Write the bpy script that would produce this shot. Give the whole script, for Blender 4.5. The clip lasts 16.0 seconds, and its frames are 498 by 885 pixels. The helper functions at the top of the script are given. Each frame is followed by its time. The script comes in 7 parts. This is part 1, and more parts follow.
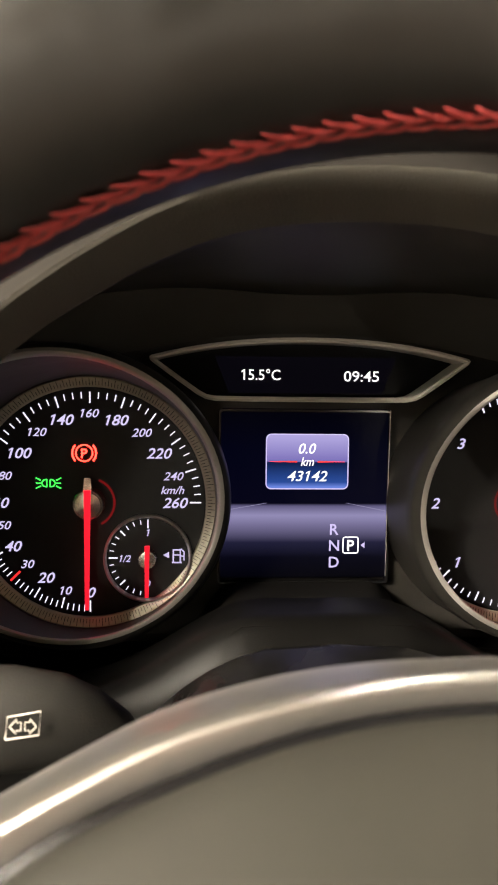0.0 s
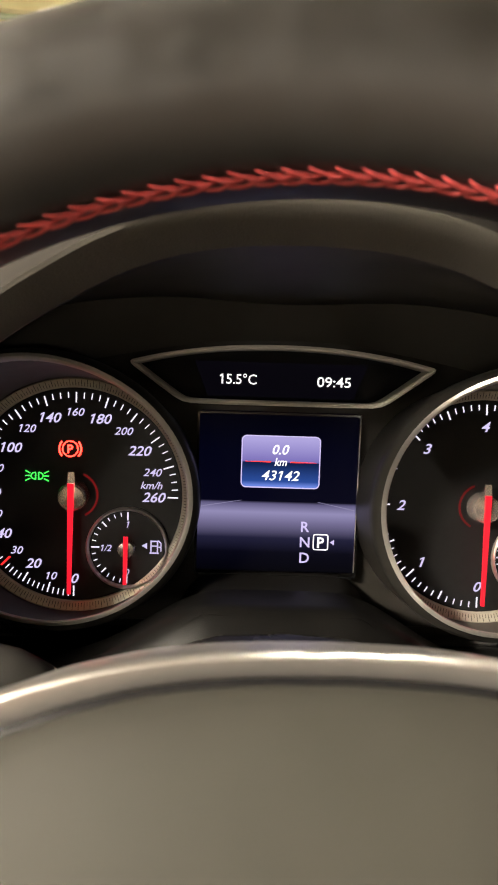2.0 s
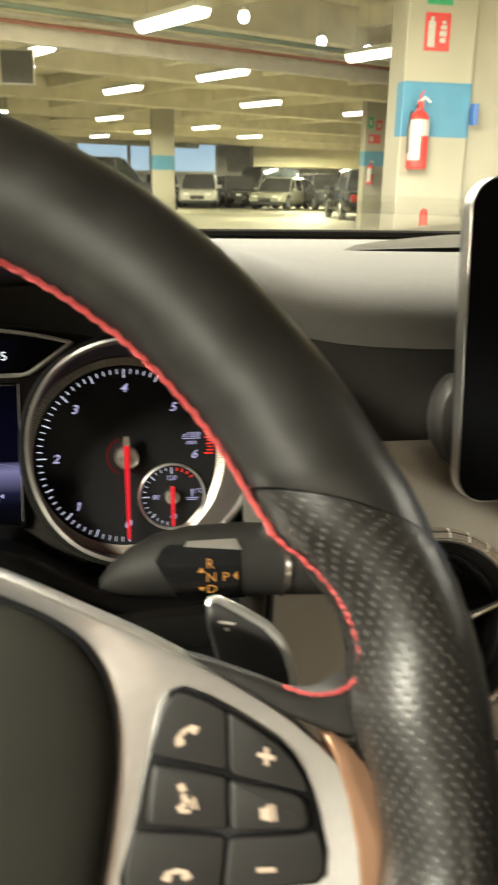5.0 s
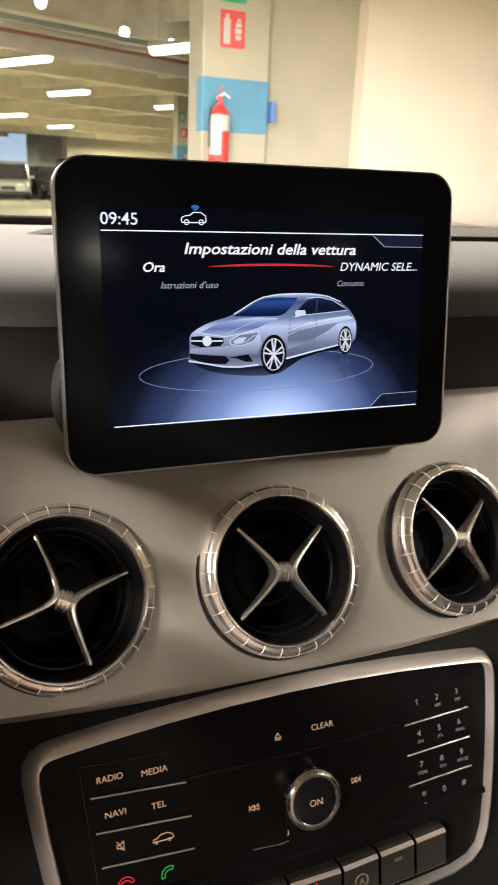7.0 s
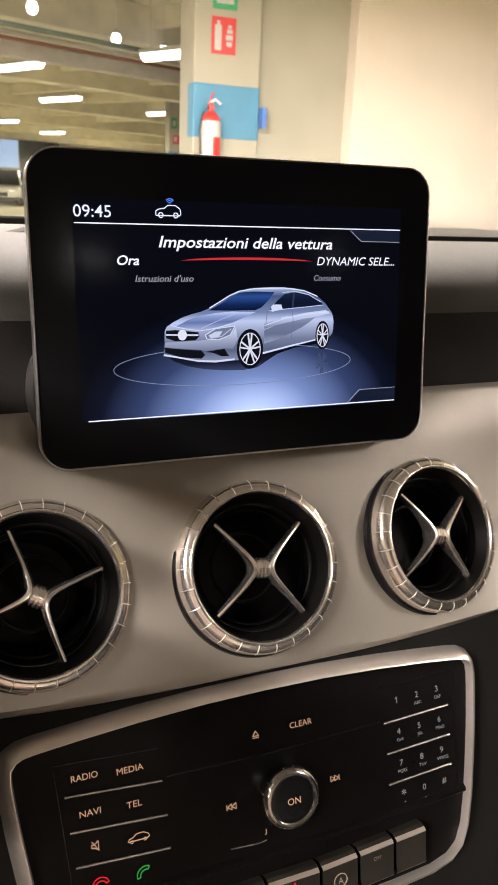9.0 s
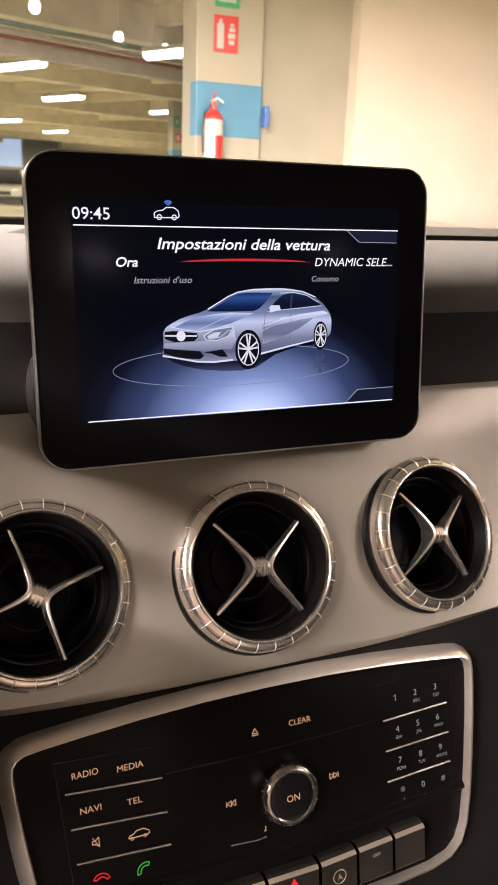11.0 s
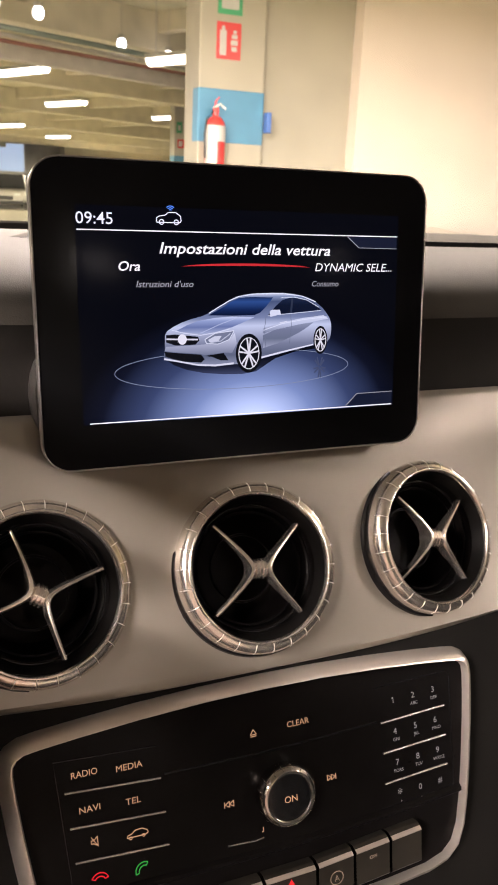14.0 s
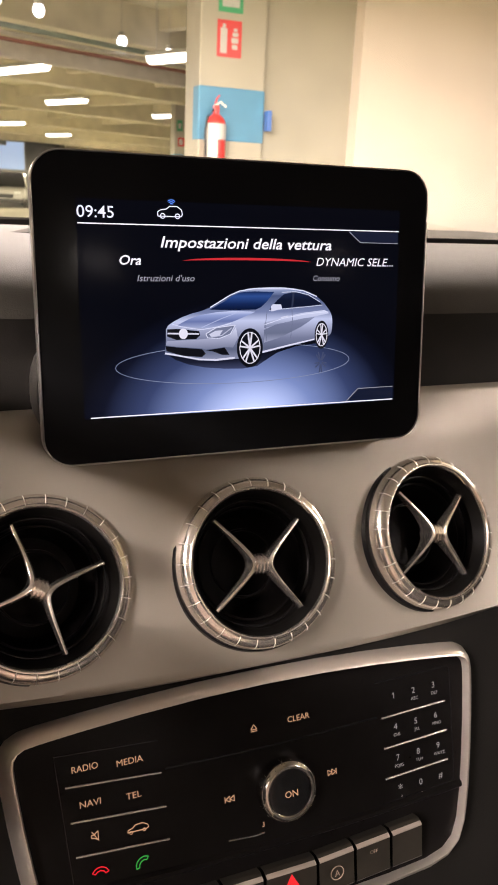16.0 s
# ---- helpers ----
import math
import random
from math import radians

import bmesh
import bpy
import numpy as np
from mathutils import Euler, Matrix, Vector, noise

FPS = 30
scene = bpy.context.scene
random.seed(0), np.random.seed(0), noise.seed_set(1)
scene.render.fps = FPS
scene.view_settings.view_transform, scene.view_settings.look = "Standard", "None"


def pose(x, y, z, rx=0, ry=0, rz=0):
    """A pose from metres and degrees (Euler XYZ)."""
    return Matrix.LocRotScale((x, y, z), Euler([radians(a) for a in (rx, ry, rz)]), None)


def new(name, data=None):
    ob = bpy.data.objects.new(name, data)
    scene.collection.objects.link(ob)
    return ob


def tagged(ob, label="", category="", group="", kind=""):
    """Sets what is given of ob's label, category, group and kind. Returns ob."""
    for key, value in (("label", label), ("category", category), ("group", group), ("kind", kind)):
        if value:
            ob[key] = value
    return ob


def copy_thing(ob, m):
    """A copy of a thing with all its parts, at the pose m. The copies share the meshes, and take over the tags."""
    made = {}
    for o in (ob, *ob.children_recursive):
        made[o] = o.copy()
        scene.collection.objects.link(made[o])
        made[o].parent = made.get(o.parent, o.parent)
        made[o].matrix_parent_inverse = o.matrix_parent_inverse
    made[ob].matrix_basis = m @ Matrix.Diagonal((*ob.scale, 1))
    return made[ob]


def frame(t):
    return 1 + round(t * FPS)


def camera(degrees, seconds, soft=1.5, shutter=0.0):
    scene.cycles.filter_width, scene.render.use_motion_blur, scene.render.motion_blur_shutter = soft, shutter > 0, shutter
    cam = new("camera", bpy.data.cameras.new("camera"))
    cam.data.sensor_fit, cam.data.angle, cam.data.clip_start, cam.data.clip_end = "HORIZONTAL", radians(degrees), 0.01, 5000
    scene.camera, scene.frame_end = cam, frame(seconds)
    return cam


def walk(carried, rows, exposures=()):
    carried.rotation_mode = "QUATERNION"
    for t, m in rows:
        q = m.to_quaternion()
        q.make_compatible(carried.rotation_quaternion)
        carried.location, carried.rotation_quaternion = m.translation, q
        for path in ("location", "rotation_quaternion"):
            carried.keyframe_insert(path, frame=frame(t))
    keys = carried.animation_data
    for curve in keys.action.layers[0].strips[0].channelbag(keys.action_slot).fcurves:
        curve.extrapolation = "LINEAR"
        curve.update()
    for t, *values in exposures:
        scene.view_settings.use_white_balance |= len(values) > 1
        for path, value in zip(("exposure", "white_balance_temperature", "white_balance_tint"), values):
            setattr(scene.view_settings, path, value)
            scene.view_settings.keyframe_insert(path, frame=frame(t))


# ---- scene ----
SECONDS = 16.0
cam = camera(35.0, SECONDS, soft=1.7, shutter=0.4)
cam.data.dof.use_dof, cam.data.dof.focus_distance, cam.data.dof.aperture_fstop = True, 0.42, 44.0
# seconds, x, y, z, yaw, pitch, roll
PATH = [
    (0.0, -0.0496, -0.3205, 0.1186, -4.21, -15.90, 1.52),
    (0.5, -0.0426, -0.3264, 0.1212, -3.04, -15.94, 1.67),
    (1.0, -0.0314, -0.3314, 0.1235, -1.32, -16.14, 1.67),
    (1.5, -0.0233, -0.3356, 0.1256, -0.52, -16.28, 1.80),
    (2.0, -0.0175, -0.3410, 0.1282, -0.55, -16.44, 1.92),
    (2.5, -0.0066, -0.3467, 0.1326, -0.00, -16.46, 1.69),
    (3.0, 0.0031, -0.3521, 0.1342, 0.37, -16.51, 1.25),
    (3.5, 0.0097, -0.3581, 0.1372, -0.71, -16.67, 0.94),
    (4.0, 0.0231, -0.3713, 0.1385, -3.73, -17.01, 1.07),
    (4.5, 0.0518, -0.3946, 0.1498, -7.05, -18.16, 1.16),
    (5.0, 0.0872, -0.4109, 0.1408, -10.25, -18.00, 1.06),
    (5.2, 0.1038, -0.4199, 0.1391, -11.78, -18.07, 1.00),
    (7.3, 0.2039, -0.4560, 0.1364, -23.96, -17.88, 2.48),
    (7.5, 0.2047, -0.4585, 0.1371, -24.28, -17.68, 2.52),
    (8.0, 0.2058, -0.4579, 0.1315, -24.34, -17.31, 2.74),
    (8.5, 0.2082, -0.4548, 0.1298, -23.84, -17.47, 2.63),
    (11.0, 0.2107, -0.4587, 0.1318, -23.33, -17.72, 2.24),
    (11.5, 0.2116, -0.4621, 0.1330, -23.40, -17.61, 2.36),
    (12.0, 0.2104, -0.4618, 0.1309, -23.37, -17.50, 2.41),
    (12.5, 0.2089, -0.4611, 0.1307, -23.32, -17.43, 2.42),
    (13.0, 0.2092, -0.4619, 0.1312, -23.27, -17.37, 2.44),
    (13.5, 0.2077, -0.4611, 0.1307, -23.29, -17.34, 2.51),
    (14.0, 0.2091, -0.4631, 0.1317, -23.29, -17.33, 2.55),
    (14.5, 0.2084, -0.4632, 0.1317, -23.30, -17.28, 2.57),
    (15.0, 0.2096, -0.4647, 0.1320, -23.32, -17.29, 2.60),
    (15.5, 0.2084, -0.4628, 0.1304, -23.29, -17.32, 2.61),
    (16.0, 0.2086, -0.4632, 0.1293, -23.29, -17.43, 2.62),
]


def view(x, y, z, yaw, pitch, roll):
    return pose(x, y, z) @ pose(0, 0, 0, 0, 0, yaw) @ pose(0, 0, 0, 90 + pitch) @ pose(0, 0, 0, 0, 0, roll)


walk(cam, [(row[0], view(*row[1:])) for row in PATH], [(0.0, 0.57, 6700, 13), (2.5, 0.61, 6700, 13), (3.5, 0.65, 6650, 11), (4.2, 0.50, 6550, 8), (5.0, 0.12, 6300, 4), (7.3, 0.08, 6050, 18), (8.5, 0.07, 6050, 19), (11.0, 0.07, 6330, 25), (16.0, 0.08, 6350, 25)])

# ---- light: closed garage, ceiling fluorescents plus added unseen lamps ----
GROUND = -0.88
LAMP_Z = 1.85
world = bpy.data.worlds.new("world")
scene.world = world
world.use_nodes = True
world.node_tree.nodes["Background"].inputs[0].default_value = (1.0, 0.86, 0.66, 1)
world.node_tree.nodes["Background"].inputs[1].default_value = 0.02
scene.view_settings.exposure = 0.15


def strip_light(name, place, turn, size, watts, colour=(1.0, 0.92, 0.76)):
    data = bpy.data.lights.new(name, "AREA")
    data.shape, data.size, data.size_y = "RECTANGLE", size[0], size[1]
    data.energy, data.color = watts, colour
    ob = new(name, data)
    ob.matrix_world = pose(*place) @ pose(0, 0, 0, 0, 0, turn)
    return ob


GARAGE_TURN = 28.0
# first row and those without a tube_lamp: unseen lamps added to brighten car and walls
for lx, ly, watts in ((-2.6, 0.6, 850), (0.55, 2.2, 800), (3.4, 1.6, 470), (0.4, -3.4, 170), (-2.4, -2.4, 720), (-2.8, -1.5, 650), (3.2, -2.4, 110), (6.0, 0.6, 380), (-1.2, 4.6, 620), (-1.5, -6.5, 220), (3.0, -7.0, 180), (-6.0, -4.0, 420), (-6.5, -11.0, 450), (-2.6, -11.5, 450), (2.8, -11.5, 450), (6.5, -11.0, 220),
                      (-0.82, 11.85, 300), (2.02, 13.3, 420), (3.47, 17.65, 650), (0.30, 23.0, 520), (6.0, 25.5, 700), (1.5, 33.0, 800), (9.0, 33.0, 900), (10.5, 40.5, 1500)):
    strip_light("tube_or_fill_light", (lx, ly, LAMP_Z - 0.08), GARAGE_TURN + 90, (1.3, 0.20), watts, (1.0, 0.92, 0.76) if ly < 14 else (1.0, 0.92, 0.62))


# ---- materials ----
def mat(name, colour, rough=0.5, metal=0.0, noise_scale=0.0, vary=0.0, bump=0.0, bump_scale=600.0, emit=None, strength=0.0, coat=0.0, rough_vary=0.0, coords="Object", spec=0.5):
    m = bpy.data.materials.new(name)
    m.use_nodes = True
    nt = m.node_tree
    p = nt.nodes["Principled BSDF"]
    p.inputs["Base Color"].default_value = (*colour, 1)
    p.inputs["Roughness"].default_value = rough
    p.inputs["Metallic"].default_value = metal
    p.inputs["Specular IOR Level"].default_value = spec
    if coat:
        p.inputs["Coat Weight"].default_value = coat
        p.inputs["Coat Roughness"].default_value = 0.05
    if emit:
        p.inputs["Emission Color"].default_value = (*emit, 1)
        p.inputs["Emission Strength"].default_value = strength
    tc = nt.nodes.new("ShaderNodeTexCoord")
    if vary or rough_vary:
        n = nt.nodes.new("ShaderNodeTexNoise")
        n.inputs["Scale"].default_value = noise_scale
        n.inputs["Detail"].default_value = 5
        nt.links.new(tc.outputs[coords], n.inputs["Vector"])
        if vary:
            r = nt.nodes.new("ShaderNodeMapRange")
            r.inputs["From Min"].default_value, r.inputs["From Max"].default_value = 0.3, 0.7
            r.inputs["To Min"].default_value, r.inputs["To Max"].default_value = 1 - vary, 1 + vary
            x = nt.nodes.new("ShaderNodeMix")
            x.data_type, x.blend_type = "RGBA", "MULTIPLY"
            x.inputs["Factor"].default_value = 1
            x.inputs[6].default_value = (*colour, 1)
            nt.links.new(n.outputs[0], r.inputs["Value"])
            nt.links.new(r.outputs[0], x.inputs[7])
            nt.links.new(x.outputs[2], p.inputs["Base Color"])
        if rough_vary:
            r2 = nt.nodes.new("ShaderNodeMapRange")
            r2.inputs["From Min"].default_value, r2.inputs["From Max"].default_value = 0.3, 0.7
            r2.inputs["To Min"].default_value, r2.inputs["To Max"].default_value = rough - rough_vary, rough + rough_vary
            nt.links.new(n.outputs[0], r2.inputs["Value"])
            nt.links.new(r2.outputs[0], p.inputs["Roughness"])
    if bump:
        n2 = nt.nodes.new("ShaderNodeTexNoise")
        n2.inputs["Scale"].default_value = bump_scale
        n2.inputs["Detail"].default_value = 3
        nt.links.new(tc.outputs[coords], n2.inputs["Vector"])
        b = nt.nodes.new("ShaderNodeBump")
        b.inputs["Strength"].default_value = bump
        b.inputs["Distance"].default_value = 0.0004
        nt.links.new(n2.outputs[0], b.inputs["Height"])
        nt.links.new(b.outputs[0], p.inputs["Normal"])
    return m


def glow(name, colour, strength=1.0):
    return mat(name, (0.006, 0.006, 0.006), 0.4, emit=colour, strength=strength, spec=0.08)


M = {}
M["soft_black"] = mat("soft_black_plastic", (0.022, 0.021, 0.020), 0.55, noise_scale=40, vary=0.15, bump=0.35, bump_scale=1400, rough_vary=0.06)
M["dash_pad"] = mat("dash_pad_plastic", (0.056, 0.0525, 0.046), 0.85, spec=0.06, noise_scale=25, vary=0.12, bump=0.5, bump_scale=1100, rough_vary=0.06)
# same moulding as the pad, darkened: shade of the upright face as colour
M["dash_shade"] = mat("dash_shade_plastic", (0.020, 0.0185, 0.017), 0.7, spec=0.12, noise_scale=30, vary=0.1, bump=0.4, bump_scale=1200)
M["console_dark"] = mat("console_dark_plastic", (0.007, 0.0065, 0.006), 0.7, spec=0.08, noise_scale=30, vary=0.1, bump=0.3, bump_scale=1200)
M["column_black"] = mat("column_cover_plastic", (0.015, 0.0142, 0.0130), 0.60, spec=0.13, noise_scale=40, vary=0.12, bump=0.25, bump_scale=1500)
M["shroud_black"] = mat("column_shroud_plastic", (0.006, 0.0057, 0.0053), 0.28, spec=0.25, noise_scale=40, vary=0.12, rough_vary=0.03)
# one hood moulding in three greys: top and inside darkened as painted shade
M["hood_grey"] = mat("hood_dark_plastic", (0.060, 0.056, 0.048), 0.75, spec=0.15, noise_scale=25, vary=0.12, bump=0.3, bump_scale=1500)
M["hood_top"] = mat("hood_top_darkened", (0.012, 0.011, 0.010), 0.9, spec=0.0, noise_scale=25, vary=0.12)
M["frame_silver"] = mat("silver_painted_frame", (0.72, 0.68, 0.62), 0.34, 0.35, noise_scale=120, vary=0.05)
M["shelf_black"] = mat("matt_black_shelf", (0.008, 0.0075, 0.007), 0.5, spec=0.12, noise_scale=50, vary=0.15, bump=0.1, bump_scale=2000)
M["surround"] = mat("surround_black_plastic", (0.0040, 0.0038, 0.0036), 0.42, spec=0.07, noise_scale=50, vary=0.12, bump=0.15, bump_scale=2000)
M["hood_inside"] = mat("hood_inside_darkened", (0.034, 0.032, 0.0275), 0.48, spec=0.32, noise_scale=40, vary=0.12)
M["trim_grey"] = mat("satin_grey_trim", (0.268, 0.242, 0.208), 0.42, 0.50, noise_scale=14, vary=0.05, bump=0.06, bump_scale=2500, rough_vary=0.04)
M["panel_frame"] = mat("satin_panel_frame", (0.74, 0.67, 0.61), 0.30, 0.80, noise_scale=60, vary=0.025, rough_vary=0.012)
M["bright_chrome"] = mat("bright_chrome", (0.85, 0.80, 0.75), 0.22, 0.9, noise_scale=20, rough_vary=0.01)
M["screen_glass"] = mat("screen_front_glass", (0.006, 0.0062, 0.007), 0.12, spec=0.02, noise_scale=40, rough_vary=0.03)
M["gloss_black"] = mat("gloss_black_plastic", (0.006, 0.006, 0.0065), 0.2, spec=0.3, noise_scale=60, rough_vary=0.05)
M["panel_black"] = mat("panel_black_plastic", (0.0045, 0.004, 0.004), 0.33, spec=0.05, noise_scale=60, vary=0.15, rough_vary=0.06, bump=0.05, bump_scale=2500)
M["cluster_black"] = mat("cluster_black_plastic", (0.024, 0.022, 0.0192), 0.46, spec=0.25, noise_scale=50, vary=0.15, rough_vary=0.08, bump=0.1, bump_scale=2000)
M["knob_chrome"] = mat("knob_chrome", (0.50, 0.475, 0.45), 0.16, 1.0, noise_scale=60, rough_vary=0.03)
M["satin_metal"] = mat("satin_aluminium", (0.53, 0.51, 0.485), 0.32, 0.90, noise_scale=300, vary=0.03, rough_vary=0.015)
M["spoke_silver"] = mat("satin_silver_spoke", (0.46, 0.445, 0.43), 0.31, 0.90, noise_scale=300, vary=0.03, rough_vary=0.015)
M["chrome"] = mat("dull_chrome", (0.74, 0.71, 0.67), 0.22, 1.0, noise_scale=150, rough_vary=0.04)
M["ring_metal"] = mat("gauge_ring_metal", (0.60, 0.57, 0.535), 0.40, 0.90, noise_scale=150, rough_vary=0.05)
M["leather"] = mat("black_leather", (0.0085, 0.0079, 0.0072), 0.41, spec=0.48, noise_scale=90, vary=0.15, bump=0.14, bump_scale=1500, rough_vary=0.07)
M["pad_leather"] = mat("airbag_pad_vinyl", (0.0185, 0.0180, 0.0150), 0.60, spec=0.10, noise_scale=35, vary=0.1, bump=0.10, bump_scale=2200, rough_vary=0.05)
M["red_thread"] = mat("red_thread", (0.26, 0.026, 0.025), 0.65, noise_scale=900, vary=0.25, bump=0.4, bump_scale=4000)
M["dial_face"] = mat("black_dial_face", (0.006, 0.006, 0.0065), 0.5, spec=0.25, noise_scale=300, vary=0.1)
M["grad_ring"] = mat("silver_graduation_ring", (0.44, 0.41, 0.34), 0.38, 0.6, noise_scale=100, vary=0.06)
M["grad_mark"] = mat("graduation_marks", (0.03, 0.03, 0.03), 0.5)
M["white_glow"] = glow("lit_white_print", (0.70, 0.64, 1.0), 0.68)
M["tick_glow"] = glow("lit_white_ticks", (0.85, 0.82, 1.0), 0.85)
M["red_glow"] = glow("lit_red_print", (1.0, 0.035, 0.02), 1.3)
M["needle_red"] = glow("lit_red_needle", (1.0, 0.012, 0.03), 0.85)
M["lamp_red"] = glow("red_warning_lamp", (1.0, 0.028, 0.018), 7.0)
M["red_mark"] = glow("lit_red_mark", (1.0, 0.03, 0.03), 0.9)
M["lamp_green"] = glow("green_warning_lamp", (0.03, 0.85, 0.08), 1.5)
M["screen_white"] = glow("display_white", (1.0, 1.0, 1.0), 1.0)
M["screen_lav"] = glow("display_lavender", (0.62, 0.55, 0.92), 0.75)
M["amber_print"] = glow("lit_amber_print", (1.0, 0.55, 0.28), 0.6)
M["stalk_amber"] = glow("amber_selector_print", (1.0, 0.42, 0.08), 0.65)
M["icon_print"] = mat("beige_button_print", (0.33, 0.255, 0.195), 0.6)
M["red_print"] = glow("lit_red_phone_print", (0.9, 0.02, 0.03), 0.8)
M["green_print"] = glow("lit_green_phone_print", (0.03, 0.42, 0.06), 0.8)
M["white_print"] = mat("pale_print", (0.42, 0.40, 0.36), 0.6)
M["keypad_print"] = glow("lit_keypad_print", (0.80, 0.74, 0.66), 0.42)
M["button_grey"] = mat("dark_grey_buttons", (0.014, 0.013, 0.0125), 0.50, spec=0.25, noise_scale=80, vary=0.1, bump=0.15, bump_scale=2500)
M["switch_grey"] = mat("bronze_grey_switches", (0.085, 0.077, 0.065), 0.30, 0.80, noise_scale=60, vary=0.08)
M["flank_reflection"] = mat("satin_trim_side", (0.32, 0.188, 0.120), 0.36, 0.85, noise_scale=120, vary=0.06)


# ---- mesh helpers ----
def part(name, bm, material, parent=None, label="", smooth=False):
    me = bpy.data.meshes.new(name)
    bm.normal_update()
    bm.to_mesh(me)
    bm.free()
    if smooth:
        for f in me.polygons:
            f.use_smooth = True
        me.set_sharp_from_angle(angle=radians(38))
    me.materials.append(material)
    ob = new(name, me)
    ob.parent = parent
    if label:
        tagged(ob, label)
    return ob


def thing(name, m, label, category, group="", kind=""):
    ob = new(name)
    ob.empty_display_size = 0.02
    ob.matrix_world = m
    return tagged(ob, label, category, group, kind)


def box(bm, lo, hi, bevel=0.0, segments=2):
    r = bmesh.ops.create_cube(bm, size=1.0)
    vs = r["verts"]
    for v in vs:
        v.co = Vector([lo[i] + (v.co[i] + 0.5) * (hi[i] - lo[i]) for i in range(3)])
    if bevel:
        es = list({e for v in vs for e in v.link_edges})
        bmesh.ops.bevel(bm, geom=es, offset=bevel, segments=segments, profile=0.5, affect="EDGES")
    return vs


def boxed(lo, hi, bevel=0.0, segments=2):
    bm = bmesh.new()
    box(bm, lo, hi, bevel, segments)
    return bm


def loft(bm, rings, closed=True, cap=(False, False)):
    """Skin between rings of points."""
    rows = [[bm.verts.new(p) for p in ring] for ring in rings]
    n = len(rows[0])
    for a, b in zip(rows, rows[1:]):
        for i in range(n if closed else n - 1):
            j = (i + 1) % n
            bm.faces.new((a[i], a[j], b[j], b[i]))
    if cap[0]:
        bm.faces.new(rows[0][::-1])
    if cap[1]:
        bm.faces.new(rows[-1])
    return rows


def lofted(rings, closed=True, cap=(False, False)):
    bm = bmesh.new()
    loft(bm, rings, closed, cap)
    bmesh.ops.recalc_face_normals(bm, faces=bm.faces)
    return bm


def circle(cx, cy, r, z=0.0, n=64, tilt=0.0):
    """Points of a circle facing +z, leaned about x by tilt degrees."""
    t = radians(tilt)
    return [Vector((cx + r * math.cos(a), cy + r * math.sin(a) * math.cos(t), z + r * math.sin(a) * math.sin(t))) for a in (2 * math.pi * i / n for i in range(n))]


def revolve(cx, cy, profile, n=64, cap=(False, False)):
    """Profile of (radius, z) turned about the z axis through cx, cy."""
    return lofted([circle(cx, cy, r, z, n) for r, z in profile], True, cap)


def sheet(points, z0, z1, bevel=0.0, segments=2):
    """A plate with the outline points (x, y), from z0 up to z1."""
    bm = bmesh.new()
    top = [bm.verts.new((x, y, z1)) for x, y in points]
    low = [bm.verts.new((x, y, z0)) for x, y in points]
    n = len(points)
    f = bm.faces.new(top)
    bm.faces.new(low[::-1])
    for i in range(n):
        j = (i + 1) % n
        bm.faces.new((top[j], top[i], low[i], low[j]))
    bmesh.ops.recalc_face_normals(bm, faces=bm.faces)
    if bevel:
        bmesh.ops.bevel(bm, geom=list(f.edges), offset=bevel, segments=segments, profile=0.5, affect="EDGES")
    return bm


def flat(points, z):
    bm = bmesh.new()
    f = bm.faces.new([bm.verts.new((x, y, z)) for x, y in points])
    if f.normal.z < 0 or (f.normal_update() or f.normal.z < 0):
        f.normal_flip()
    return bm


def rounded(x0, y0, x1, y1, r, n=6):
    """Outline of a rectangle with round corners."""
    out = []
    for cx, cy, a0 in ((x1 - r, y1 - r, 0), (x0 + r, y1 - r, 90), (x0 + r, y0 + r, 180), (x1 - r, y0 + r, 270)):
        for i in range(n + 1):
            a = radians(a0 + 90 * i / n)
            out.append((cx + r * math.cos(a), cy + r * math.sin(a)))
    return out


def rim_between(outer, inner, z0, z1, crown=0.0):
    """A frame between two outlines with the same number of points."""
    a = [Vector((x, y, z0)) for x, y in outer]
    b = [Vector((x, y, z1)) for x, y in outer]
    m = [Vector(((p[0] + q[0]) / 2, (p[1] + q[1]) / 2, z1 + crown)) for p, q in zip(outer, inner)]
    c = [Vector((x, y, z1)) for x, y in inner]
    d = [Vector((x, y, z0)) for x, y in inner]
    return lofted([a, b, m, c, d] if crown else [a, b, c, d])


def bar(bm, p, q, w, z0, z1, taper=1.0):
    """A straight bar on the plane from p to q."""
    p, q = Vector((*p, 0)), Vector((*q, 0))
    d = (q - p).normalized()
    s = Vector((-d.y, d.x, 0)) * w / 2
    pts = [p - s, q - s * taper, q + s * taper, p + s]
    lo = [bm.verts.new((v.x, v.y, z0)) for v in pts]
    hi = [bm.verts.new((v.x, v.y, z1)) for v in pts]
    bm.faces.new(hi)
    for i in range(4):
        j = (i + 1) % 4
        bm.faces.new((lo[i], lo[j], hi[j], hi[i]))


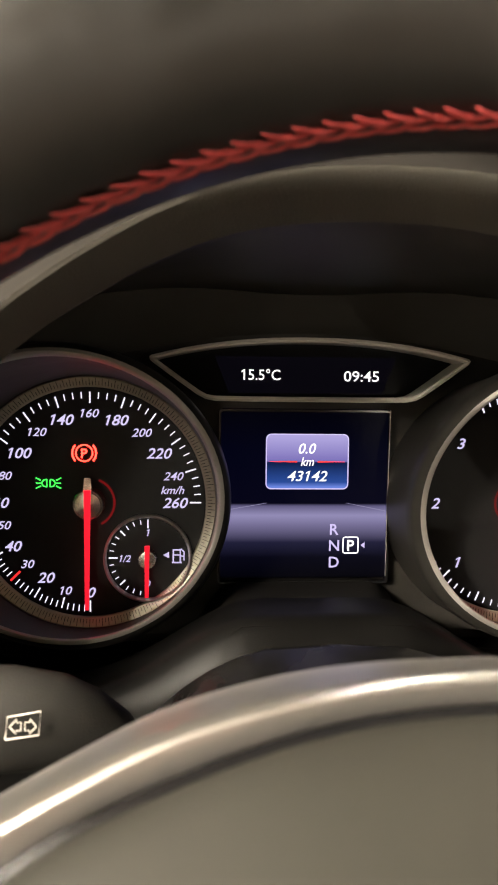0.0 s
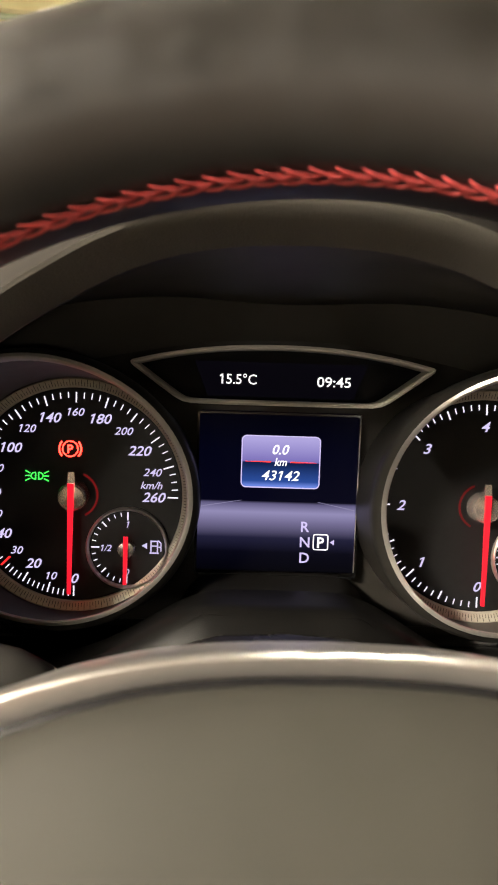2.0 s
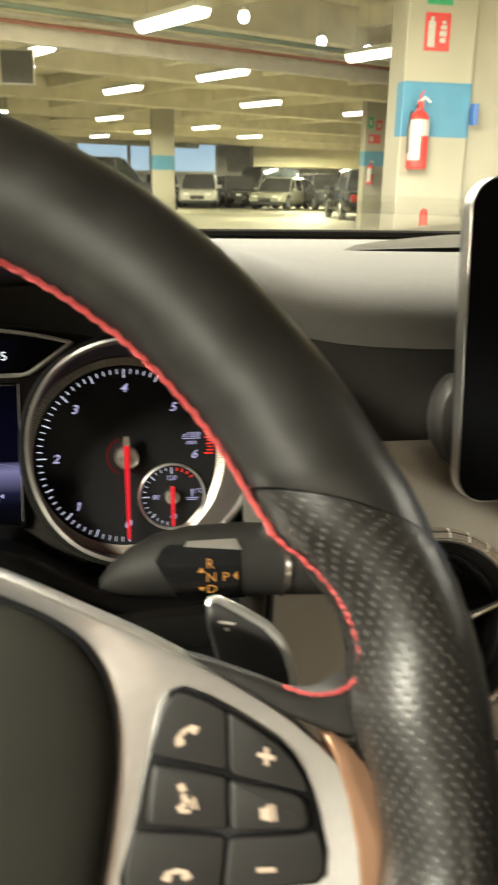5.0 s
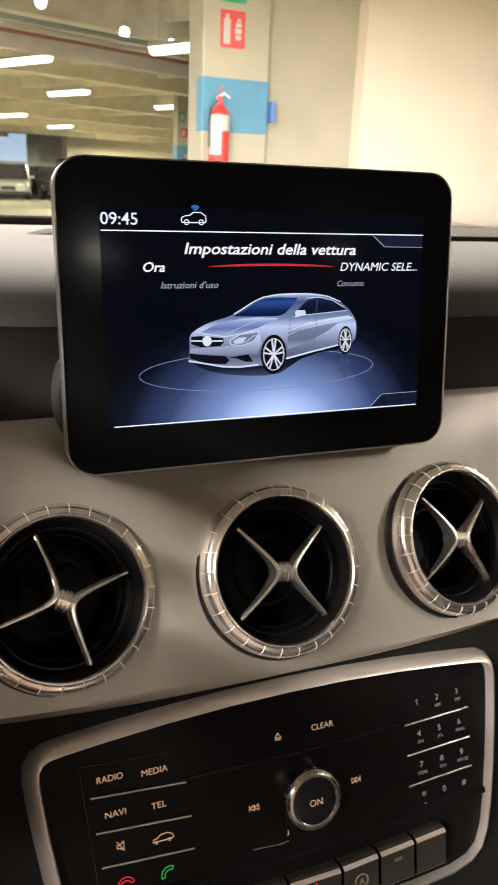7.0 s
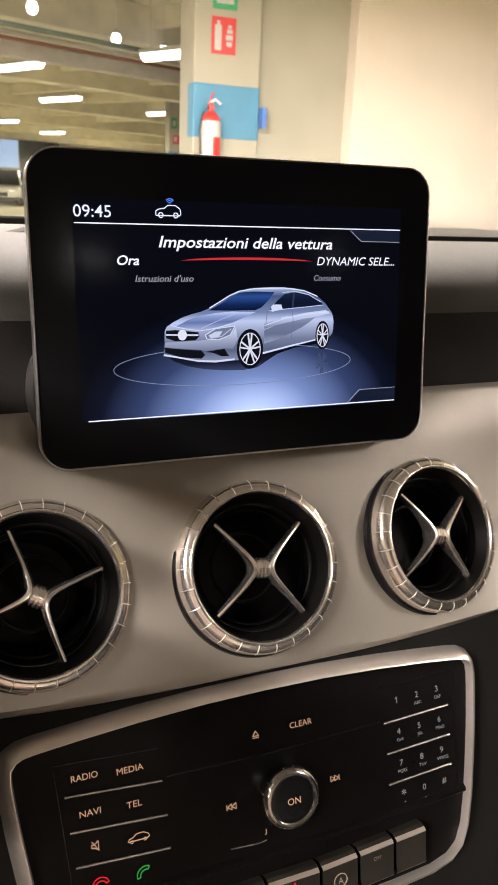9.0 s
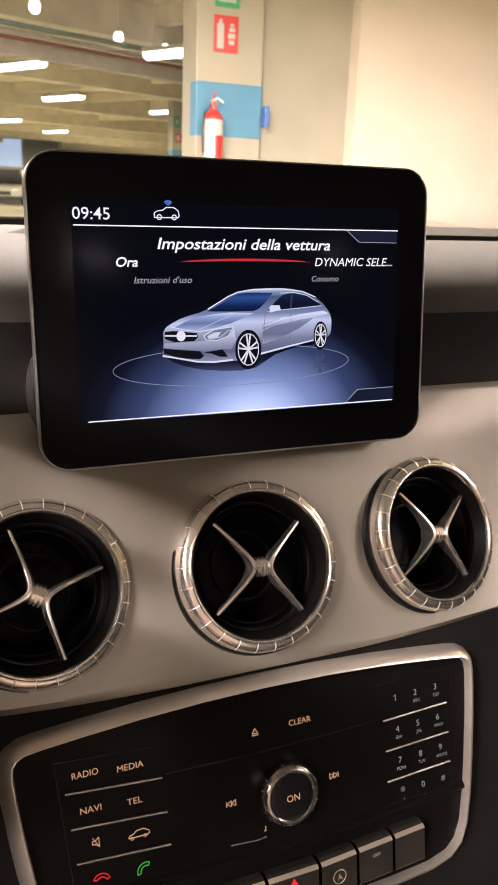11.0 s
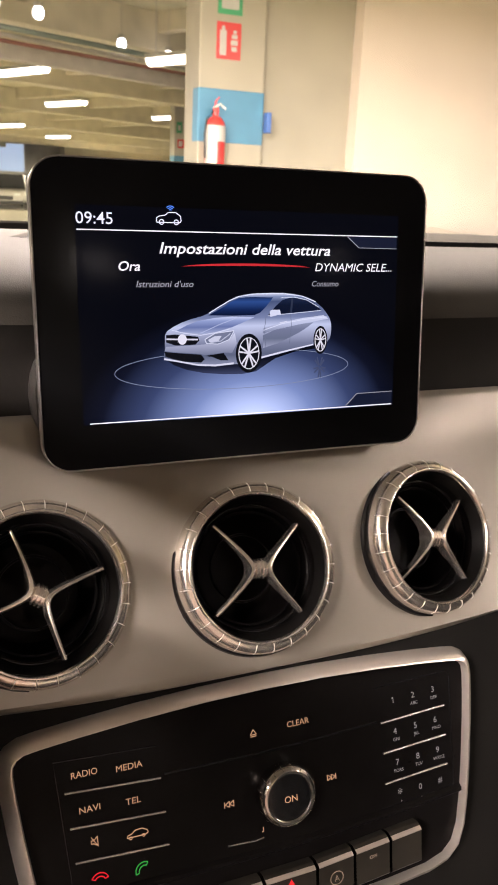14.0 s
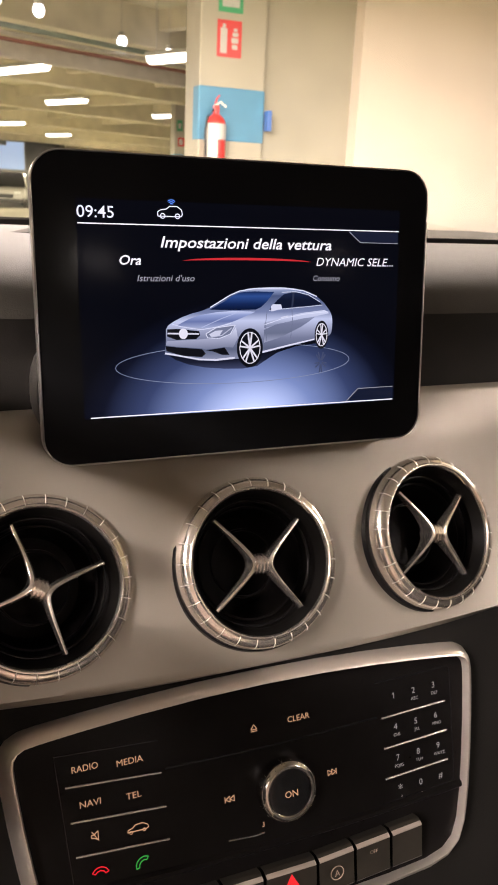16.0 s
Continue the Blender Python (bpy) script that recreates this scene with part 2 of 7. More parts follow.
def wire(points, r, n=8, closed=False):
    """A round tube along points."""
    pts = [Vector(p) for p in points]
    rings = []
    for i, p in enumerate(pts):
        a = pts[i - 1] if (i or closed) else p
        b = pts[(i + 1) % len(pts)] if (i + 1 < len(pts) or closed) else p
        d = (b - a).normalized()
        up = Vector((0, 0, 1)) if abs(d.z) < 0.9 else Vector((1, 0, 0))
        u = d.cross(up).normalized()
        v = d.cross(u).normalized()
        rr = r[i] if isinstance(r, (list, tuple)) else r
        rings.append([p + rr * (math.cos(t) * u + math.sin(t) * v) for t in (2 * math.pi * k / n for k in range(n))])
    if closed:
        return lofted(rings + [rings[0]])
    return lofted(rings, True, (True, True))


def type_mesh(text, name, bold):
    cu = bpy.data.curves.new(name, "FONT")
    cu.body, cu.size, cu.extrude, cu.offset, cu.resolution_u = text, 1.0, 0.0, bold, 3
    tmp = new(name, cu)
    me = bpy.data.meshes.new_from_object(tmp.evaluated_get(bpy.context.evaluated_depsgraph_get()))
    bpy.data.objects.remove(tmp)
    bpy.data.curves.remove(cu)
    return me


def words(text, size, x, y, z, material, parent, name="lettering", align="CENTER", shear=0.0, width=None, squeeze=1.0, bold=0.0):
    """Raised print in the built-in font, standing on y; size is the height of a capital letter."""
    me = type_mesh(text, name, bold)
    flags = []
    for i, ch in enumerate(text):
        if ch == "1":
            upto = type_mesh(text[:i + 1], "measure_strip", bold)
            right, top = max(v.co.x for v in upto.vertices), 0.70
            bpy.data.meshes.remove(upto)
            flags.append([(right - 0.10, top), (right - 0.10, top - 0.13), (right - 0.25, top - 0.22), (right - 0.25, top - 0.11)])
    if flags:
        bm = bmesh.new()
        bm.from_mesh(me)
        for quad in flags:
            bm.faces.new([bm.verts.new((px, py, 0)) for px, py in quad])
        bm.to_mesh(me)
        bm.free()
    for v in me.vertices:
        v.co.x += shear * v.co.y
    xs = [v.co.x for v in me.vertices]
    lo, hi = min(xs), max(xs)
    sy = size / 0.72
    sx = sy * squeeze if width is None else width / (hi - lo)
    at = {"CENTER": (lo + hi) / 2, "LEFT": lo, "RIGHT": hi}[align]
    for v in me.vertices:
        v.co = Vector(((v.co.x - at) * sx + x, v.co.y * sy + y, z))
    me.materials.append(material)
    me.name = name
    ob = new(name, me)
    ob.parent = parent
    return ob


def lerp(table, x):
    """Smooth reading of a table of (x, value, ...)."""
    if x <= table[0][0]:
        return table[0][1:]
    for a, b in zip(table, table[1:]):
        if x <= b[0]:
            f = (x - a[0]) / (b[0] - a[0])
            f = f * f * (3 - 2 * f)
            return tuple(p + (q - p) * f for p, q in zip(a[1:], b[1:]))
    return table[-1][1:]


def polar(cx, cy, r, deg):
    return (cx + r * math.cos(radians(deg)), cy + r * math.sin(radians(deg)))


def eased(pts, n=4):
    """More points on a smooth line through pts."""
    out = []
    for i in range(len(pts) - 1):
        p0, p1, p2, p3 = (Vector(pts[max(0, i - 1)]), Vector(pts[i]), Vector(pts[i + 1]), Vector(pts[min(len(pts) - 1, i + 2)]))
        for k in range(n):
            t = k / n
            out.append(tuple(0.5 * (2 * p1 + (p2 - p0) * t + (2 * p0 - 5 * p1 + 4 * p2 - p3) * t * t + (3 * p1 - p0 - 3 * p2 + p3) * t ** 3)))
    return out + [tuple(pts[-1])]


def grown(pts, k):
    """The outline moved outward by k metres along its normals."""
    out, n = [], len(pts)
    for i, (x, y) in enumerate(pts):
        d = Vector(pts[(i + 1) % n]) - Vector(pts[i - 1])
        d.normalize()
        out.append((x - d.y * k, y + d.x * k))
    return out


# ---- car shell round the camera ----
def shell():
    car = thing("car_interior", pose(0, 0, 0), "dark car cabin with grey roof lining and glass windscreen", "car interior", kind="structure")
    lining = mat("roof_lining_cloth", (0.36, 0.335, 0.305), 0.9, noise_scale=60, vary=0.08, bump=0.4, bump_scale=900)
    # roof as a bowed sheet with thickness
    rings = []
    for y in (0.30, 0.1, -0.3, -0.8, -1.4, -2.0):
        z = 0.42 + 0.06 * min(1, (0.3 - y) / 0.6) - 0.03 * max(0, (-y - 0.8))
        rings.append([Vector((x, y, z - 0.10 * abs((x - 0.39) / 0.69) ** 3)) for x in np.linspace(-0.30, 1.08, 13)])
    low = rings
    bm = bmesh.new()
    loft(bm, low, closed=False)
    loft(bm, [[p + Vector((0, 0, 0.03)) for p in r] for r in low], closed=False)
    part("roof_lining", bm, lining, car, smooth=True)
    for sx in (-1, 1):
        x0 = 0.39 + sx * 0.78
        part("windscreen_pillar", wire([(x0, 0.62, 0.07), (0.39 + sx * 0.74, 0.45, 0.25), (0.39 + sx * 0.68, 0.29, 0.40)], 0.035, 10), M["soft_black"], car, smooth=True)
        part("door_panel", boxed((x0 - 0.03, -1.6, -0.75), (x0 + 0.03, 0.3, -0.02), 0.02), M["soft_black"], car, smooth=True)
    seat_cloth = mat("dark_seat_cloth", (0.035, 0.033, 0.03), 0.8, noise_scale=50, vary=0.15, bump=0.5, bump_scale=700)
    # unseen seats in made-up tan, added to reflect brown in the wheel trim
    tan = mat("tan_reflector_cloth", (0.36, 0.27, 0.225), 0.8, noise_scale=50, vary=0.12, bump=0.5, bump_scale=700)
    for sx, seat_cloth in ((0.0, tan), (0.78, seat_cloth)):
        part("seat_back", boxed((sx - 0.26, -1.05, -0.55), (sx + 0.26, -0.86, 0.20), 0.06, 4), seat_cloth, car, smooth=True)
        part("head_rest", boxed((sx - 0.14, -1.08, 0.23), (sx + 0.14, -0.96, 0.40), 0.04, 4), seat_cloth, car, smooth=True)
        part("seat_cushion", boxed((sx - 0.26, -0.95, -0.70), (sx + 0.26, -0.45, -0.52), 0.05, 4), seat_cloth, car, smooth=True)
    part("rear_bench", boxed((-0.26, -1.95, -0.60), (1.04, -1.72, 0.10), 0.06, 4), tan, car, smooth=True)
    for sx in (-1, 1):
        part("door_post", boxed((0.39 + sx * 0.74 - 0.03, -0.98, -0.05), (0.39 + sx * 0.74 + 0.03, -0.80, 0.40), 0.02, 3), M["soft_black"], car, smooth=True)
    part("floor_pan", boxed((-0.35, -1.8, -0.82), (1.13, 0.5, -0.78)), M["soft_black"], car)
    part("bulkhead", boxed((-0.34, 0.5, -0.8), (1.12, 0.56, 0.0)), M["soft_black"], car)
    # unseen bonnet below the line of sight, added to block ground reflections in the windscreen
    rows = [[Vector((x, y - 0.10 * abs((x - 0.39) / 0.66) ** 2, z - 0.05 * abs((x - 0.39) / 0.75) ** 3)) for x in np.linspace(-0.36, 1.14, 13)] for y, z in ((0.70, 0.040), (0.80, 0.045), (1.10, 0.030), (1.40, -0.01), (1.62, -0.08), (1.70, -0.20))]
    part("bonnet_blocker", lofted(rows, closed=False), mat("dark_blocker_paint", (0.02, 0.02, 0.021), 0.3, noise_scale=3, rough_vary=0.03), car, smooth=True)
    # windscreen pane
    g = bpy.data.materials.new("windscreen_glass")
    g.use_nodes = True
    nt = g.node_tree
    nt.nodes.clear()
    o = nt.nodes.new("ShaderNodeOutputMaterial")
    mix = nt.nodes.new("ShaderNodeMixShader")
    fr = nt.nodes.new("ShaderNodeFresnel")
    fr.inputs["IOR"].default_value = 1.25
    tr = nt.nodes.new("ShaderNodeBsdfTransparent")
    tr.inputs[0].default_value = (0.93, 0.96, 0.93, 1)
    gl = nt.nodes.new("ShaderNodeBsdfGlossy")
    gl.inputs["Roughness"].default_value = 0.02
    nt.links.new(fr.outputs[0], mix.inputs[0])
    nt.links.new(tr.outputs[0], mix.inputs[1])
    nt.links.new(gl.outputs[0], mix.inputs[2])
    nt.links.new(mix.outputs[0], o.inputs[0])
    rows = []
    for f in np.linspace(0, 1, 7):
        rows.append([Vector((x, 0.66 - 0.40 * f - 0.10 * abs((x - 0.39) / 0.66) ** 2, 0.06 + 0.36 * f)) for x in np.linspace(0.39 - 0.77 + 0.08 * f, 0.39 + 0.77 - 0.08 * f, 15)])
    pane = part("windscreen", lofted(rows, closed=False), g, car, smooth=True)
    pane.visible_shadow = False


shell()


# ---- dashboard ----
VENT_A = 26.5
# centre and yaw of each vent, fanned along the bowed trim
VENTS = ((0.2614, -0.0600, -0.0830, 2.0), (0.3930, -0.0648, -0.0843, 1.0), (0.5275, -0.0585, -0.0838, 10.0))


def dashboard():
    dash = thing("dashboard", pose(0, 0, 0), "dark grey moulded dashboard with satin grey trim panel", "dashboard")

    def rise(x):
        return 0.016 * math.exp(-max(0, x - 0.17) / 0.035) if x > 0 else 0.016
    xs = [0.15, 0.165, 0.18, 0.195, 0.21, 0.23, 0.26, 0.30, 0.36, 0.42, 0.5, 0.58, 0.66, 0.75, 0.85, 0.95, 1.05, 1.14]
    pad_rows, face_rows = [], []
    for x in xs:
        r = rise(x)
        bow = 0.05 * ((x - 0.39) / 0.66) ** 2
        pad_rows.append([Vector((x, y - (bow if y > 0.3 else 0), z)) for y, z in ((0.60, 0.055), (0.585, 0.076), (0.56, 0.080), (0.40, 0.0893), (0.25, 0.089 + r * 0.5), (0.12, 0.0885 + r * 0.8), (0.07, 0.0870 + r),
                                                                     (0.045, 0.0850 + r), (0.028, 0.0815 + r), (0.014, 0.0755 + r), (0.005, 0.0680 + r), (0.0, 0.0600 + r), (-0.001, 0.0550 + r))])
        face_rows.append([Vector((x, y, z)) for y, z in ((-0.0006, 0.0554 + r), (0.0010, 0.0480 + r * 0.9), (0.005, 0.036), (0.006, 0.020), (0.004, 0.008), (0.002, 0.0), (0.002, -0.03))])
    part("upper_pad", lofted(pad_rows, closed=False), M["dash_pad"], dash, "grainy dark grey dashboard top", smooth=True)
    # upright face below the pad, its shade painted by the darker material
    part("middle_face", lofted(face_rows, closed=False), M["dash_shade"], dash, smooth=True)
    # rounded edge of the surround below the instruments
    edge = [(0.0, -0.0226), (0.018, -0.0227), (0.0285, -0.0235), (0.035, -0.0255), (0.0425, -0.0288), (0.054, -0.0360), (0.066, -0.0438), (0.079, -0.0505), (0.092, -0.0550), (0.110, -0.0580), (0.150, -0.0600)]
    edge = eased(edge, 3)
    edge = [(-x, z) for x, z in edge[:0:-1]] + edge
    rows = [[Vector((x, y, z + dz)) for x, z in edge] for y, dz in ((-0.030, -0.0075), (-0.048, -0.0022), (-0.056, -0.0003), (-0.0600, 0.0004), (-0.0630, -0.0004), (-0.0660, -0.0026), (-0.0700, -0.0070), (-0.0780, -0.0200), (-0.0800, -0.0500))]
    part("instrument_surround", lofted(rows, closed=False), M["surround"], dash, "black surround with rounded edge below the gauges", smooth=True)
    # pad to the other side of the instrument hood
    left = [[Vector((x, p.y, p.z)) for p in pad_rows[0]] for x in (-0.36, -0.26, -0.15)]
    part("upper_pad", lofted(left, closed=False), M["dash_pad"], dash, smooth=True)
    middle = [[Vector((x, y, z)) for y, z in ((0.60, 0.060), (0.585, 0.084), (0.56, 0.088), (0.40, 0.089), (0.25, 0.097), (0.15, 0.100), (0.08, 0.098), (0.05, 0.03), (0.05, -0.10))] for x in (-0.155, -0.08, 0.0, 0.08, 0.155)]
    part("upper_pad", lofted(middle, closed=False), M["dash_pad"], dash, smooth=True)
    # windscreen edge strip, and a dark strip as painted shade under the demister lid
    part("windscreen_seal", wire([(x, 0.60 - 0.05 * ((x - 0.39) / 0.66) ** 2, 0.0815) for x in np.linspace(-0.36, 1.14, 24)], 0.0078, 8), M["hood_top"], dash, smooth=True)
    slot, lid = [], []
    for x in np.linspace(0.288, 0.95, 34):
        w = min(1.0, (x - 0.288) / 0.14, (0.951 - x) / 0.10) ** 0.6 if 0.289 < x < 0.949 else 0.01
        y0, h = 0.263 - 0.010 * w, 0.0885 + 0.0052 * w
        slot.append([Vector((x, y0, 0.0880)), Vector((x, y0 + 0.0005, h)), Vector((x, y0 + 0.0015, h + 0.0003))])
        lid.append([Vector((x, y0 + 0.0015 + f * 0.100 * w, h + 0.0004 + 0.0042 * w * math.sin(0.5 * math.pi * min(1.0, f)) - (0.012 * w if f > 1 else 0.0))) for f in (0.0, 0.2, 0.4, 0.6, 0.8, 1.0, 1.15)])
    part("demister_slot_shade", lofted(slot, closed=False), M["console_dark"], dash, "dark strip painted as the shaded demister gap below the windscreen", smooth=True)
    part("demister_lid", lofted(lid, closed=False), mat("demister_lid_plastic", (0.050, 0.047, 0.041), 0.95, spec=0.0, noise_scale=40, vary=0.08), dash, "smooth grey lid behind the demister slot", smooth=True)
    # satin trim panel with the vents in it, gently bowed
    a = radians(25)
    up, out = Vector((0, math.sin(a), math.cos(a))), Vector((0, -math.cos(a), math.sin(a)))
    rows = []
    for x in sorted(set([0.158 + 0.0022 * i for i in range(202)] + [0.62, 0.66, 0.72, 0.80, 0.90, 1.0])):
        o = Vector((x, -0.050, -0.083))
        dx = x - 0.3905
        low = -0.0705 + 0.30 * max(0, abs(dx) - 0.05) ** 2
        bulge = 0.0025 - 0.01 * dx - 0.20 * min(dx * dx, 0.04)
        rows.append([o + up * (low - 0.003) + out * (bulge - 0.024), o + up * (low - 0.001) + out * (bulge - 0.007), o + up * low + out * (bulge - 0.0045)]
                    + [o + up * (low + (0.0985 - low) * f) + out * (bulge * (1 - (2 * f - 1) ** 2) - 0.001 - 0.006 * (max(0, f - 0.75) / 0.25) ** 2) for f in np.linspace(0.02, 0.98, 66)] + [o + up * 0.0988 + out * -0.0085, o + up * 0.0985 + out * -0.012])
    bm = lofted(rows, closed=False)
    turns = [pose(x, y, z, 90 - VENT_A, 0, yaw).inverted() for x, y, z, yaw in VENTS]
    gone = []
    for f in bm.faces:
        c = f.calc_center_median()
        if any((q.x * q.x + q.y * q.y) < 0.0512 ** 2 for q in (m @ c for m in turns)):
            gone.append(f)
    bmesh.ops.delete(bm, geom=gone, context="FACES")
    part("trim_panel", bm, M["trim_grey"], dash, "satin beige-grey trim panel", smooth=True)
    # dark lower console face
    rows = []
    for x in np.linspace(0.15, 1.0, 24):
        rows.append([Vector((x, y, z)) for y, z in ((-0.055, -0.130), (-0.066, -0.1455), (-0.0715, -0.151), (-0.0745, -0.170), (-0.1125, -0.28), (-0.16, -0.42), (-0.15, -0.60))])
    part("lower_face", lofted(rows, closed=False), M["console_dark"], dash, smooth=True)
    # knee panel left of the console
    rows = []
    for x in (-0.28, -0.12, 0.0, 0.06, 0.16):
        rows.append([Vector((x, y, z)) for y, z in ((0.02, -0.078), (-0.04, -0.085), (-0.055, -0.12), (-0.07, -0.2), (0.02, -0.5))])
    part("knee_panel", lofted(rows, closed=False), M["soft_black"], dash, smooth=True)
    # instrument hood; shade on its top and inside is put into darker greys
    lip = [(0.150, -0.100), (0.150, -0.055), (0.150, -0.015), (0.1495, 0.012), (0.1465, 0.033), (0.1375, 0.0555), (0.125, 0.072), (0.112, 0.0845), (0.098, 0.0965), (0.087, 0.1045), (0.076, 0.1115), (0.061, 0.1200), (0.045, 0.1265), (0.03, 0.1300), (0.015, 0.1317), (0.0, 0.1322)]
    lip = eased(lip, 3)
    lip = lip + [(-x, z) for x, z in lip[-2::-1]]

    def arc(y, sx, sz, dz=0.0):
        return [Vector((x * sx, y + 0.10 * max(0.0, 0.06 - z) * (1 if y < 0 else 0), z * sz + dz)) for x, z in lip]
    rows = [arc(0.16, 1.17, 0.75, 0.012), arc(0.10, 1.17, 1.10, 0.012), arc(0.03, 1.15, 1.20), arc(-0.03, 1.13, 1.15), arc(-0.08, 1.08, 1.06), arc(-0.108, 1.02, 1.012), arc(-0.117, 1.004, 1.003), arc(-0.120, 1.0, 0.996),
            arc(-0.1195, 0.992, 0.985), arc(-0.113, 0.975, 0.952), arc(-0.105, 0.958, 0.918), arc(-0.099, 0.95, 0.895)]
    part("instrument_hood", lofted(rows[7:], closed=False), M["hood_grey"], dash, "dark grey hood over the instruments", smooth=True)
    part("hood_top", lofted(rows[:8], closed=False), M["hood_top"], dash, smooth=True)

    def cavity(y, sx, sz):
        out = []
        for x, z in lip:
            k = min(1.0, (abs(x) / 0.135) ** 2)
            out.append(Vector((x * (sx + (1.08 - sx) * k), y + 0.10 * max(0.0, 0.06 - z) * (1 if y < 0 else 0), z * (sz + (1.06 - sz) * k))))
        return out
    rows = [arc(-0.0985, 0.951, 0.898), arc(-0.0945, 0.965, 0.885), cavity(-0.085, 0.965, 0.86), cavity(-0.06, 0.97, 0.80), cavity(-0.02, 0.97, 0.72), cavity(0.02, 0.95, 0.66), arc(0.03, 0.7, 0.5)]
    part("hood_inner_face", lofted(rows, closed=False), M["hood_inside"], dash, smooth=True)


dashboard()


# ---- steering column shroud and stalks ----
def column_shroud():
    ob = thing("steering_column_shroud", pose(0, -0.080, -0.0275), "black plastic steering column cover", "column cover")
    rows = []
    for y, top, half in ((0.004, -0.004, 0.040), (0.0, 0.004, 0.043), (-0.006, 0.0065, 0.046), (-0.03, 0.0045, 0.052), (-0.07, 0.006, 0.056), (-0.12, 0.004, 0.055), (-0.15, -0.004, 0.05)):
        w = half / 0.046
        prof = [(-0.080 * w, -0.10), (-0.0745 * w, -0.050), (-0.0675 * w, -0.029), (-0.0600 * w, -0.0205), (-0.0524 * w, -0.0136), (-0.0450 * w, -0.0080), (-0.0373 * w, -0.0038), (-0.0254 * w, -0.0002), (0, 0.0012)]
        prof += [(-x, z) for x, z in prof[-2::-1]]
        rows.append([Vector((x, y, top + z)) for x, z in prof])
    part("upper_cover", lofted(rows, closed=False), M["shroud_black"], ob, smooth=True)
    part("lower_cover", boxed((-0.075, -0.15, -0.12), (0.075, 0.0, -0.06), 0.02, 3), M["soft_black"], ob, smooth=True)


def stalk(sign, label, category, x0, z0):
    """A fat lever that leaves the column sideways, its tip starting x0 metres out."""
    ob = thing("selector_stalk" if sign > 0 else "indicator_stalk", pose(0, -0.1290, z0), label, category)
    xs = [(0.0, 0.002, -0.006), (0.004, 0.0055, -0.004), (0.012, 0.0095, -0.0015), (0.022, 0.0124, 0.0005), (0.036, 0.0143, 0.0012), (0.055, 0.0148, 0.0010), (0.070, 0.0145, 0.0004), (0.085, 0.0142, -0.001), (0.105, 0.0138, -0.003), (0.125, 0.011, -0.005), (0.132, 0.004, -0.006)]
    rings = []
    for x, r, z in xs:
        rings.append([Vector((sign * (x0 + x), r * math.cos(t), z + r * math.sin(t))) for t in (2 * math.pi * k / 28 for k in range(28))])
    body = part("lever", lofted(rings, True, (True, True)), M["column_black"], ob, smooth=True)
    ring = [[Vector((sign * x, r * math.cos(t), 0.0004 + r * math.sin(t))) for t in (2 * math.pi * k / 28 for k in range(28))] for x, r in ((0.1505, 0.0140), (0.1508, 0.0152), (0.1530, 0.0152), (0.1533, 0.0140))]
    if sign > 0:
        part("collar", lofted(ring), M["chrome"], ob, "thin chrome collar", smooth=True)
    return ob, body


SR = 0.0160
column_shroud()
st, st_body = stalk(1, "black gear selector lever with amber letters", "gear lever", 0.080, -0.0022)


def wrapped_plate(name, outline, r, zc, material, parent, lift=0.0006):
    """A plate bent round the lever: outline of (x, height), seen from the driver."""
    bm = bmesh.new()
    xs = [p[0] for p in outline]
    cols = []
    for f in np.linspace(0, 1, 14):
        x = min(xs) + f * (max(xs) - min(xs))
        hits = []
        for p, q in zip(outline, outline[1:] + outline[:1]):
            if (p[0] - x) * (q[0] - x) <= 0 and p[0] != q[0]:
                hits.append(p[1] + (q[1] - p[1]) * (x - p[0]) / (q[0] - p[0]))
        lo, hi = min(hits), max(hits)
        col = []
        for g in np.linspace(0, 1, 8):
            h = max(-r * 0.97, min(r * 0.97, lo + g * (hi - lo)))
            col.append(Vector((x, -math.sqrt((r + lift) ** 2 - h * h), zc + h)))
        cols.append(col)
    loft(bm, cols, closed=False)
    bmesh.ops.recalc_face_normals(bm, faces=bm.faces)
    return part(name, bm, material, parent, smooth=True)


wrapped_plate("legend_window", [(0.101, 0.008), (0.1045, 0.0125), (0.134, 0.0115), (0.1358, -0.0115), (0.112, -0.0115), (0.107, -0.004)], 0.0148, 0.0010, M["gloss_black"], st)
wrapped_plate("window_edge", [(0.112, 0.0118), (0.113, 0.0132), (0.1335, 0.0132), (0.134, 0.0100)], 0.0148, 0.0010, M["satin_metal"], st, 0.0009)


def stalk_word(t, size, x, h, squeeze=1.0):
    ob = words(t, size, x, 0, 0, M["stalk_amber"], st)
    for v in ob.data.vertices:
        hh = h + v.co.y
        v.co = Vector((v.co.x, -math.sqrt(SR ** 2 - hh * hh), 0.0012 + hh))
    return ob


stalk_word("R", 0.0036, 0.1216, 0.0044)
stalk_word("N", 0.0038, 0.1218, -0.0008)
stalk_word("D", 0.0041, 0.1222, -0.0062)
stalk_word("P", 0.0038, 0.1275, -0.0010)


def stalk_mark(points):
    bm = bmesh.new()
    bm.faces.new([bm.verts.new((x, -math.sqrt(SR ** 2 - h * h), 0.0012 + h)) for x, h in points])
    part("arrow_mark", bm, M["stalk_amber"], st)


stalk_mark([(0.1166, 0.0030), (0.1196, 0.0030), (0.1181, 0.0050)])
stalk_mark([(0.1168, -0.0030), (0.1183, -0.0050), (0.1198, -0.0030)])
stalk_mark([(0.1302, 0.0010), (0.1318, -0.0008), (0.1318, 0.0028)])

st2, st2_body = stalk(-1, "black indicator lever with a printed arrow symbol", "lever", 0.063, -0.0165)


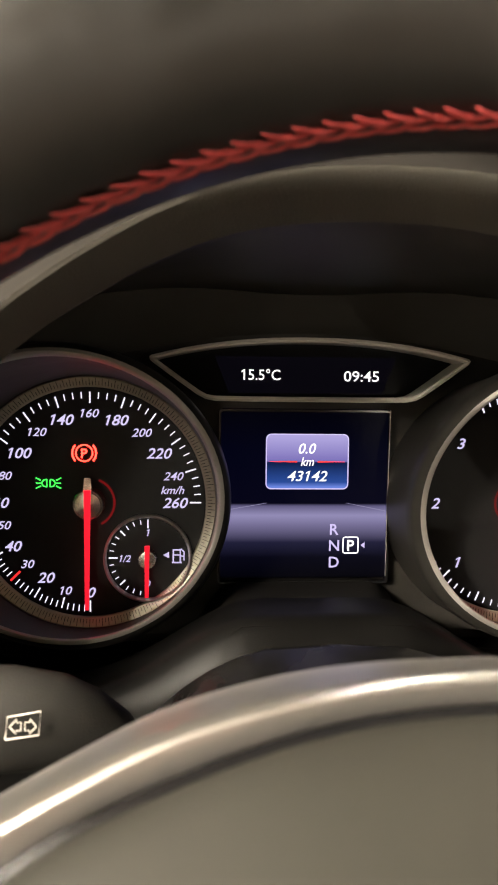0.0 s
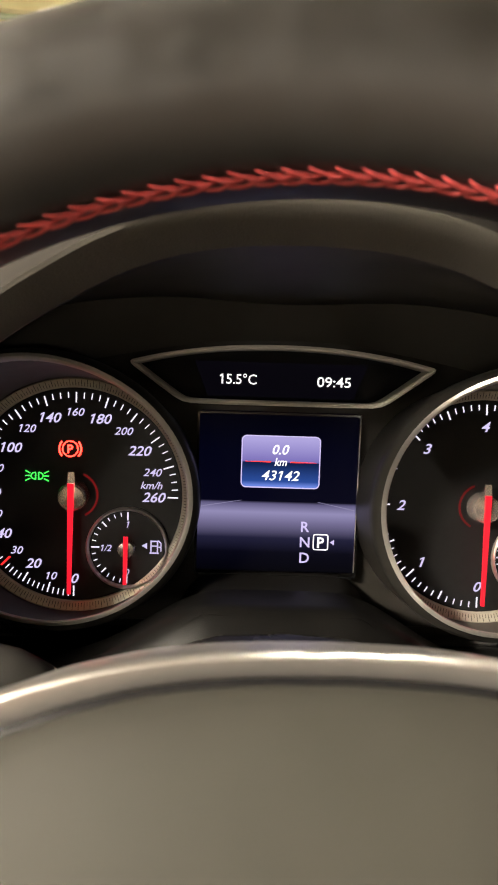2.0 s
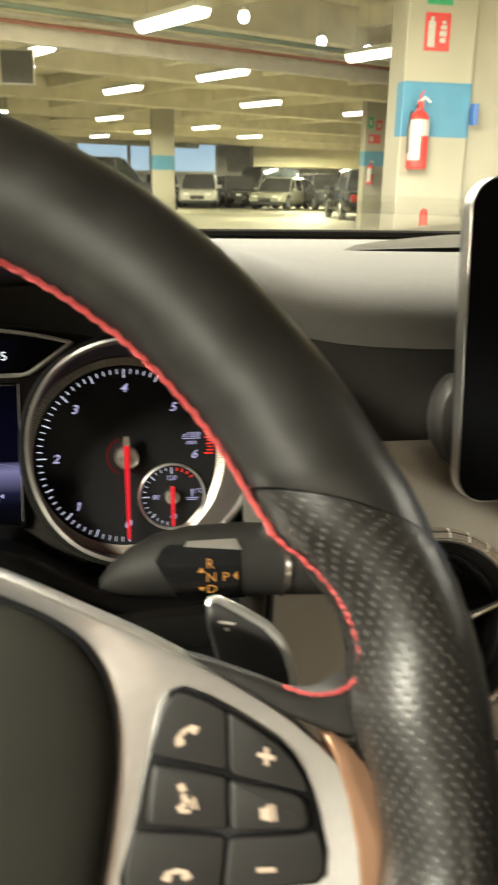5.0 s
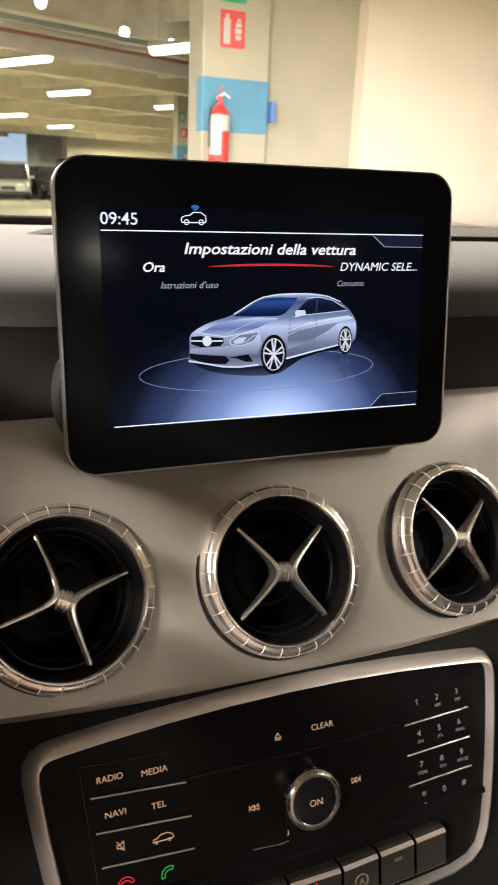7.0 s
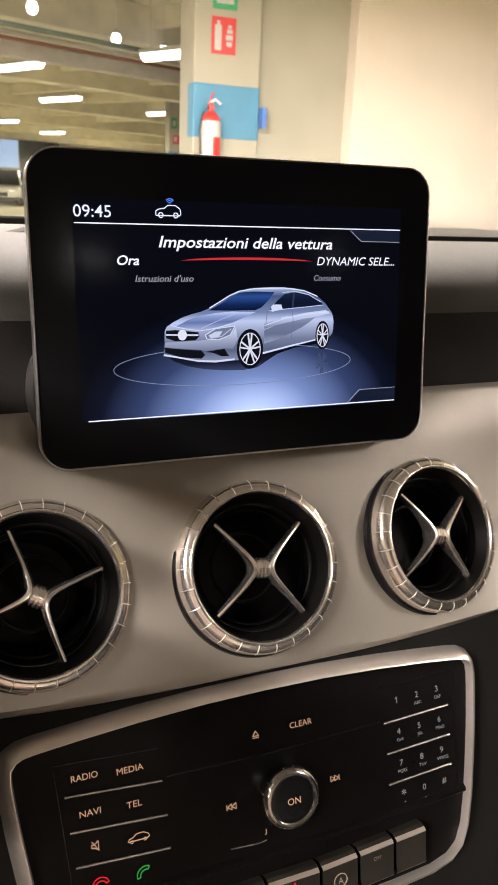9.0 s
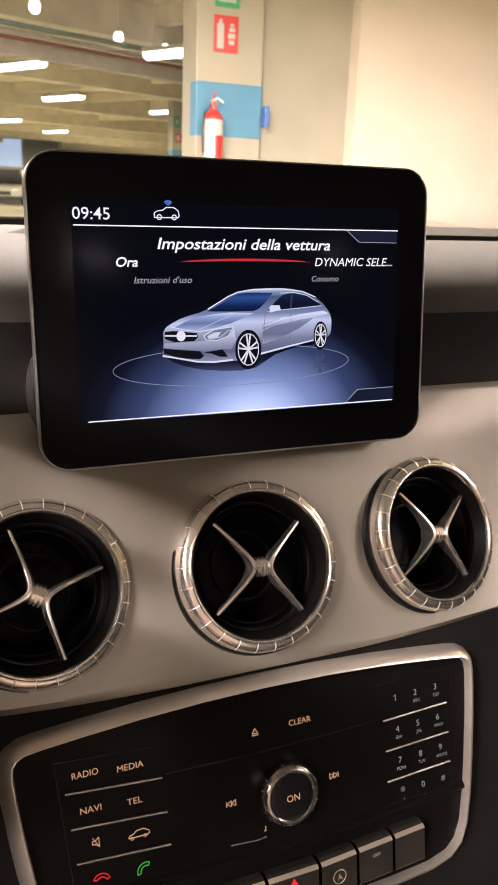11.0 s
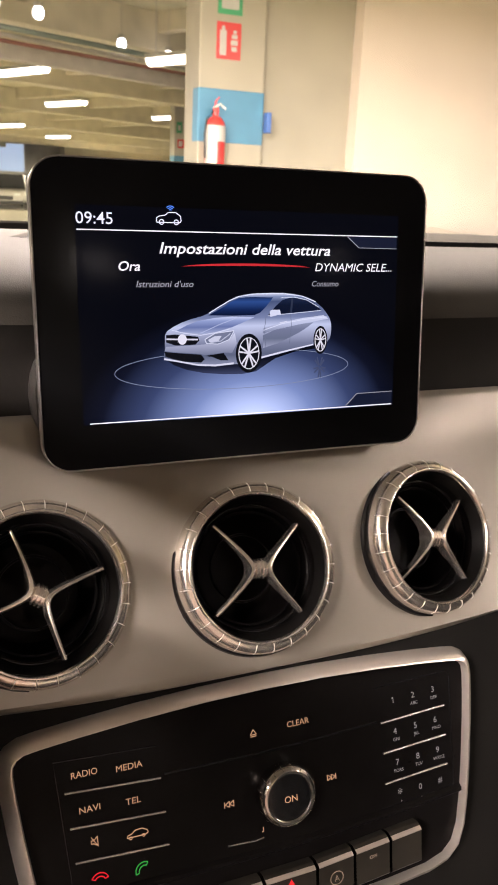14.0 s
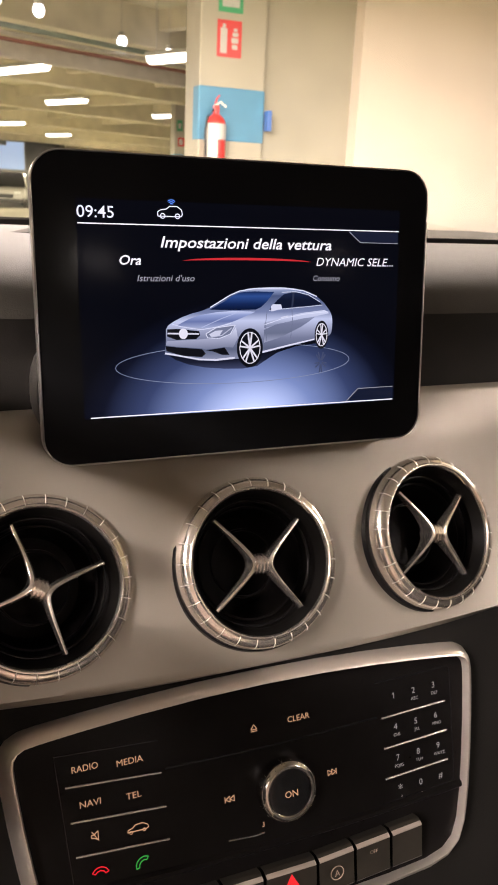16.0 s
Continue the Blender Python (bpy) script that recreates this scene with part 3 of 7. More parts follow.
def stalk_outline(points, width):
    pts = [Vector((x, -math.sqrt(0.0150 ** 2 - h * h), 0.0012 + h)) for x, h in points]
    return wire(pts + [pts[0]], width, 5)


part("symbol_frame", stalk_outline([(-0.0971, 0.0038), (-0.0887, 0.0048), (-0.0884, 0.0098), (-0.0968, 0.0088)], 0.00024), M["white_print"], st2)
for s in (-1, 1):
    c = -0.0927 + s * 0.0017
    part("symbol_arrow", stalk_outline([(c + s * 0.0017, 0.0068), (c, 0.0084), (c, 0.0077), (c - s * 0.0012, 0.0077), (c - s * 0.0012, 0.0059), (c, 0.0059), (c, 0.0052)], 0.0002), M["white_print"], st2)


# ---- steering wheel ----
WHEEL = pose(0.0, -0.2551, 0.0183, 90 - 28.73)
# angle from three o'clock, inner radius, outer radius, half depth
GRIP = [(-90, 0.118, 0.152, 0.017), (-60, 0.128, 0.162, 0.017), (-35, 0.145, 0.176, 0.0185), (-18, 0.1498, 0.1785, 0.019), (-12, 0.1500, 0.1780, 0.019), (-7, 0.1472, 0.1775, 0.019), (-3, 0.1440, 0.1766, 0.0185), (0, 0.1425, 0.1762, 0.0183), (3, 0.1432, 0.1757, 0.018), (6.2, 0.1450, 0.1750, 0.018),
        (9.1, 0.1443, 0.1740, 0.0178), (12.4, 0.1420, 0.1730, 0.0176), (15.4, 0.1384, 0.1720, 0.0175), (18.7, 0.1347, 0.1711, 0.0174), (24, 0.1329, 0.1690, 0.0173), (40, 0.1327, 0.1673, 0.0173), (90, 0.1327, 0.1690, 0.0178)]


def rim_section(deg):
    """Centre radius, half width, half depth of the rim at an angle."""
    d = deg if deg <= 90 else 180 - deg
    ri, ro, h = lerp(GRIP, max(-90, d))
    return (ri + ro) / 2, (ro - ri) / 2, h


def rim_point(deg, s, lift=0.0):
    """s: degrees round the tube, 0 outward, 90 toward the driver, 180 inward."""
    c, w, h = rim_section(deg)
    a, t = radians(deg), radians(s % 360)
    rr = c + (w + lift) * math.cos(t)
    return Vector((rr * math.cos(a), rr * math.sin(a), ((h if t < math.pi else h * 1.42) + lift) * math.sin(t)))


def rim_piece(name, d0, d1, step, material, parent, label, lift=0.0, skew=(0.0, 0.0)):
    bm = bmesh.new()
    uv = bm.loops.layers.uv.new("UVMap")
    n = max(2, round(abs(d1 - d0) / step))
    m = 40
    grid = []
    for i in range(n + 1):
        d = d0 + (d1 - d0) * i / n
        end = min(i, n - i)
        dip = lift - (0.0006 if end == 0 else 0.0001 if end == 1 else 0.0)
        near = max(0.0, 1 - i * step / 14), max(0.0, 1 - (n - i) * step / 14)
        lean = skew[0] * near[0] + skew[1] * near[1]
        grid.append([bm.verts.new(rim_point(d - lean * math.cos(2 * math.pi * j / m), 360 * j / m, dip)) for j in range(m)])
    for i in range(n):
        for j in range(m):
            k = (j + 1) % m
            f = bm.faces.new((grid[i][j], grid[i][k], grid[i + 1][k], grid[i + 1][j]))
            for lp, (a, b) in zip(f.loops, ((i, j), (i, j + 1), (i + 1, j + 1), (i + 1, j))):
                lp[uv].uv = ((d0 + (d1 - d0) * a / n) * radians(1) * 0.155, b / m * 0.108)
    bmesh.ops.recalc_face_normals(bm, faces=bm.faces)
    return part(name, bm, material, parent, label, smooth=True)


def perforated_leather():
    m = mat("perforated_leather", (0.0075, 0.0069, 0.0063), 0.34, spec=0.5, noise_scale=90, vary=0.15, rough_vary=0.05)
    nt = m.node_tree
    p = nt.nodes["Principled BSDF"]
    uv = nt.nodes.new("ShaderNodeUVMap")
    sep = nt.nodes.new("ShaderNodeSeparateXYZ")
    nt.links.new(uv.outputs[0], sep.inputs[0])

    def m2(op, a, b=None):
        n = nt.nodes.new("ShaderNodeMath")
        n.operation = op
        for i, v in enumerate((a, b)):
            if v is None:
                continue
            if isinstance(v, (int, float)):
                n.inputs[i].default_value = v
            else:
                nt.links.new(v, n.inputs[i])
        return n.outputs[0]
    pitch = 0.0053
    su, sv = m2("DIVIDE", sep.outputs[0], pitch * 0.72), m2("DIVIDE", sep.outputs[1], pitch * 0.68)
    a, b = m2("ADD", su, sv), m2("SUBTRACT", su, sv)
    fa, fb = m2("SUBTRACT", m2("FRACT", a), 0.5), m2("SUBTRACT", m2("FRACT", b), 0.5)
    d = m2("SQRT", m2("ADD", m2("MULTIPLY", fa, fa), m2("MULTIPLY", fb, fb)))
    r = nt.nodes.new("ShaderNodeMapRange")
    r.interpolation_type = "SMOOTHSTEP"
    r.inputs["From Min"].default_value, r.inputs["From Max"].default_value = 0.10, 0.30
    nt.links.new(d, r.inputs["Value"])
    bump = nt.nodes.new("ShaderNodeBump")
    bump.inputs["Strength"].default_value = 0.17
    bump.inputs["Distance"].default_value = 0.0006
    nt.links.new(r.outputs[0], bump.inputs["Height"])
    nt.links.new(bump.outputs[0], p.inputs["Normal"])
    hole = nt.nodes.new("ShaderNodeMix")
    hole.data_type = "RGBA"
    hole.inputs[6].default_value = (0.046, 0.042, 0.038, 1)
    hole.inputs[7].default_value = (0.0075, 0.0069, 0.0063, 1)
    nt.links.new(r.outputs[0], hole.inputs[0])
    nt.links.new(hole.outputs[2], p.inputs["Base Color"])
    nt.links.new(m2("MULTIPLY", r.outputs[0], 0.5), p.inputs["Specular IOR Level"])
    return m


wheel = thing("steering_wheel", WHEEL, "black leather steering wheel with red stitching and silver trim", "steering wheel")
rim_piece("rim_leather", 19.1, 160.9, 2.0, M["leather"], wheel, "smooth black leather on the upper rim", 0.0, (6.0, -6.0))
PERF = perforated_leather()
rim_piece("perforated_grip", 18.9, -45.0, 1.5, PERF, wheel, "perforated black leather grip", 0.0003, (6.0, 0.0))
rim_piece("perforated_grip", 161.1, 225.0, 1.5, PERF, wheel, "perforated black leather grip", 0.0003, (-6.0, 0.0))
rim_piece("rim_leather", -45.5, -134.5, 3.0, M["leather"], wheel, "")
# red cross stitches along the inner seam
bm = bmesh.new()


def stitch(bm, p, q, side, r):
    d = (q - p).normalized()
    n = side.normalized()
    s = d.cross(n).normalized()
    rows = []
    for f, w in ((0, 0.35), (0.15, 0.85), (0.5, 1.0), (0.85, 0.85), (1, 0.35)):
        o = p.lerp(q, f) + n * (0.0006 * math.sin(math.pi * f))
        rows.append([o + (s * math.cos(t) * 1.15 + n * math.sin(t) * 0.8) * r * w for t in (math.pi * 2 * k / 6 for k in range(6))])
    loft(bm, rows, True, (True, True))


deg = 18.0
while deg < 161:
    for s0, s1, r, start, lead in ((180, 174.5, 0.00052, 0.0, 3.1), (181, 184.5, 0.00048, 0.6, 2.9), (177, 171.5, 0.00038, 1.2, 2.2)):
        p, q = rim_point(deg + start, s0, 0.0003), rim_point(deg + start + lead, s1, 0.0003)
        c = rim_section(deg)[0]
        centre = Vector((c * math.cos(radians(deg)), c * math.sin(radians(deg)), 0))
        stitch(bm, p, q, p - centre, r)
    deg += 2.05
tagged(part("red_stitching", bm, M["red_thread"], wheel, "red cross-stitched thread", smooth=True), kind="stuff")
# seam cord turning back over the spoke
SEAM = eased([(0.1240, 0.0452, 0.0040), (0.1333, 0.0366, 0.0040), (0.1387, 0.0304, 0.0035), (0.1425, 0.0229, 0.0032), (0.1444, 0.0157, 0.0030), (0.1437, 0.0095, 0.0015), (0.1405, 0.0062, -0.0008), (0.1360, 0.0054, -0.0012), (0.1312, 0.0060, -0.0012), (0.1262, 0.0080, -0.0012)], 4)
for s in (-1, 1):
    bm = bmesh.new()
    pts = [Vector((s * x, y, z + 0.0006)) for x, y, z in SEAM]
    for i in range(len(pts) - 1):
        a, c = pts[i], pts[i + 1]
        d = (c - a).normalized()
        side = Vector((-d.y, d.x, 0)) * 0.00035 * (1 if i % 2 else -1)
        stitch(bm, a - d * 0.0004 + side, c + d * 0.0004 - side, Vector((0, 0, 1)), 0.00045)
    tagged(part("seam_cord", bm, M["red_thread"], wheel, smooth=True), kind="stuff")
    web = eased([(0.0980, 0.0190), (0.1030, 0.0174), (0.1090, 0.0154), (0.1160, 0.0124), (0.1240, 0.0090), (0.1312, 0.0056), (0.1360, 0.0050), (0.1405, 0.0056), (0.1450, 0.0085)], 2) + [(0.1480, 0.0040), (0.1470, -0.0030), (0.1420, -0.0060), (0.1380, -0.0050), (0.1330, -0.0020), (0.1240, 0.0018), (0.1140, 0.0086), (0.1060, 0.0132)]
    part("spoke_leather", sheet([(s * x, y) for x, y in (web if s > 0 else web[::-1])], -0.022, -0.0015, 0.0014, 3), M["leather"], wheel, "black leather web over the spoke", smooth=True)

# pad
half = [(0.0, 0.0455), (0.016, 0.0450), (0.030, 0.0433), (0.042, 0.0403), (0.052, 0.0368), (0.062, 0.0325), (0.070, 0.0280), (0.0765, 0.0225), (0.0812, 0.0150), (0.0835, 0.0060), (0.0838, -0.004), (0.0825, -0.016), (0.080, -0.030), (0.075, -0.048), (0.064, -0.066), (0.045, -0.077), (0.022, -0.081), (0.0, -0.082)]
half = [(x, y - 0.0017 * min(1.0, max(0.0, (y - 0.005) / 0.03))) for x, y in half]
half = eased(half, 3)
outline = half + [(-x, y) for x, y in half[-2:0:-1]]


rows = []
wide = grown(outline, 0.0011)
for f, z in ((1.0, -0.006), (1.0, -0.0030), (0.997, -0.0012), (0.990, 0.0005), (0.975, 0.0019), (0.94, 0.0038), (0.88, 0.0059), (0.78, 0.0084), (0.62, 0.0112), (0.42, 0.0134), (0.2, 0.0146), (0.02, 0.0150)):
    rows.append([Vector((x * f, -0.012 + (y + 0.012) * f, z)) for x, y in wide])
part("airbag_pad", lofted(rows, True, (False, True)), M["pad_leather"], wheel, "dark olive-grey grained airbag cover", smooth=True)
# dark gap and bright trim round the pad
part("pad_gap", rim_between(grown(outline, 0.002), grown(outline, -0.001), -0.006, -0.0005), M["gloss_black"], wheel, smooth=True)
spoke = [(0.0, 0.0493), (0.016, 0.0489), (0.030, 0.0476), (0.042, 0.0453), (0.054, 0.0418), (0.066, 0.0362), (0.079, 0.0295), (0.092, 0.0228), (0.104, 0.0158), (0.114, 0.0095), (0.124, 0.0026), (0.132, -0.0045), (0.139, -0.0125), (0.1435, -0.020), (0.146, -0.029), (0.1472, -0.038), (0.146, -0.0435), (0.140, -0.0448)]
lowr = [(0.128, -0.0445), (0.112, -0.0440), (0.096, -0.0455), (0.087, -0.051), (0.080, -0.062), (0.070, -0.073), (0.050, -0.083), (0.022, -0.087), (0.0, -0.088)]
sil = eased(spoke + lowr, 4)
sil = sil + [(-x, y) for x, y in sil[-2:0:-1]]
inn_half = [(0.0, 0.0472), (0.016, 0.0467), (0.030, 0.0450), (0.042, 0.0420), (0.0527, 0.0385), (0.0615, 0.0347), (0.0690, 0.0303), (0.0758, 0.0256), (0.0803, 0.0206), (0.0832, 0.0152), (0.0848, 0.0092), (0.0855, 0.0030), (0.0855, -0.0040), (0.0850, -0.0100), (0.0842, -0.0160), (0.0832, -0.0220), (0.0822, -0.0280), (0.0812, -0.0330)]
inn_half += [(0.0800, -0.0380), (0.0786, -0.0430), (0.0770, -0.0480), (0.0735, -0.0550), (0.0680, -0.0640), (0.0580, -0.0720), (0.0450, -0.0790), (0.0220, -0.0832), (0.0, -0.0840)]
inn_half = [(x, y - 0.0015 * min(1.0, max(0.0, (y - 0.005) / 0.03))) for x, y in inn_half]
inn_half = eased(inn_half, 4)
inn = inn_half + [(-x, y) for x, y in inn_half[-2:0:-1]]
a0 = [Vector((x, y, -0.030)) for x, y in grown(sil, 0.0010)]
a1 = [Vector((x, y, -0.0050)) for x, y in grown(sil, 0.0008)]
a2 = [Vector((x, y, -0.0014)) for x, y in grown(sil, 0.0004)]
a3 = [Vector((x, y, 0.0004)) for x, y in grown(sil, -0.0004)]
a4 = [Vector((x * 0.80 + p * 0.20, y * 0.80 + q * 0.20, 0.0006)) for (x, y), (p, q) in zip(sil, inn)]
a5 = [Vector((x * 0.15 + p * 0.85, y * 0.15 + q * 0.85, -0.0010)) for (x, y), (p, q) in zip(sil, inn)]
a6 = [Vector((p, q, -0.0019)) for p, q in inn]
a7 = [Vector((p, q, -0.008)) for p, q in inn]
part("silver_trim", lofted([a0, a1, a2, a3, a4, a5, a6, a7]), M["spoke_silver"], wheel, "satin silver spoke trim", smooth=True)
back = [Vector((x * 0.97, y * 0.97, -0.03)) for x, y in sil]
part("hub_back", lofted([[Vector((x, y, -0.012)) for x, y in sil], back], True, (True, True)), M["soft_black"], wheel, smooth=True)

# flank of the spoke trim; a brown reflection is put into its colour
flank = [(0.1345, -0.0035), (0.1372, -0.0035), (0.1405, -0.0065), (0.1448, -0.0118), (0.1486, -0.0195), (0.1503, -0.0300), (0.1503, -0.0425), (0.1420, -0.0436), (0.1405, -0.0400), (0.1405, -0.0300), (0.1392, -0.0190), (0.1370, -0.0095)]
part("trim_flank", sheet(flank, -0.006, 0.0014, 0.0010, 3), M["flank_reflection"], wheel, "satin metal flank of the spoke trim with painted brown reflection", smooth=True)
# keys on the right spoke
base = [(0.1014, 0.0105), (0.1070, 0.0080), (0.1129, 0.0045), (0.1190, 0.0002), (0.1237, -0.0034), (0.1270, -0.0070), (0.1292, -0.0110), (0.1310, -0.0160), (0.1322, -0.0215), (0.1333, -0.0295), (0.1325, -0.0345), (0.1300, -0.0362), (0.1200, -0.0358), (0.1093, -0.0355), (0.0980, -0.0353), (0.0880, -0.0350), (0.0852, -0.0335), (0.0848, -0.0300), (0.0868, -0.0240), (0.0888, -0.0178), (0.0912, -0.0090), (0.0935, 0.0000), (0.0955, 0.0068), (0.0980, 0.0098)]
keypad = part("key_bezel", sheet(base, -0.002, 0.0022, 0.0006, 2), M["gloss_black"], wheel, "gloss black key surround", smooth=True)
KEY_PLAN = {
    "phone": ([(0.0960, 0.0060), (0.0985, 0.0088), (0.1014, 0.0093), (0.1065, 0.0068), (0.1110, 0.0040), (0.1106, -0.0088), (0.0925, -0.0035), (0.0942, 0.0010)], 0.0036),
    "plus": ([(0.1116, 0.0040), (0.1180, -0.0005), (0.1228, -0.0045), (0.1262, -0.0085), (0.1282, -0.0120), (0.1293, -0.0158), (0.1112, -0.0098)], 0.0036),
    "voice": ([(0.0936, -0.0056), (0.1104, -0.0102), (0.1098, -0.0219), (0.0914, -0.0188), (0.0922, -0.0120)], 0.0042),
    "source": ([(0.1110, -0.0110), (0.1250, -0.0152), (0.1282, -0.0172), (0.1288, -0.0225), (0.1270, -0.0236), (0.1104, -0.0222)], 0.0042),
    "hang_up": ([(0.0884, -0.0195), (0.1092, -0.0230), (0.1072, -0.0345), (0.0885, -0.0341), (0.0860, -0.0322), (0.0864, -0.0275)], 0.0036),
    "minus": ([(0.1102, -0.0234), (0.1270, -0.0248), (0.1305, -0.0240), (0.1318, -0.0300), (0.1314, -0.0336), (0.1292, -0.0350), (0.1082, -0.0346)], 0.0036)}


def softened(pts, r):
    """The outline with each corner rounded off."""
    out, n = [], len(pts)
    for i in range(n):
        p, a, c = Vector(pts[i]), Vector(pts[i - 1]), Vector(pts[(i + 1) % n])
        u, v = (a - p), (c - p)
        k = min(r, u.length * 0.45, v.length * 0.45)
        u, v = p + u.normalized() * k, p + v.normalized() * k
        for t in (0.0, 0.33, 0.67, 1.0):
            out.append(tuple(u * (1 - t) ** 2 + p * 2 * t * (1 - t) + v * t * t))
    return out


spoke_key = {}
for k, (pts, z) in KEY_PLAN.items():
    c = (sum(p[0] for p in pts) / len(pts), sum(p[1] for p in pts) / len(pts))
    pts = [(c[0] + (x - c[0]) * 1.0, c[1] + (y - c[1]) * 0.995) for x, y in pts]
    spoke_key[k] = part("key", sheet(softened(pts, 0.0016), 0.001, z, 0.0010 if k in ("voice", "source") else 0.0005, 3), M["button_grey"], wheel, smooth=True)
IZ = 0.0002


def handset(bm, cx, cy, z, r, deg, w):
    pts = []
    for a, rr in [(20, r + w), (50, r + w), (90, r + w * 0.7), (130, r + w), (160, r + w)]:
        pts.append(polar(cx, cy - r * 0.6, rr, a + deg))
    for a, rr in [(160, r - w * 1.2), (128, r - w * 1.2), (118, r - w * 0.3), (62, r - w * 0.3), (52, r - w * 1.2), (20, r - w * 1.2)]:
        pts.append(polar(cx, cy - r * 0.6, rr, a + deg))
    f = bm.faces.new([bm.verts.new((x, y, z)) for x, y in pts])
    f.normal_update()
    if f.normal.z < 0:
        f.normal_flip()


bm = bmesh.new()
handset(bm, 0.1024, 0.0000, 0.0036 + IZ, 0.0028, 35, 0.0009)
part("handset_mark", bm, M["icon_print"], spoke_key["phone"])
bm = bmesh.new()
bar(bm, (0.1177, -0.0061), (0.1217, -0.0073), 0.0010, 0.0036, 0.0036 + IZ)
bar(bm, (0.1199, -0.0047), (0.1195, -0.0087), 0.0010, 0.0036, 0.0037 + IZ)
part("plus_mark", bm, M["icon_print"], spoke_key["plus"])
bm = bmesh.new()
bar(bm, (0.1158, -0.0309), (0.1201, -0.0313), 0.0010, 0.0036, 0.0036 + IZ)
part("minus_mark", bm, M["icon_print"], spoke_key["minus"])
bm = flat([(0.1172, -0.0176), (0.1183, -0.0178), (0.1197, -0.0168), (0.1199, -0.0210), (0.1184, -0.0203), (0.1173, -0.0202)], 0.0042 + IZ)
bar(bm, (0.1205, -0.0172), (0.1207, -0.0208), 0.0006, 0.0042, 0.0042 + IZ)
part("speaker_mark", bm, M["icon_print"], spoke_key["source"])
bm = bmesh.new()
handset(bm, 0.0975, -0.0300, 0.0036 + IZ, 0.0028, -2, 0.0009)
part("handset_mark", bm, M["icon_print"], spoke_key["hang_up"])
bm = bmesh.new()
for p, q, w in (((0.0993, -0.0106), (0.1000, -0.0122), 0.0015), ((0.0999, -0.0128), (0.1004, -0.0146), 0.0012), ((0.1003, -0.0148), (0.0985, -0.0160), 0.0011), ((0.1012, -0.0140), (0.1016, -0.0160), 0.0006), ((0.1022, -0.0136), (0.1028, -0.0162), 0.0006), ((0.0988, -0.0163), (0.1012, -0.0165), 0.0007)):
    bar(bm, p, q, w, 0.0042, 0.0042 + IZ + 0.00001 * len(bm.verts))
part("voice_mark", bm, M["icon_print"], spoke_key["voice"])
# shift paddle behind the spoke
pad = [(0.1136, 0.0278), (0.1146, 0.0290), (0.1166, 0.0292), (0.1233, 0.0254), (0.1309, 0.0204), (0.1344, 0.0162), (0.1365, 0.0118), (0.1377, 0.0063), (0.1381, 0.0013), (0.1386, -0.0100), (0.1390, -0.0300), (0.1180, -0.0250), (0.1180, 0.0020), (0.1134, 0.0215)]
paddle = part("shift_paddle", sheet(pad, -0.052, -0.0475, 0.0012, 3), M["button_grey"], wheel, "grey shift paddle with bright edge", smooth=True)
part("paddle_edge", wire([Vector((x, y, -0.0478)) for x, y in grown(pad, 0.0002)[0:10]], [0.0008, 0.0012, 0.0014, 0.0016, 0.0016, 0.0015, 0.0014, 0.0012, 0.0011, 0.0010], 8), M["satin_metal"], paddle, smooth=True)
bm = bmesh.new()
bar(bm, (0.1166, 0.0226), (0.1214, 0.0217), 0.0008, -0.0475, -0.0472)
bar(bm, (0.1190, 0.0206), (0.1189, 0.0198), 0.0010, -0.0475, -0.0471)
part("plus_mark", bm, M["white_print"], paddle)


# ---- instrument cluster ----
CL = pose(0, 0, 0, 90 - 12)
cluster = thing("instrument_cluster", CL, "black instrument cluster with two lit round gauges and colour display", "instrument cluster")
part("face_plate", boxed((-0.168, -0.062, -0.020), (0.168, 0.085, -0.0135), 0.002), M["cluster_black"], cluster, smooth=True)
DIALS = {-1: (-0.0932, 0.0), 1: (0.0940, 0.0)}
RING = {-1: (-0.0976, 0.0047), 1: (0.0976, 0.0047)}
RZ = 0.0475


def sloped(cx, cy, r, z, tilt, press=0.0, drop=0.0, n=96):
    """A leaned circle; the side of the middle display is pressed in and lies deeper."""
    t, side = radians(tilt), 1 if cx < 0 else -1
    out = []
    for i in range(n):
        a = 2 * math.pi * i / n
        k = max(0.0, side * math.cos(a)) ** 2
        out.append(Vector((cx + r * math.cos(a) - side * press * k, cy + r * math.sin(a) * math.cos(t), z + r * math.sin(a) * math.sin(t) - drop * k)))
    return out


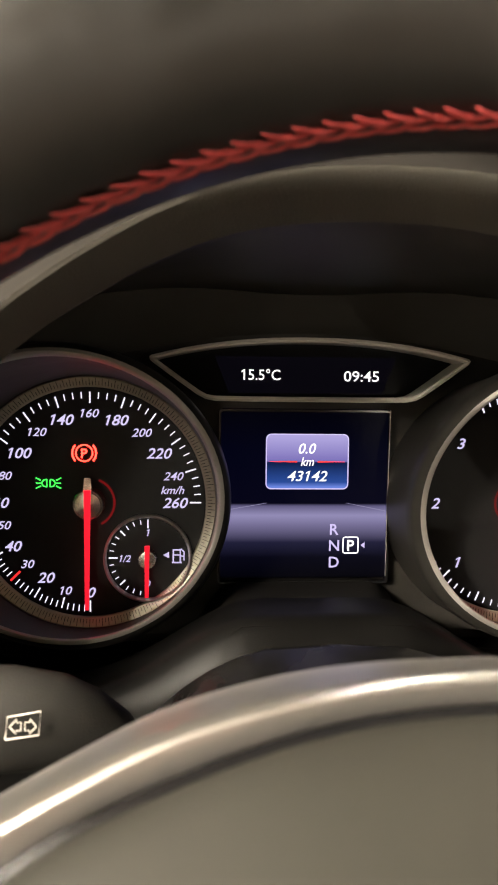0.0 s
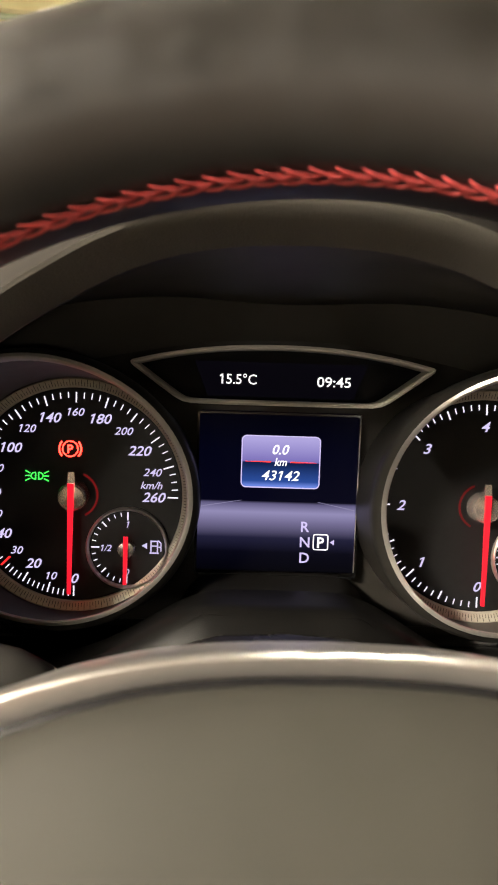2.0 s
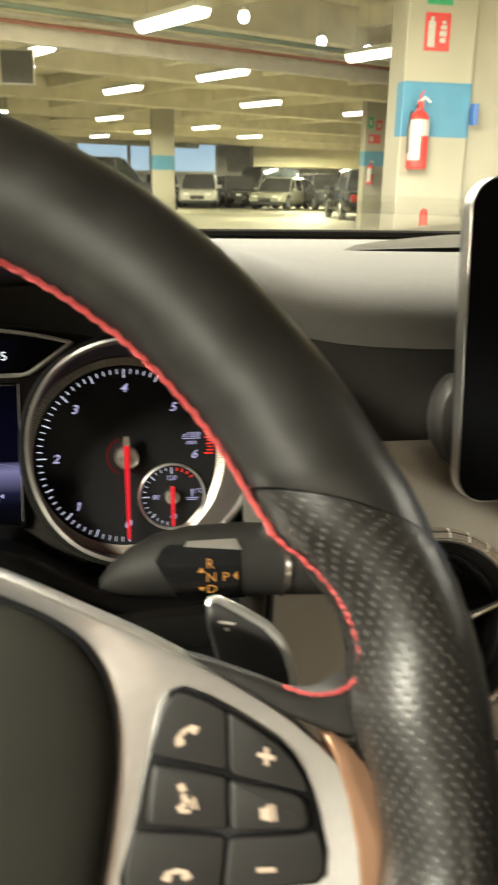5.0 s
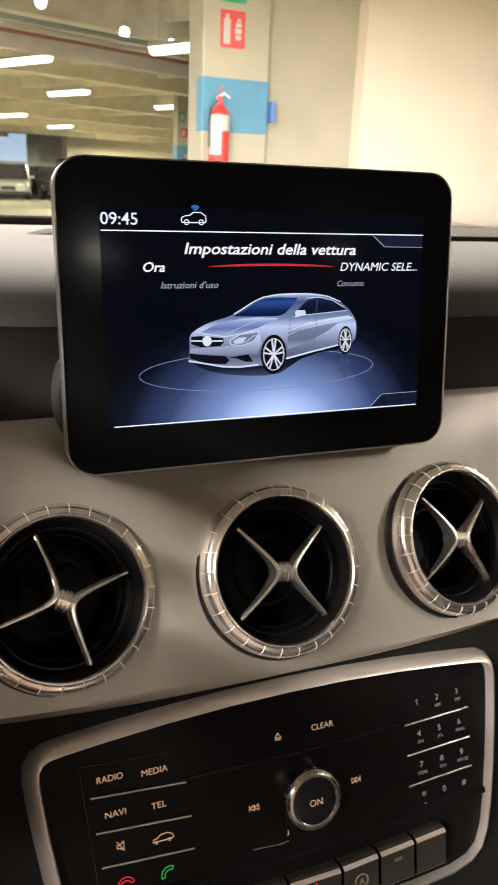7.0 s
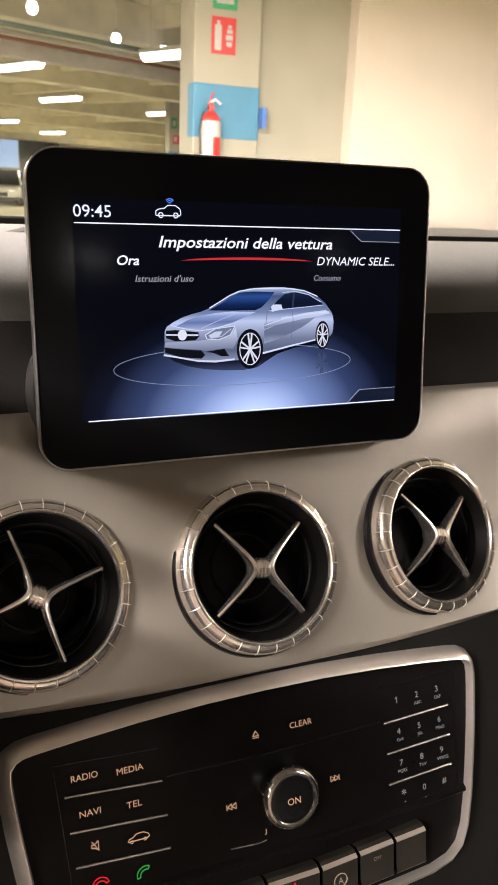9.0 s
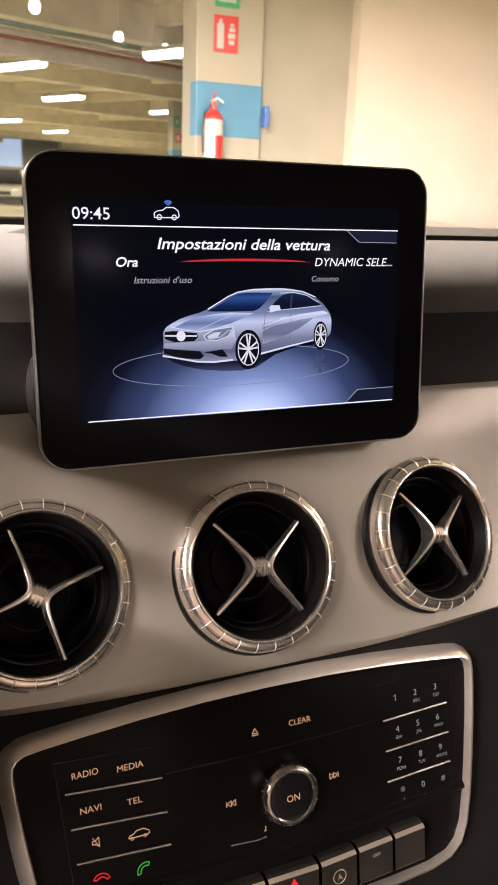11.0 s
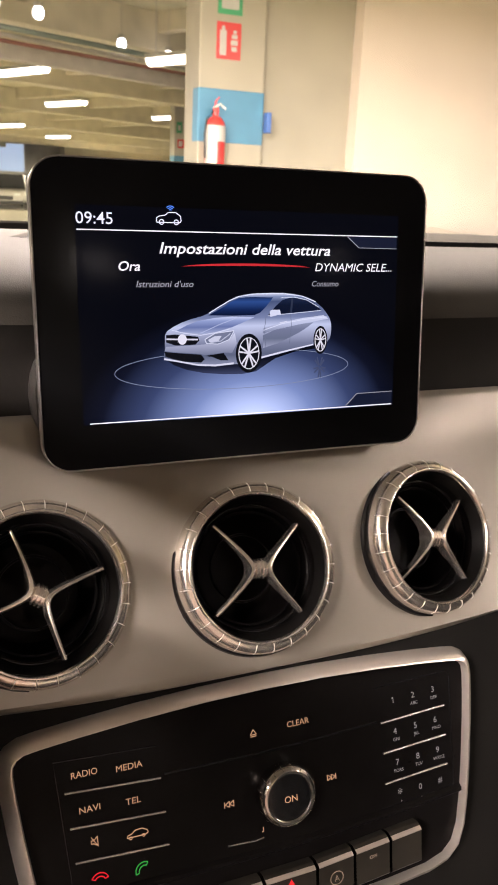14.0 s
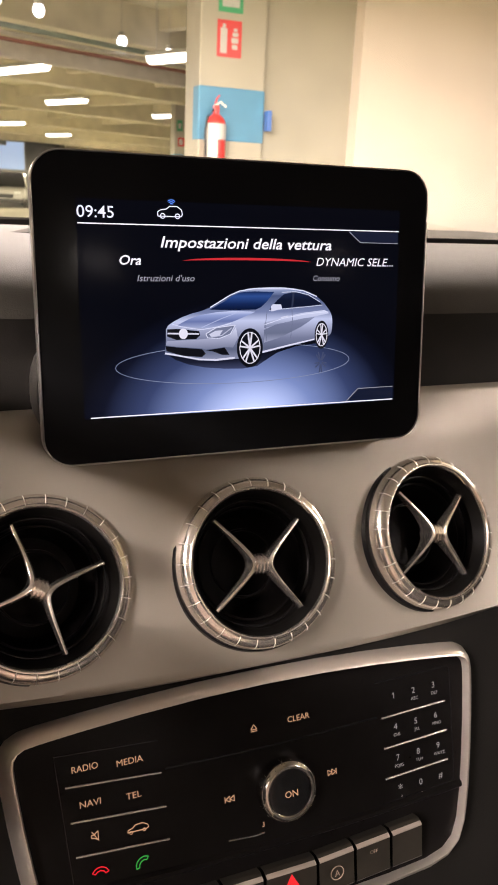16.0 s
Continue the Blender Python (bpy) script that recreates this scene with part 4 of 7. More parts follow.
def gauge(sign):
    cx, cy = DIALS[sign]
    rx, ry = RING[sign]
    name = "speedometer" if sign < 0 else "rev_counter"
    dial = part(name, revolve(cx, cy, [(0.0495, -0.004), (0.0495, 0.0), (0.030, 0.0), (0.0001, 0.0)], 96), M["dial_face"], cluster, "round black gauge with lit white figures and red needle")
    part("graduation_ring", revolve(cx, cy, [(0.0492, 0.0), (0.0496, 0.0012), (0.0532, 0.0034), (0.0538, 0.0030), (0.0540, 0.0)], 96), M["grad_ring"], dial, "silver ring with fine engraved marks", smooth=True)
    bm = bmesh.new()
    for k in range(240):
        a = radians(1.5 * k)
        d = Vector((math.cos(a), math.sin(a), 0))
        s = Vector((-d.y, d.x, 0)) * 0.00014
        o = Vector((cx, cy, 0))
        long = 0.0530 if k % 2 == 0 else 0.0517
        p, q = o + d * 0.0501 + Vector((0, 0, 0.00165)), o + d * long + Vector((0, 0, 0.00165 + (long - 0.0501) * 0.61))
        bm.faces.new([bm.verts.new(v) for v in (p - s, q - s, q + s, p + s)])
    tagged(part("engraved_marks", bm, M["grad_mark"], dial), kind="stuff")
    # well wall, bright rim and outside of the tube
    press, drop = (0.0072, 0.0230) if sign > 0 else (0.0008, 0.0150)

    def at(f, r):
        g = max(0.0, f)
        return (cx + (rx - cx) * f, cy + (ry - cy) * f, r, 0.001 + (RZ - 0.001) * f, 19.5 * f, press * g, drop * g)
    well = [sloped(*at(0.0, 0.0538)), sloped(*at(0.15, 0.0541)), sloped(*at(0.5, 0.0560)), sloped(*at(0.93, 0.0582))]
    part("gauge_well", lofted(well), M["well"], dial, smooth=True)
    rim = [sloped(*at(0.93, 0.0581)), sloped(*at(0.975, 0.0586)), sloped(*at(1.0, 0.0592)), sloped(*at(1.005, 0.0600)), sloped(*at(0.99, 0.0612))]
    part("gauge_rim", lofted(rim), M["ring_metal"], dial, "brushed metal gauge rim", smooth=True)
    tube = [sloped(*at(0.99, 0.0612)), sloped(*at(0.95, 0.0624)), sloped(*at(0.90, 0.0632)), sloped(*at(0.84, 0.0632)), sloped(*at(0.6, 0.0612)), sloped(*at(0.2, 0.0580)), sloped(*at(-0.35, 0.056))]
    part("gauge_tube", lofted(tube), M["surround_grey"], dial, smooth=True)
    # hub and needle
    part("needle_hub", revolve(cx, cy, [(0.0070, 0.0), (0.0069, 0.0058), (0.0066, 0.0074), (0.0061, 0.0082), (0.0056, 0.0080), (0.0052, 0.0086), (0.0001, 0.0092)], 40), M["hub_metal"], dial, "brushed metal needle hub", smooth=True)
    glow_side = -1 if sign > 0 else 1
    halo = [[Vector((cx + r * math.cos(a) * glow_side, cy + r * math.sin(a), 0.0004)) for a in np.linspace(-1.1, 1.2, 16)] for r in (0.0098, 0.0108)]
    part("needle_halo", lofted(halo, closed=False), M["halo_red"], dial, "dim red light ring round the hub")
    bm = bmesh.new()
    bar(bm, (cx, cy + 0.0065), (cx - 0.0002, cy - 0.0438), 0.0027, 0.0088, 0.0104, 0.55)
    part("needle", bm, M["needle_red"], dial, "glowing red needle")
    bm = bmesh.new()
    bar(bm, (cx, cy + 0.0115), (cx, cy + 0.004), 0.0026, 0.0066, 0.0092, 1.5)
    part("needle_tail", bm, M["hub_metal"], dial)
    return dial


M["surround_grey"] = mat("gauge_surround_plastic", (0.013, 0.0121, 0.0107), 0.36, spec=0.24, noise_scale=60, vary=0.1)
M["halo_red"] = glow("dim_red_ring", (1.0, 0.02, 0.03), 0.10)
M["well"] = mat("gauge_well_plastic", (0.048, 0.041, 0.036), 0.48, 0.2, noise_scale=50, rough_vary=0.05)
M["hub_metal"] = mat("needle_hub_metal", (0.46, 0.41, 0.37), 0.24, 0.8, noise_scale=400, vary=0.06)
speedo, tacho = gauge(-1), gauge(1)


TICK_MESH = {}


def tick_marks(parent, cx, cy, items, material, name="tick", z=0.0002):
    """One small bar for each (angle, inner radius, outer radius, width)."""
    for a, r0, r1, w in items:
        key = (r0, r1, w, material.name)
        if key not in TICK_MESH:
            bm = bmesh.new()
            bar(bm, (r0, 0), (r1, 0), w, 0.0, 0.0003)
            me = bpy.data.meshes.new(name)
            bm.to_mesh(me)
            bm.free()
            me.materials.append(material)
            TICK_MESH[key] = me
        ob = new(name, TICK_MESH[key])
        ob.parent = parent
        ob.matrix_basis = pose(cx, cy, z, 0, 0, a)


# speedometer scale: 15 degrees for 10 km/h up to 60, then 18 degrees for 20 km/h
cx, cy = DIALS[-1]
marks = []
for k in range(31):
    a = -90 - 3 * k
    major = k % 5 == 0
    marks.append((a, 0.0424 if major else 0.0444, 0.0472, 0.0006 if major else 0.00045))
for k in range(1, 41):
    a = 180 - 4.5 * k
    major = k % 4 == 0
    marks.append((a, 0.0424 if major else 0.0444, 0.0472, 0.0006 if major else 0.00045))
red30 = [m for m in marks if abs(m[0] + 135) < 0.1]
tick_marks(speedo, cx, cy, [m for m in marks if m not in red30], M["tick_glow"])
tick_marks(speedo, cx, cy, [(-135, 0.0418, 0.0474, 0.0009)], M["red_mark"], "red_tick")
for value, a in [(10 * k, -90 - 15 * k) for k in range(7)] + [(60 + 20 * k, 180 - 18 * k) for k in range(1, 11)]:
    big = value in (0, 20, 40, 60, 100, 140, 180, 220, 260)
    s = 0.0045 if big else 0.0036
    r = {10: 0.0392, 0: 0.0388, 160: 0.0382, 260: 0.0362, 100: 0.0360, 220: 0.0362}.get(value, 0.0372)
    x, y = polar(cx, cy, r, a)
    if value == 0:
        x += 0.0006
    words(str(value), s, x, y - s / 2, 0.0004, M["white_glow"], speedo, "numeral", shear=0.28, squeeze=1.1, bold=0.014 if big else 0.008)
words("km/h", 0.0034, cx + 0.0350, 0.0038, 0.0004, M["white_glow"], speedo, "lettering", shear=0.28, squeeze=1.05, bold=0.01)
# warning lamps
px0, py0 = cx - 0.0024, 0.0212
bm = bmesh.new()
loft(bm, [circle(px0, py0, 0.0038, 0.0006, 40), circle(px0, py0, 0.0032, 0.0006, 40)])
for s in (-1, 1):
    arcs = [polar(px0, py0, r, (0 if s > 0 else 180) + d) for r, ds in ((0.0054, (-42, -28, -14, 0, 14, 28, 42)), (0.0046, (42, 28, 14, 0, -14, -28, -42))) for d in ds]
    f = bm.faces.new([bm.verts.new((x, y, 0.0006)) for x, y in arcs])
bmesh.ops.recalc_face_normals(bm, faces=bm.faces)
lamp = part("parking_brake_lamp", bm, M["lamp_red"], speedo, "lit red parking brake symbol")
words("P", 0.0040, px0, py0 - 0.0020, 0.0006, M["lamp_red"], speedo, "lamp_letter", bold=0.02)
gx, gy = cx - 0.0174, 0.0083
bm = bmesh.new()
for s in (-1, 1):
    o = gx + s * 0.0017
    pts = [(o - s * 0.0010, gy - 0.0016), (o - s * 0.0010, gy + 0.0016), (o + s * 0.0004, gy + 0.0013), (o + s * 0.0012, gy), (o + s * 0.0004, gy - 0.0013)]
    for p, q in zip(pts, pts[1:] + pts[:1]):
        bar(bm, p, q, 0.00045, 0.0003, 0.0006)
    for dy in (-0.0015, 0, 0.0015):
        bar(bm, (o + s * 0.0015, gy + dy * 0.8), (o + s * 0.0036, gy + dy * 1.5), 0.00045, 0.0003, 0.0006)
part("side_light_lamp", bm, M["lamp_green"], speedo, "lit green side light symbol")

# rev counter scale
cx, cy = DIALS[1]
white, red = [], []
for k in range(61):
    a = -90 - 4.5 * k
    major = k % 10 == 0
    mid = k % 5 == 0
    item = (a, 0.0424 if major else 0.0430 if mid else 0.0446, 0.0472, 0.00065 if mid else 0.0005)
    (red if k >= 46 else white).append(item)
    if k >= 50 and k < 60:
        red.append((a - 2.25, 0.0440, 0.0472, 0.0006))
tick_marks(tacho, cx, cy, white, M["tick_glow"])
tick_marks(tacho, cx, cy, red, M["red_glow"], "red_tick")
for v in range(7):
    x, y = polar(cx, cy, 0.0372, -90 - 45 * v)
    words(str(v), 0.0047, x, y - 0.0024, 0.0004, M["white_glow"], tacho, "numeral", shear=0.28, squeeze=1.12, bold=0.014)
words("x1000", 0.0028, cx + 0.0355, 0.0092, 0.0004, M["white_glow"], tacho, "lettering", shear=0.28, bold=0.008)
words("min", 0.0028, cx + 0.0355, 0.0052, 0.0004, M["white_glow"], tacho, "lettering", shear=0.28, bold=0.008)
bm = bmesh.new()
bar(bm, (cx + 0.0305, 0.0085), (cx + 0.0405, 0.0085), 0.0004, 0.0002, 0.0004)
part("fraction_line", bm, M["white_glow"], tacho)


def small_gauge(parent, cx, cy, r, figures, red_from):
    well = part("small_gauge", revolve(cx, cy, [(r * 1.03, 0.0002), (r * 1.02, 0.0030), (r * 0.985, 0.0034), (r * 0.955, 0.0026), (r * 0.95, 0.0006)], 64), M["ring_metal"], parent, "small gauge with thin bright rim", smooth=True)
    part("small_gauge_face", revolve(cx, cy, [(r * 0.955, 0.0007), (0.0001, 0.0007)], 64), M["dial_face"], parent)
    items, reds = [], []
    for k in range(17):
        a = -90 - 11.25 * k
        big = k % 4 == 0
        items.append((a, r * (0.70 if k % 8 == 0 else 0.74 if big else 0.80), r * 0.90, 0.0006 if big else 0.0004))
    for k in range(1, 5):
        if red_from:
            reds.append((90 - 11.25 * k, r * 0.80, r * 0.90, 0.0005))
    for lst, m in ((items, M["tick_glow"]), (reds, M["red_glow"])):
        if lst:
            tick_marks(parent, cx, cy, lst, m, "tick", 0.0008)
    for t, dx, dy, s in figures:
        words(t, s, cx + dx, cy + dy - s / 2, 0.0010, M["white_glow"], parent, "numeral", shear=0.25, bold=0.01)
    part("small_needle_hub", revolve(cx, cy, [(0.0042, 0.0008), (0.0041, 0.005), (0.0036, 0.0062), (0.0001, 0.0066)], 28), M["hub_metal"], parent, smooth=True)
    bm = bmesh.new()
    bar(bm, (cx, cy + 0.0062), (cx - 0.0001, cy - r * 0.86), 0.0020, 0.0058, 0.0072, 0.75)
    part("small_needle", bm, M["needle_red"], parent, "glowing red needle")


small_gauge(speedo, -0.0687, -0.0238, 0.0184, [("1", 0.0002, 0.0110, 0.0030), ("1/2", -0.0096, -0.0002, 0.0030), ("0", 0.0002, -0.0112, 0.0030)], False)
small_gauge(tacho, 0.1180, -0.0232, 0.0180, [("120", 0.0002, 0.0104, 0.0026), ("80", -0.0088, 0, 0.0026), ("40", 0.0004, -0.0112, 0.0026)], True)
# fuel pump and coolant symbols
bm = bmesh.new()
fx, fy = -0.0560, -0.0230
for p, q, w in (((fx - 0.0018, fy - 0.0028), (fx - 0.0018, fy + 0.0026), 0.0006), ((fx + 0.0012, fy - 0.0028), (fx + 0.0012, fy + 0.0026), 0.0006), ((fx - 0.0021, fy + 0.0026), (fx + 0.0015, fy + 0.0026), 0.0006), ((fx - 0.0024, fy - 0.0029), (fx + 0.0018, fy - 0.0029), 0.0006),
                ((fx - 0.0018, fy + 0.0004), (fx + 0.0012, fy + 0.0004), 0.0005), ((fx + 0.0012, fy), (fx + 0.0028, fy - 0.0002), 0.0005), ((fx + 0.0028, fy - 0.0020), (fx + 0.0028, fy + 0.0018), 0.0005), ((fx + 0.0028, fy + 0.0018), (fx + 0.0014, fy + 0.0030), 0.0005)):
    bar(bm, p, q, w, 0.0008, 0.0010)
f = bm.faces.new([bm.verts.new((x, y, 0.0010)) for x, y in ((fx - 0.0062, fy + 0.0004), (fx - 0.0036, fy - 0.0010), (fx - 0.0036, fy + 0.0018))])
part("fuel_pump_symbol", bm, M["white_glow"], speedo)
bm = bmesh.new()
tx, ty = 0.1290, -0.0226
for p, q, w in (((tx, ty - 0.0012), (tx, ty + 0.0030), 0.0008), ((tx, ty + 0.0024), (tx + 0.0018, ty + 0.0024), 0.0004), ((tx, ty + 0.0012), (tx + 0.0018, ty + 0.0012), 0.0004), ((tx - 0.0034, ty - 0.0018), (tx + 0.0034, ty - 0.0018), 0.0004), ((tx - 0.0030, ty - 0.0028), (tx + 0.0028, ty - 0.0028), 0.0004)):
    bar(bm, p, q, w, 0.0008, 0.0010)
part("coolant_symbol", bm, M["white_glow"], tacho)
words("°C", 0.0026, tx + 0.0042, ty + 0.0008, 0.0010, M["white_glow"], tacho, "lettering", shear=0.2)


# middle colour display
def gradient_glow(name, stops, axis, lo, hi, strength=1.0):
    """A lit picture surface whose colour runs along one local axis."""
    m = bpy.data.materials.new(name)
    m.use_nodes = True
    nt = m.node_tree
    p = nt.nodes["Principled BSDF"]
    p.inputs["Base Color"].default_value = (0.0012, 0.0012, 0.0014, 1)
    p.inputs["Roughness"].default_value = 0.22
    p.inputs["Specular IOR Level"].default_value = 0.01
    tc = nt.nodes.new("ShaderNodeTexCoord")
    sep = nt.nodes.new("ShaderNodeSeparateXYZ")
    r = nt.nodes.new("ShaderNodeMapRange")
    r.inputs["From Min"].default_value, r.inputs["From Max"].default_value = lo, hi
    ramp = nt.nodes.new("ShaderNodeValToRGB")
    els = ramp.color_ramp.elements
    els[0].position, els[0].color = stops[0][0], (*stops[0][1], 1)
    els[1].position, els[1].color = stops[-1][0], (*stops[-1][1], 1)
    for pos, col in stops[1:-1]:
        e = els.new(pos)
        e.color = (*col, 1)
    nt.links.new(tc.outputs["Object"], sep.inputs[0])
    nt.links.new(sep.outputs[axis], r.inputs["Value"])
    nt.links.new(r.outputs[0], ramp.inputs[0])
    nt.links.new(ramp.outputs[0], p.inputs["Emission Color"])
    p.inputs["Emission Strength"].default_value = strength
    return m


TZ = -0.0090
tft = part("colour_display", sheet(rounded(-0.0372, -0.0366, 0.0372, 0.0390, 0.001, 2), TZ - 0.003, TZ), gradient_glow("cluster_display_picture", [(0.0, (0.0004, 0.0004, 0.0015)), (0.12, (0.0015, 0.0015, 0.005)), (0.21, (0.010, 0.010, 0.028)), (0.31, (0.115, 0.105, 0.20)), (0.37, (0.19, 0.178, 0.32)), (0.425, (0.08, 0.073, 0.15)), (0.44, (0.0012, 0.0012, 0.006)), (0.75, (0.0006, 0.0008, 0.005)), (1.0, (0.0003, 0.0003, 0.0015))], 1, -0.0366, 0.0390), cluster, "dark blue colour display with trip figures")
tft.location = (0, 0.0016, 0)
part("display_edge", rim_between(rounded(-0.0384, -0.0378, 0.0384, 0.0402, 0.0015, 2), rounded(-0.0374, -0.0368, 0.0374, 0.0392, 0.001, 2), TZ - 0.003, TZ + 0.0006), M["gloss_black"], cluster)
part("display_side_line", wire([Vector((0.0380, 0.0402, TZ + 0.0008)), Vector((0.0376, 0.0100, TZ + 0.0008)), Vector((0.0372, -0.0345, TZ + 0.0008))], 0.00028, 6), M["ring_metal"], cluster, smooth=True)
tile = part("trip_tile", flat(rounded(-0.0172, 0.0034, 0.0194, 0.0276, 0.0022), TZ + 0.0003), gradient_glow("trip_tile_picture", [(0.0, (0.12, 0.20, 0.60)), (0.12, (0.015, 0.05, 0.22)), (0.45, (0.004, 0.012, 0.055)), (0.49, (0.004, 0.01, 0.05)), (0.50, (0.13, 0.11, 0.33)), (1.0, (0.30, 0.275, 0.52))], 1, 0.0034, 0.0276), tft)
part("tile_edge", wire([Vector((x, y, TZ + 0.0004)) for x, y in rounded(-0.0172, 0.0034, 0.0194, 0.0276, 0.0022)] + [Vector((0.0194, 0.0254, TZ + 0.0004))], 0.00028, 5), M["screen_lav"], tft)
bm = bmesh.new()
for s in (-1, 1):
    bar(bm, (0.0011 + s * 0.0046, 0.0155), (0.0011 + s * 0.0168, 0.0155), 0.0006, TZ + 0.0004, TZ + 0.0006, 0.3)
part("red_rule", bm, M["red_glow"], tft)
words("0.0", 0.0046, 0.0010, 0.0192, TZ + 0.0008, M["screen_white"], tft, shear=0.25, bold=0.012)
words("km", 0.0038, 0.0011, 0.0138, TZ + 0.0008, M["screen_white"], tft, shear=0.25, bold=0.012, squeeze=0.9)
words("43142", 0.0047, 0.0012, 0.0069, TZ + 0.0008, M["screen_white"], tft, shear=0.25, width=0.0178, bold=0.008)
for t, y in (("R", -0.0147), ("N", -0.0220), ("D", -0.0295)):
    words(t, 0.0050, 0.0137, y - 0.0025, TZ + 0.0008, M["screen_lav"], tft, bold=0.014)
words("P", 0.0050, 0.0212, -0.0245, TZ + 0.0008, M["screen_white"], tft, bold=0.02)
part("gear_frame", wire([Vector((x, y, TZ + 0.0006)) for x, y in rounded(0.0178, -0.0256, 0.0246, -0.0184, 0.0008, 2)] + [Vector((0.0246, -0.0192, TZ + 0.0006))], 0.0003, 5), M["screen_white"], tft)
part("gear_arrow", flat([(0.0256, -0.0220), (0.0276, -0.0206), (0.0276, -0.0234)], TZ + 0.0006), M["screen_lav"], tft)
LANE = glow("display_lane_grey", (0.16, 0.15, 0.26), 1.0)
for x0, x1 in ((0.0368, 0.0190), (-0.0368, -0.0168)):
    bm = bmesh.new()
    bar(bm, (x0, -0.0066), (x1, -0.0030), 0.0005, TZ + 0.0002, TZ + 0.0004, 0.3)
    part("lane_line", bm, LANE, tft)

# wedge shaped status window above the display
HZ = 0.0080


def wedge(k):
    """Outline of the status window, k metres inside its outer edge."""
    top = [(x, 0.0708 - 0.0078 * (abs(x) / 0.0660) ** 2.2) for x in np.linspace(-0.0655, 0.0655, 25)]
    pts = [(0.0672, 0.0627), (0.0680, 0.0619), (0.0676, 0.0607), (0.0665, 0.0597), (0.0560, 0.0521), (0.0480, 0.0465), (0.0445, 0.0447), (0.0405, 0.0440)]
    low = [(x, 0.0438) for x in (0.025, 0.0, -0.025)]
    out = top + pts + low + [(-x, y) for x, y in pts[::-1]]
    return grown(out, k)


wo = wedge(0.0)
inw = wedge(-0.0020) if (wedge(-0.0020)[12][1] < wo[12][1]) else wedge(0.0020)
part("status_frame", rim_between(wo, inw, HZ - 0.016, HZ, 0.0007), M["frame_silver"], cluster, "brushed metal wedge-shaped frame", smooth=True)
win = part("status_window", sheet(inw, -0.0125, -0.0095), M["screen_glass"], cluster, "black status window with lit temperature and clock")
part("status_display", flat([(-0.0405, 0.0634), (0.0405, 0.0634), (0.0340, 0.0472), (-0.0340, 0.0472)], -0.0092), mat("status_display_dark", (0.003, 0.003, 0.0035), 0.6, spec=0.0, emit=(0.0012, 0.0010, 0.0022), strength=1.0), win)
words("15.5°C", 0.0047, -0.0200, 0.0531, -0.0089, M["screen_white"], win, width=0.0172, bold=0.008)
words("09:45", 0.0047, 0.0247, 0.0529, -0.0089, M["screen_white"], win, width=0.0158, bold=0.008)
# lower shelf in front of the display
rows = []
for y, z, k in ((-0.036, -0.012, 1.0), (-0.040, 0.002, 1.0), (-0.040, 0.030, 0.95), (-0.0365, 0.050, 0.7), (-0.037, 0.058, 0.62)):
    rows.append([Vector((x * k, y - 0.034 * lerp([(0.030, 0.0), (0.062, 1.0)], abs(x * k))[0], z)) for x in np.linspace(-0.16, 0.16, 65)])
part("lower_shelf", lofted(rows, closed=False), M["shelf_black"], cluster, smooth=True)
part("lower_fascia", boxed((-0.20, -0.088, -0.02), (0.157, -0.0705, 0.062), 0.004), M["shelf_black"], cluster, smooth=True)


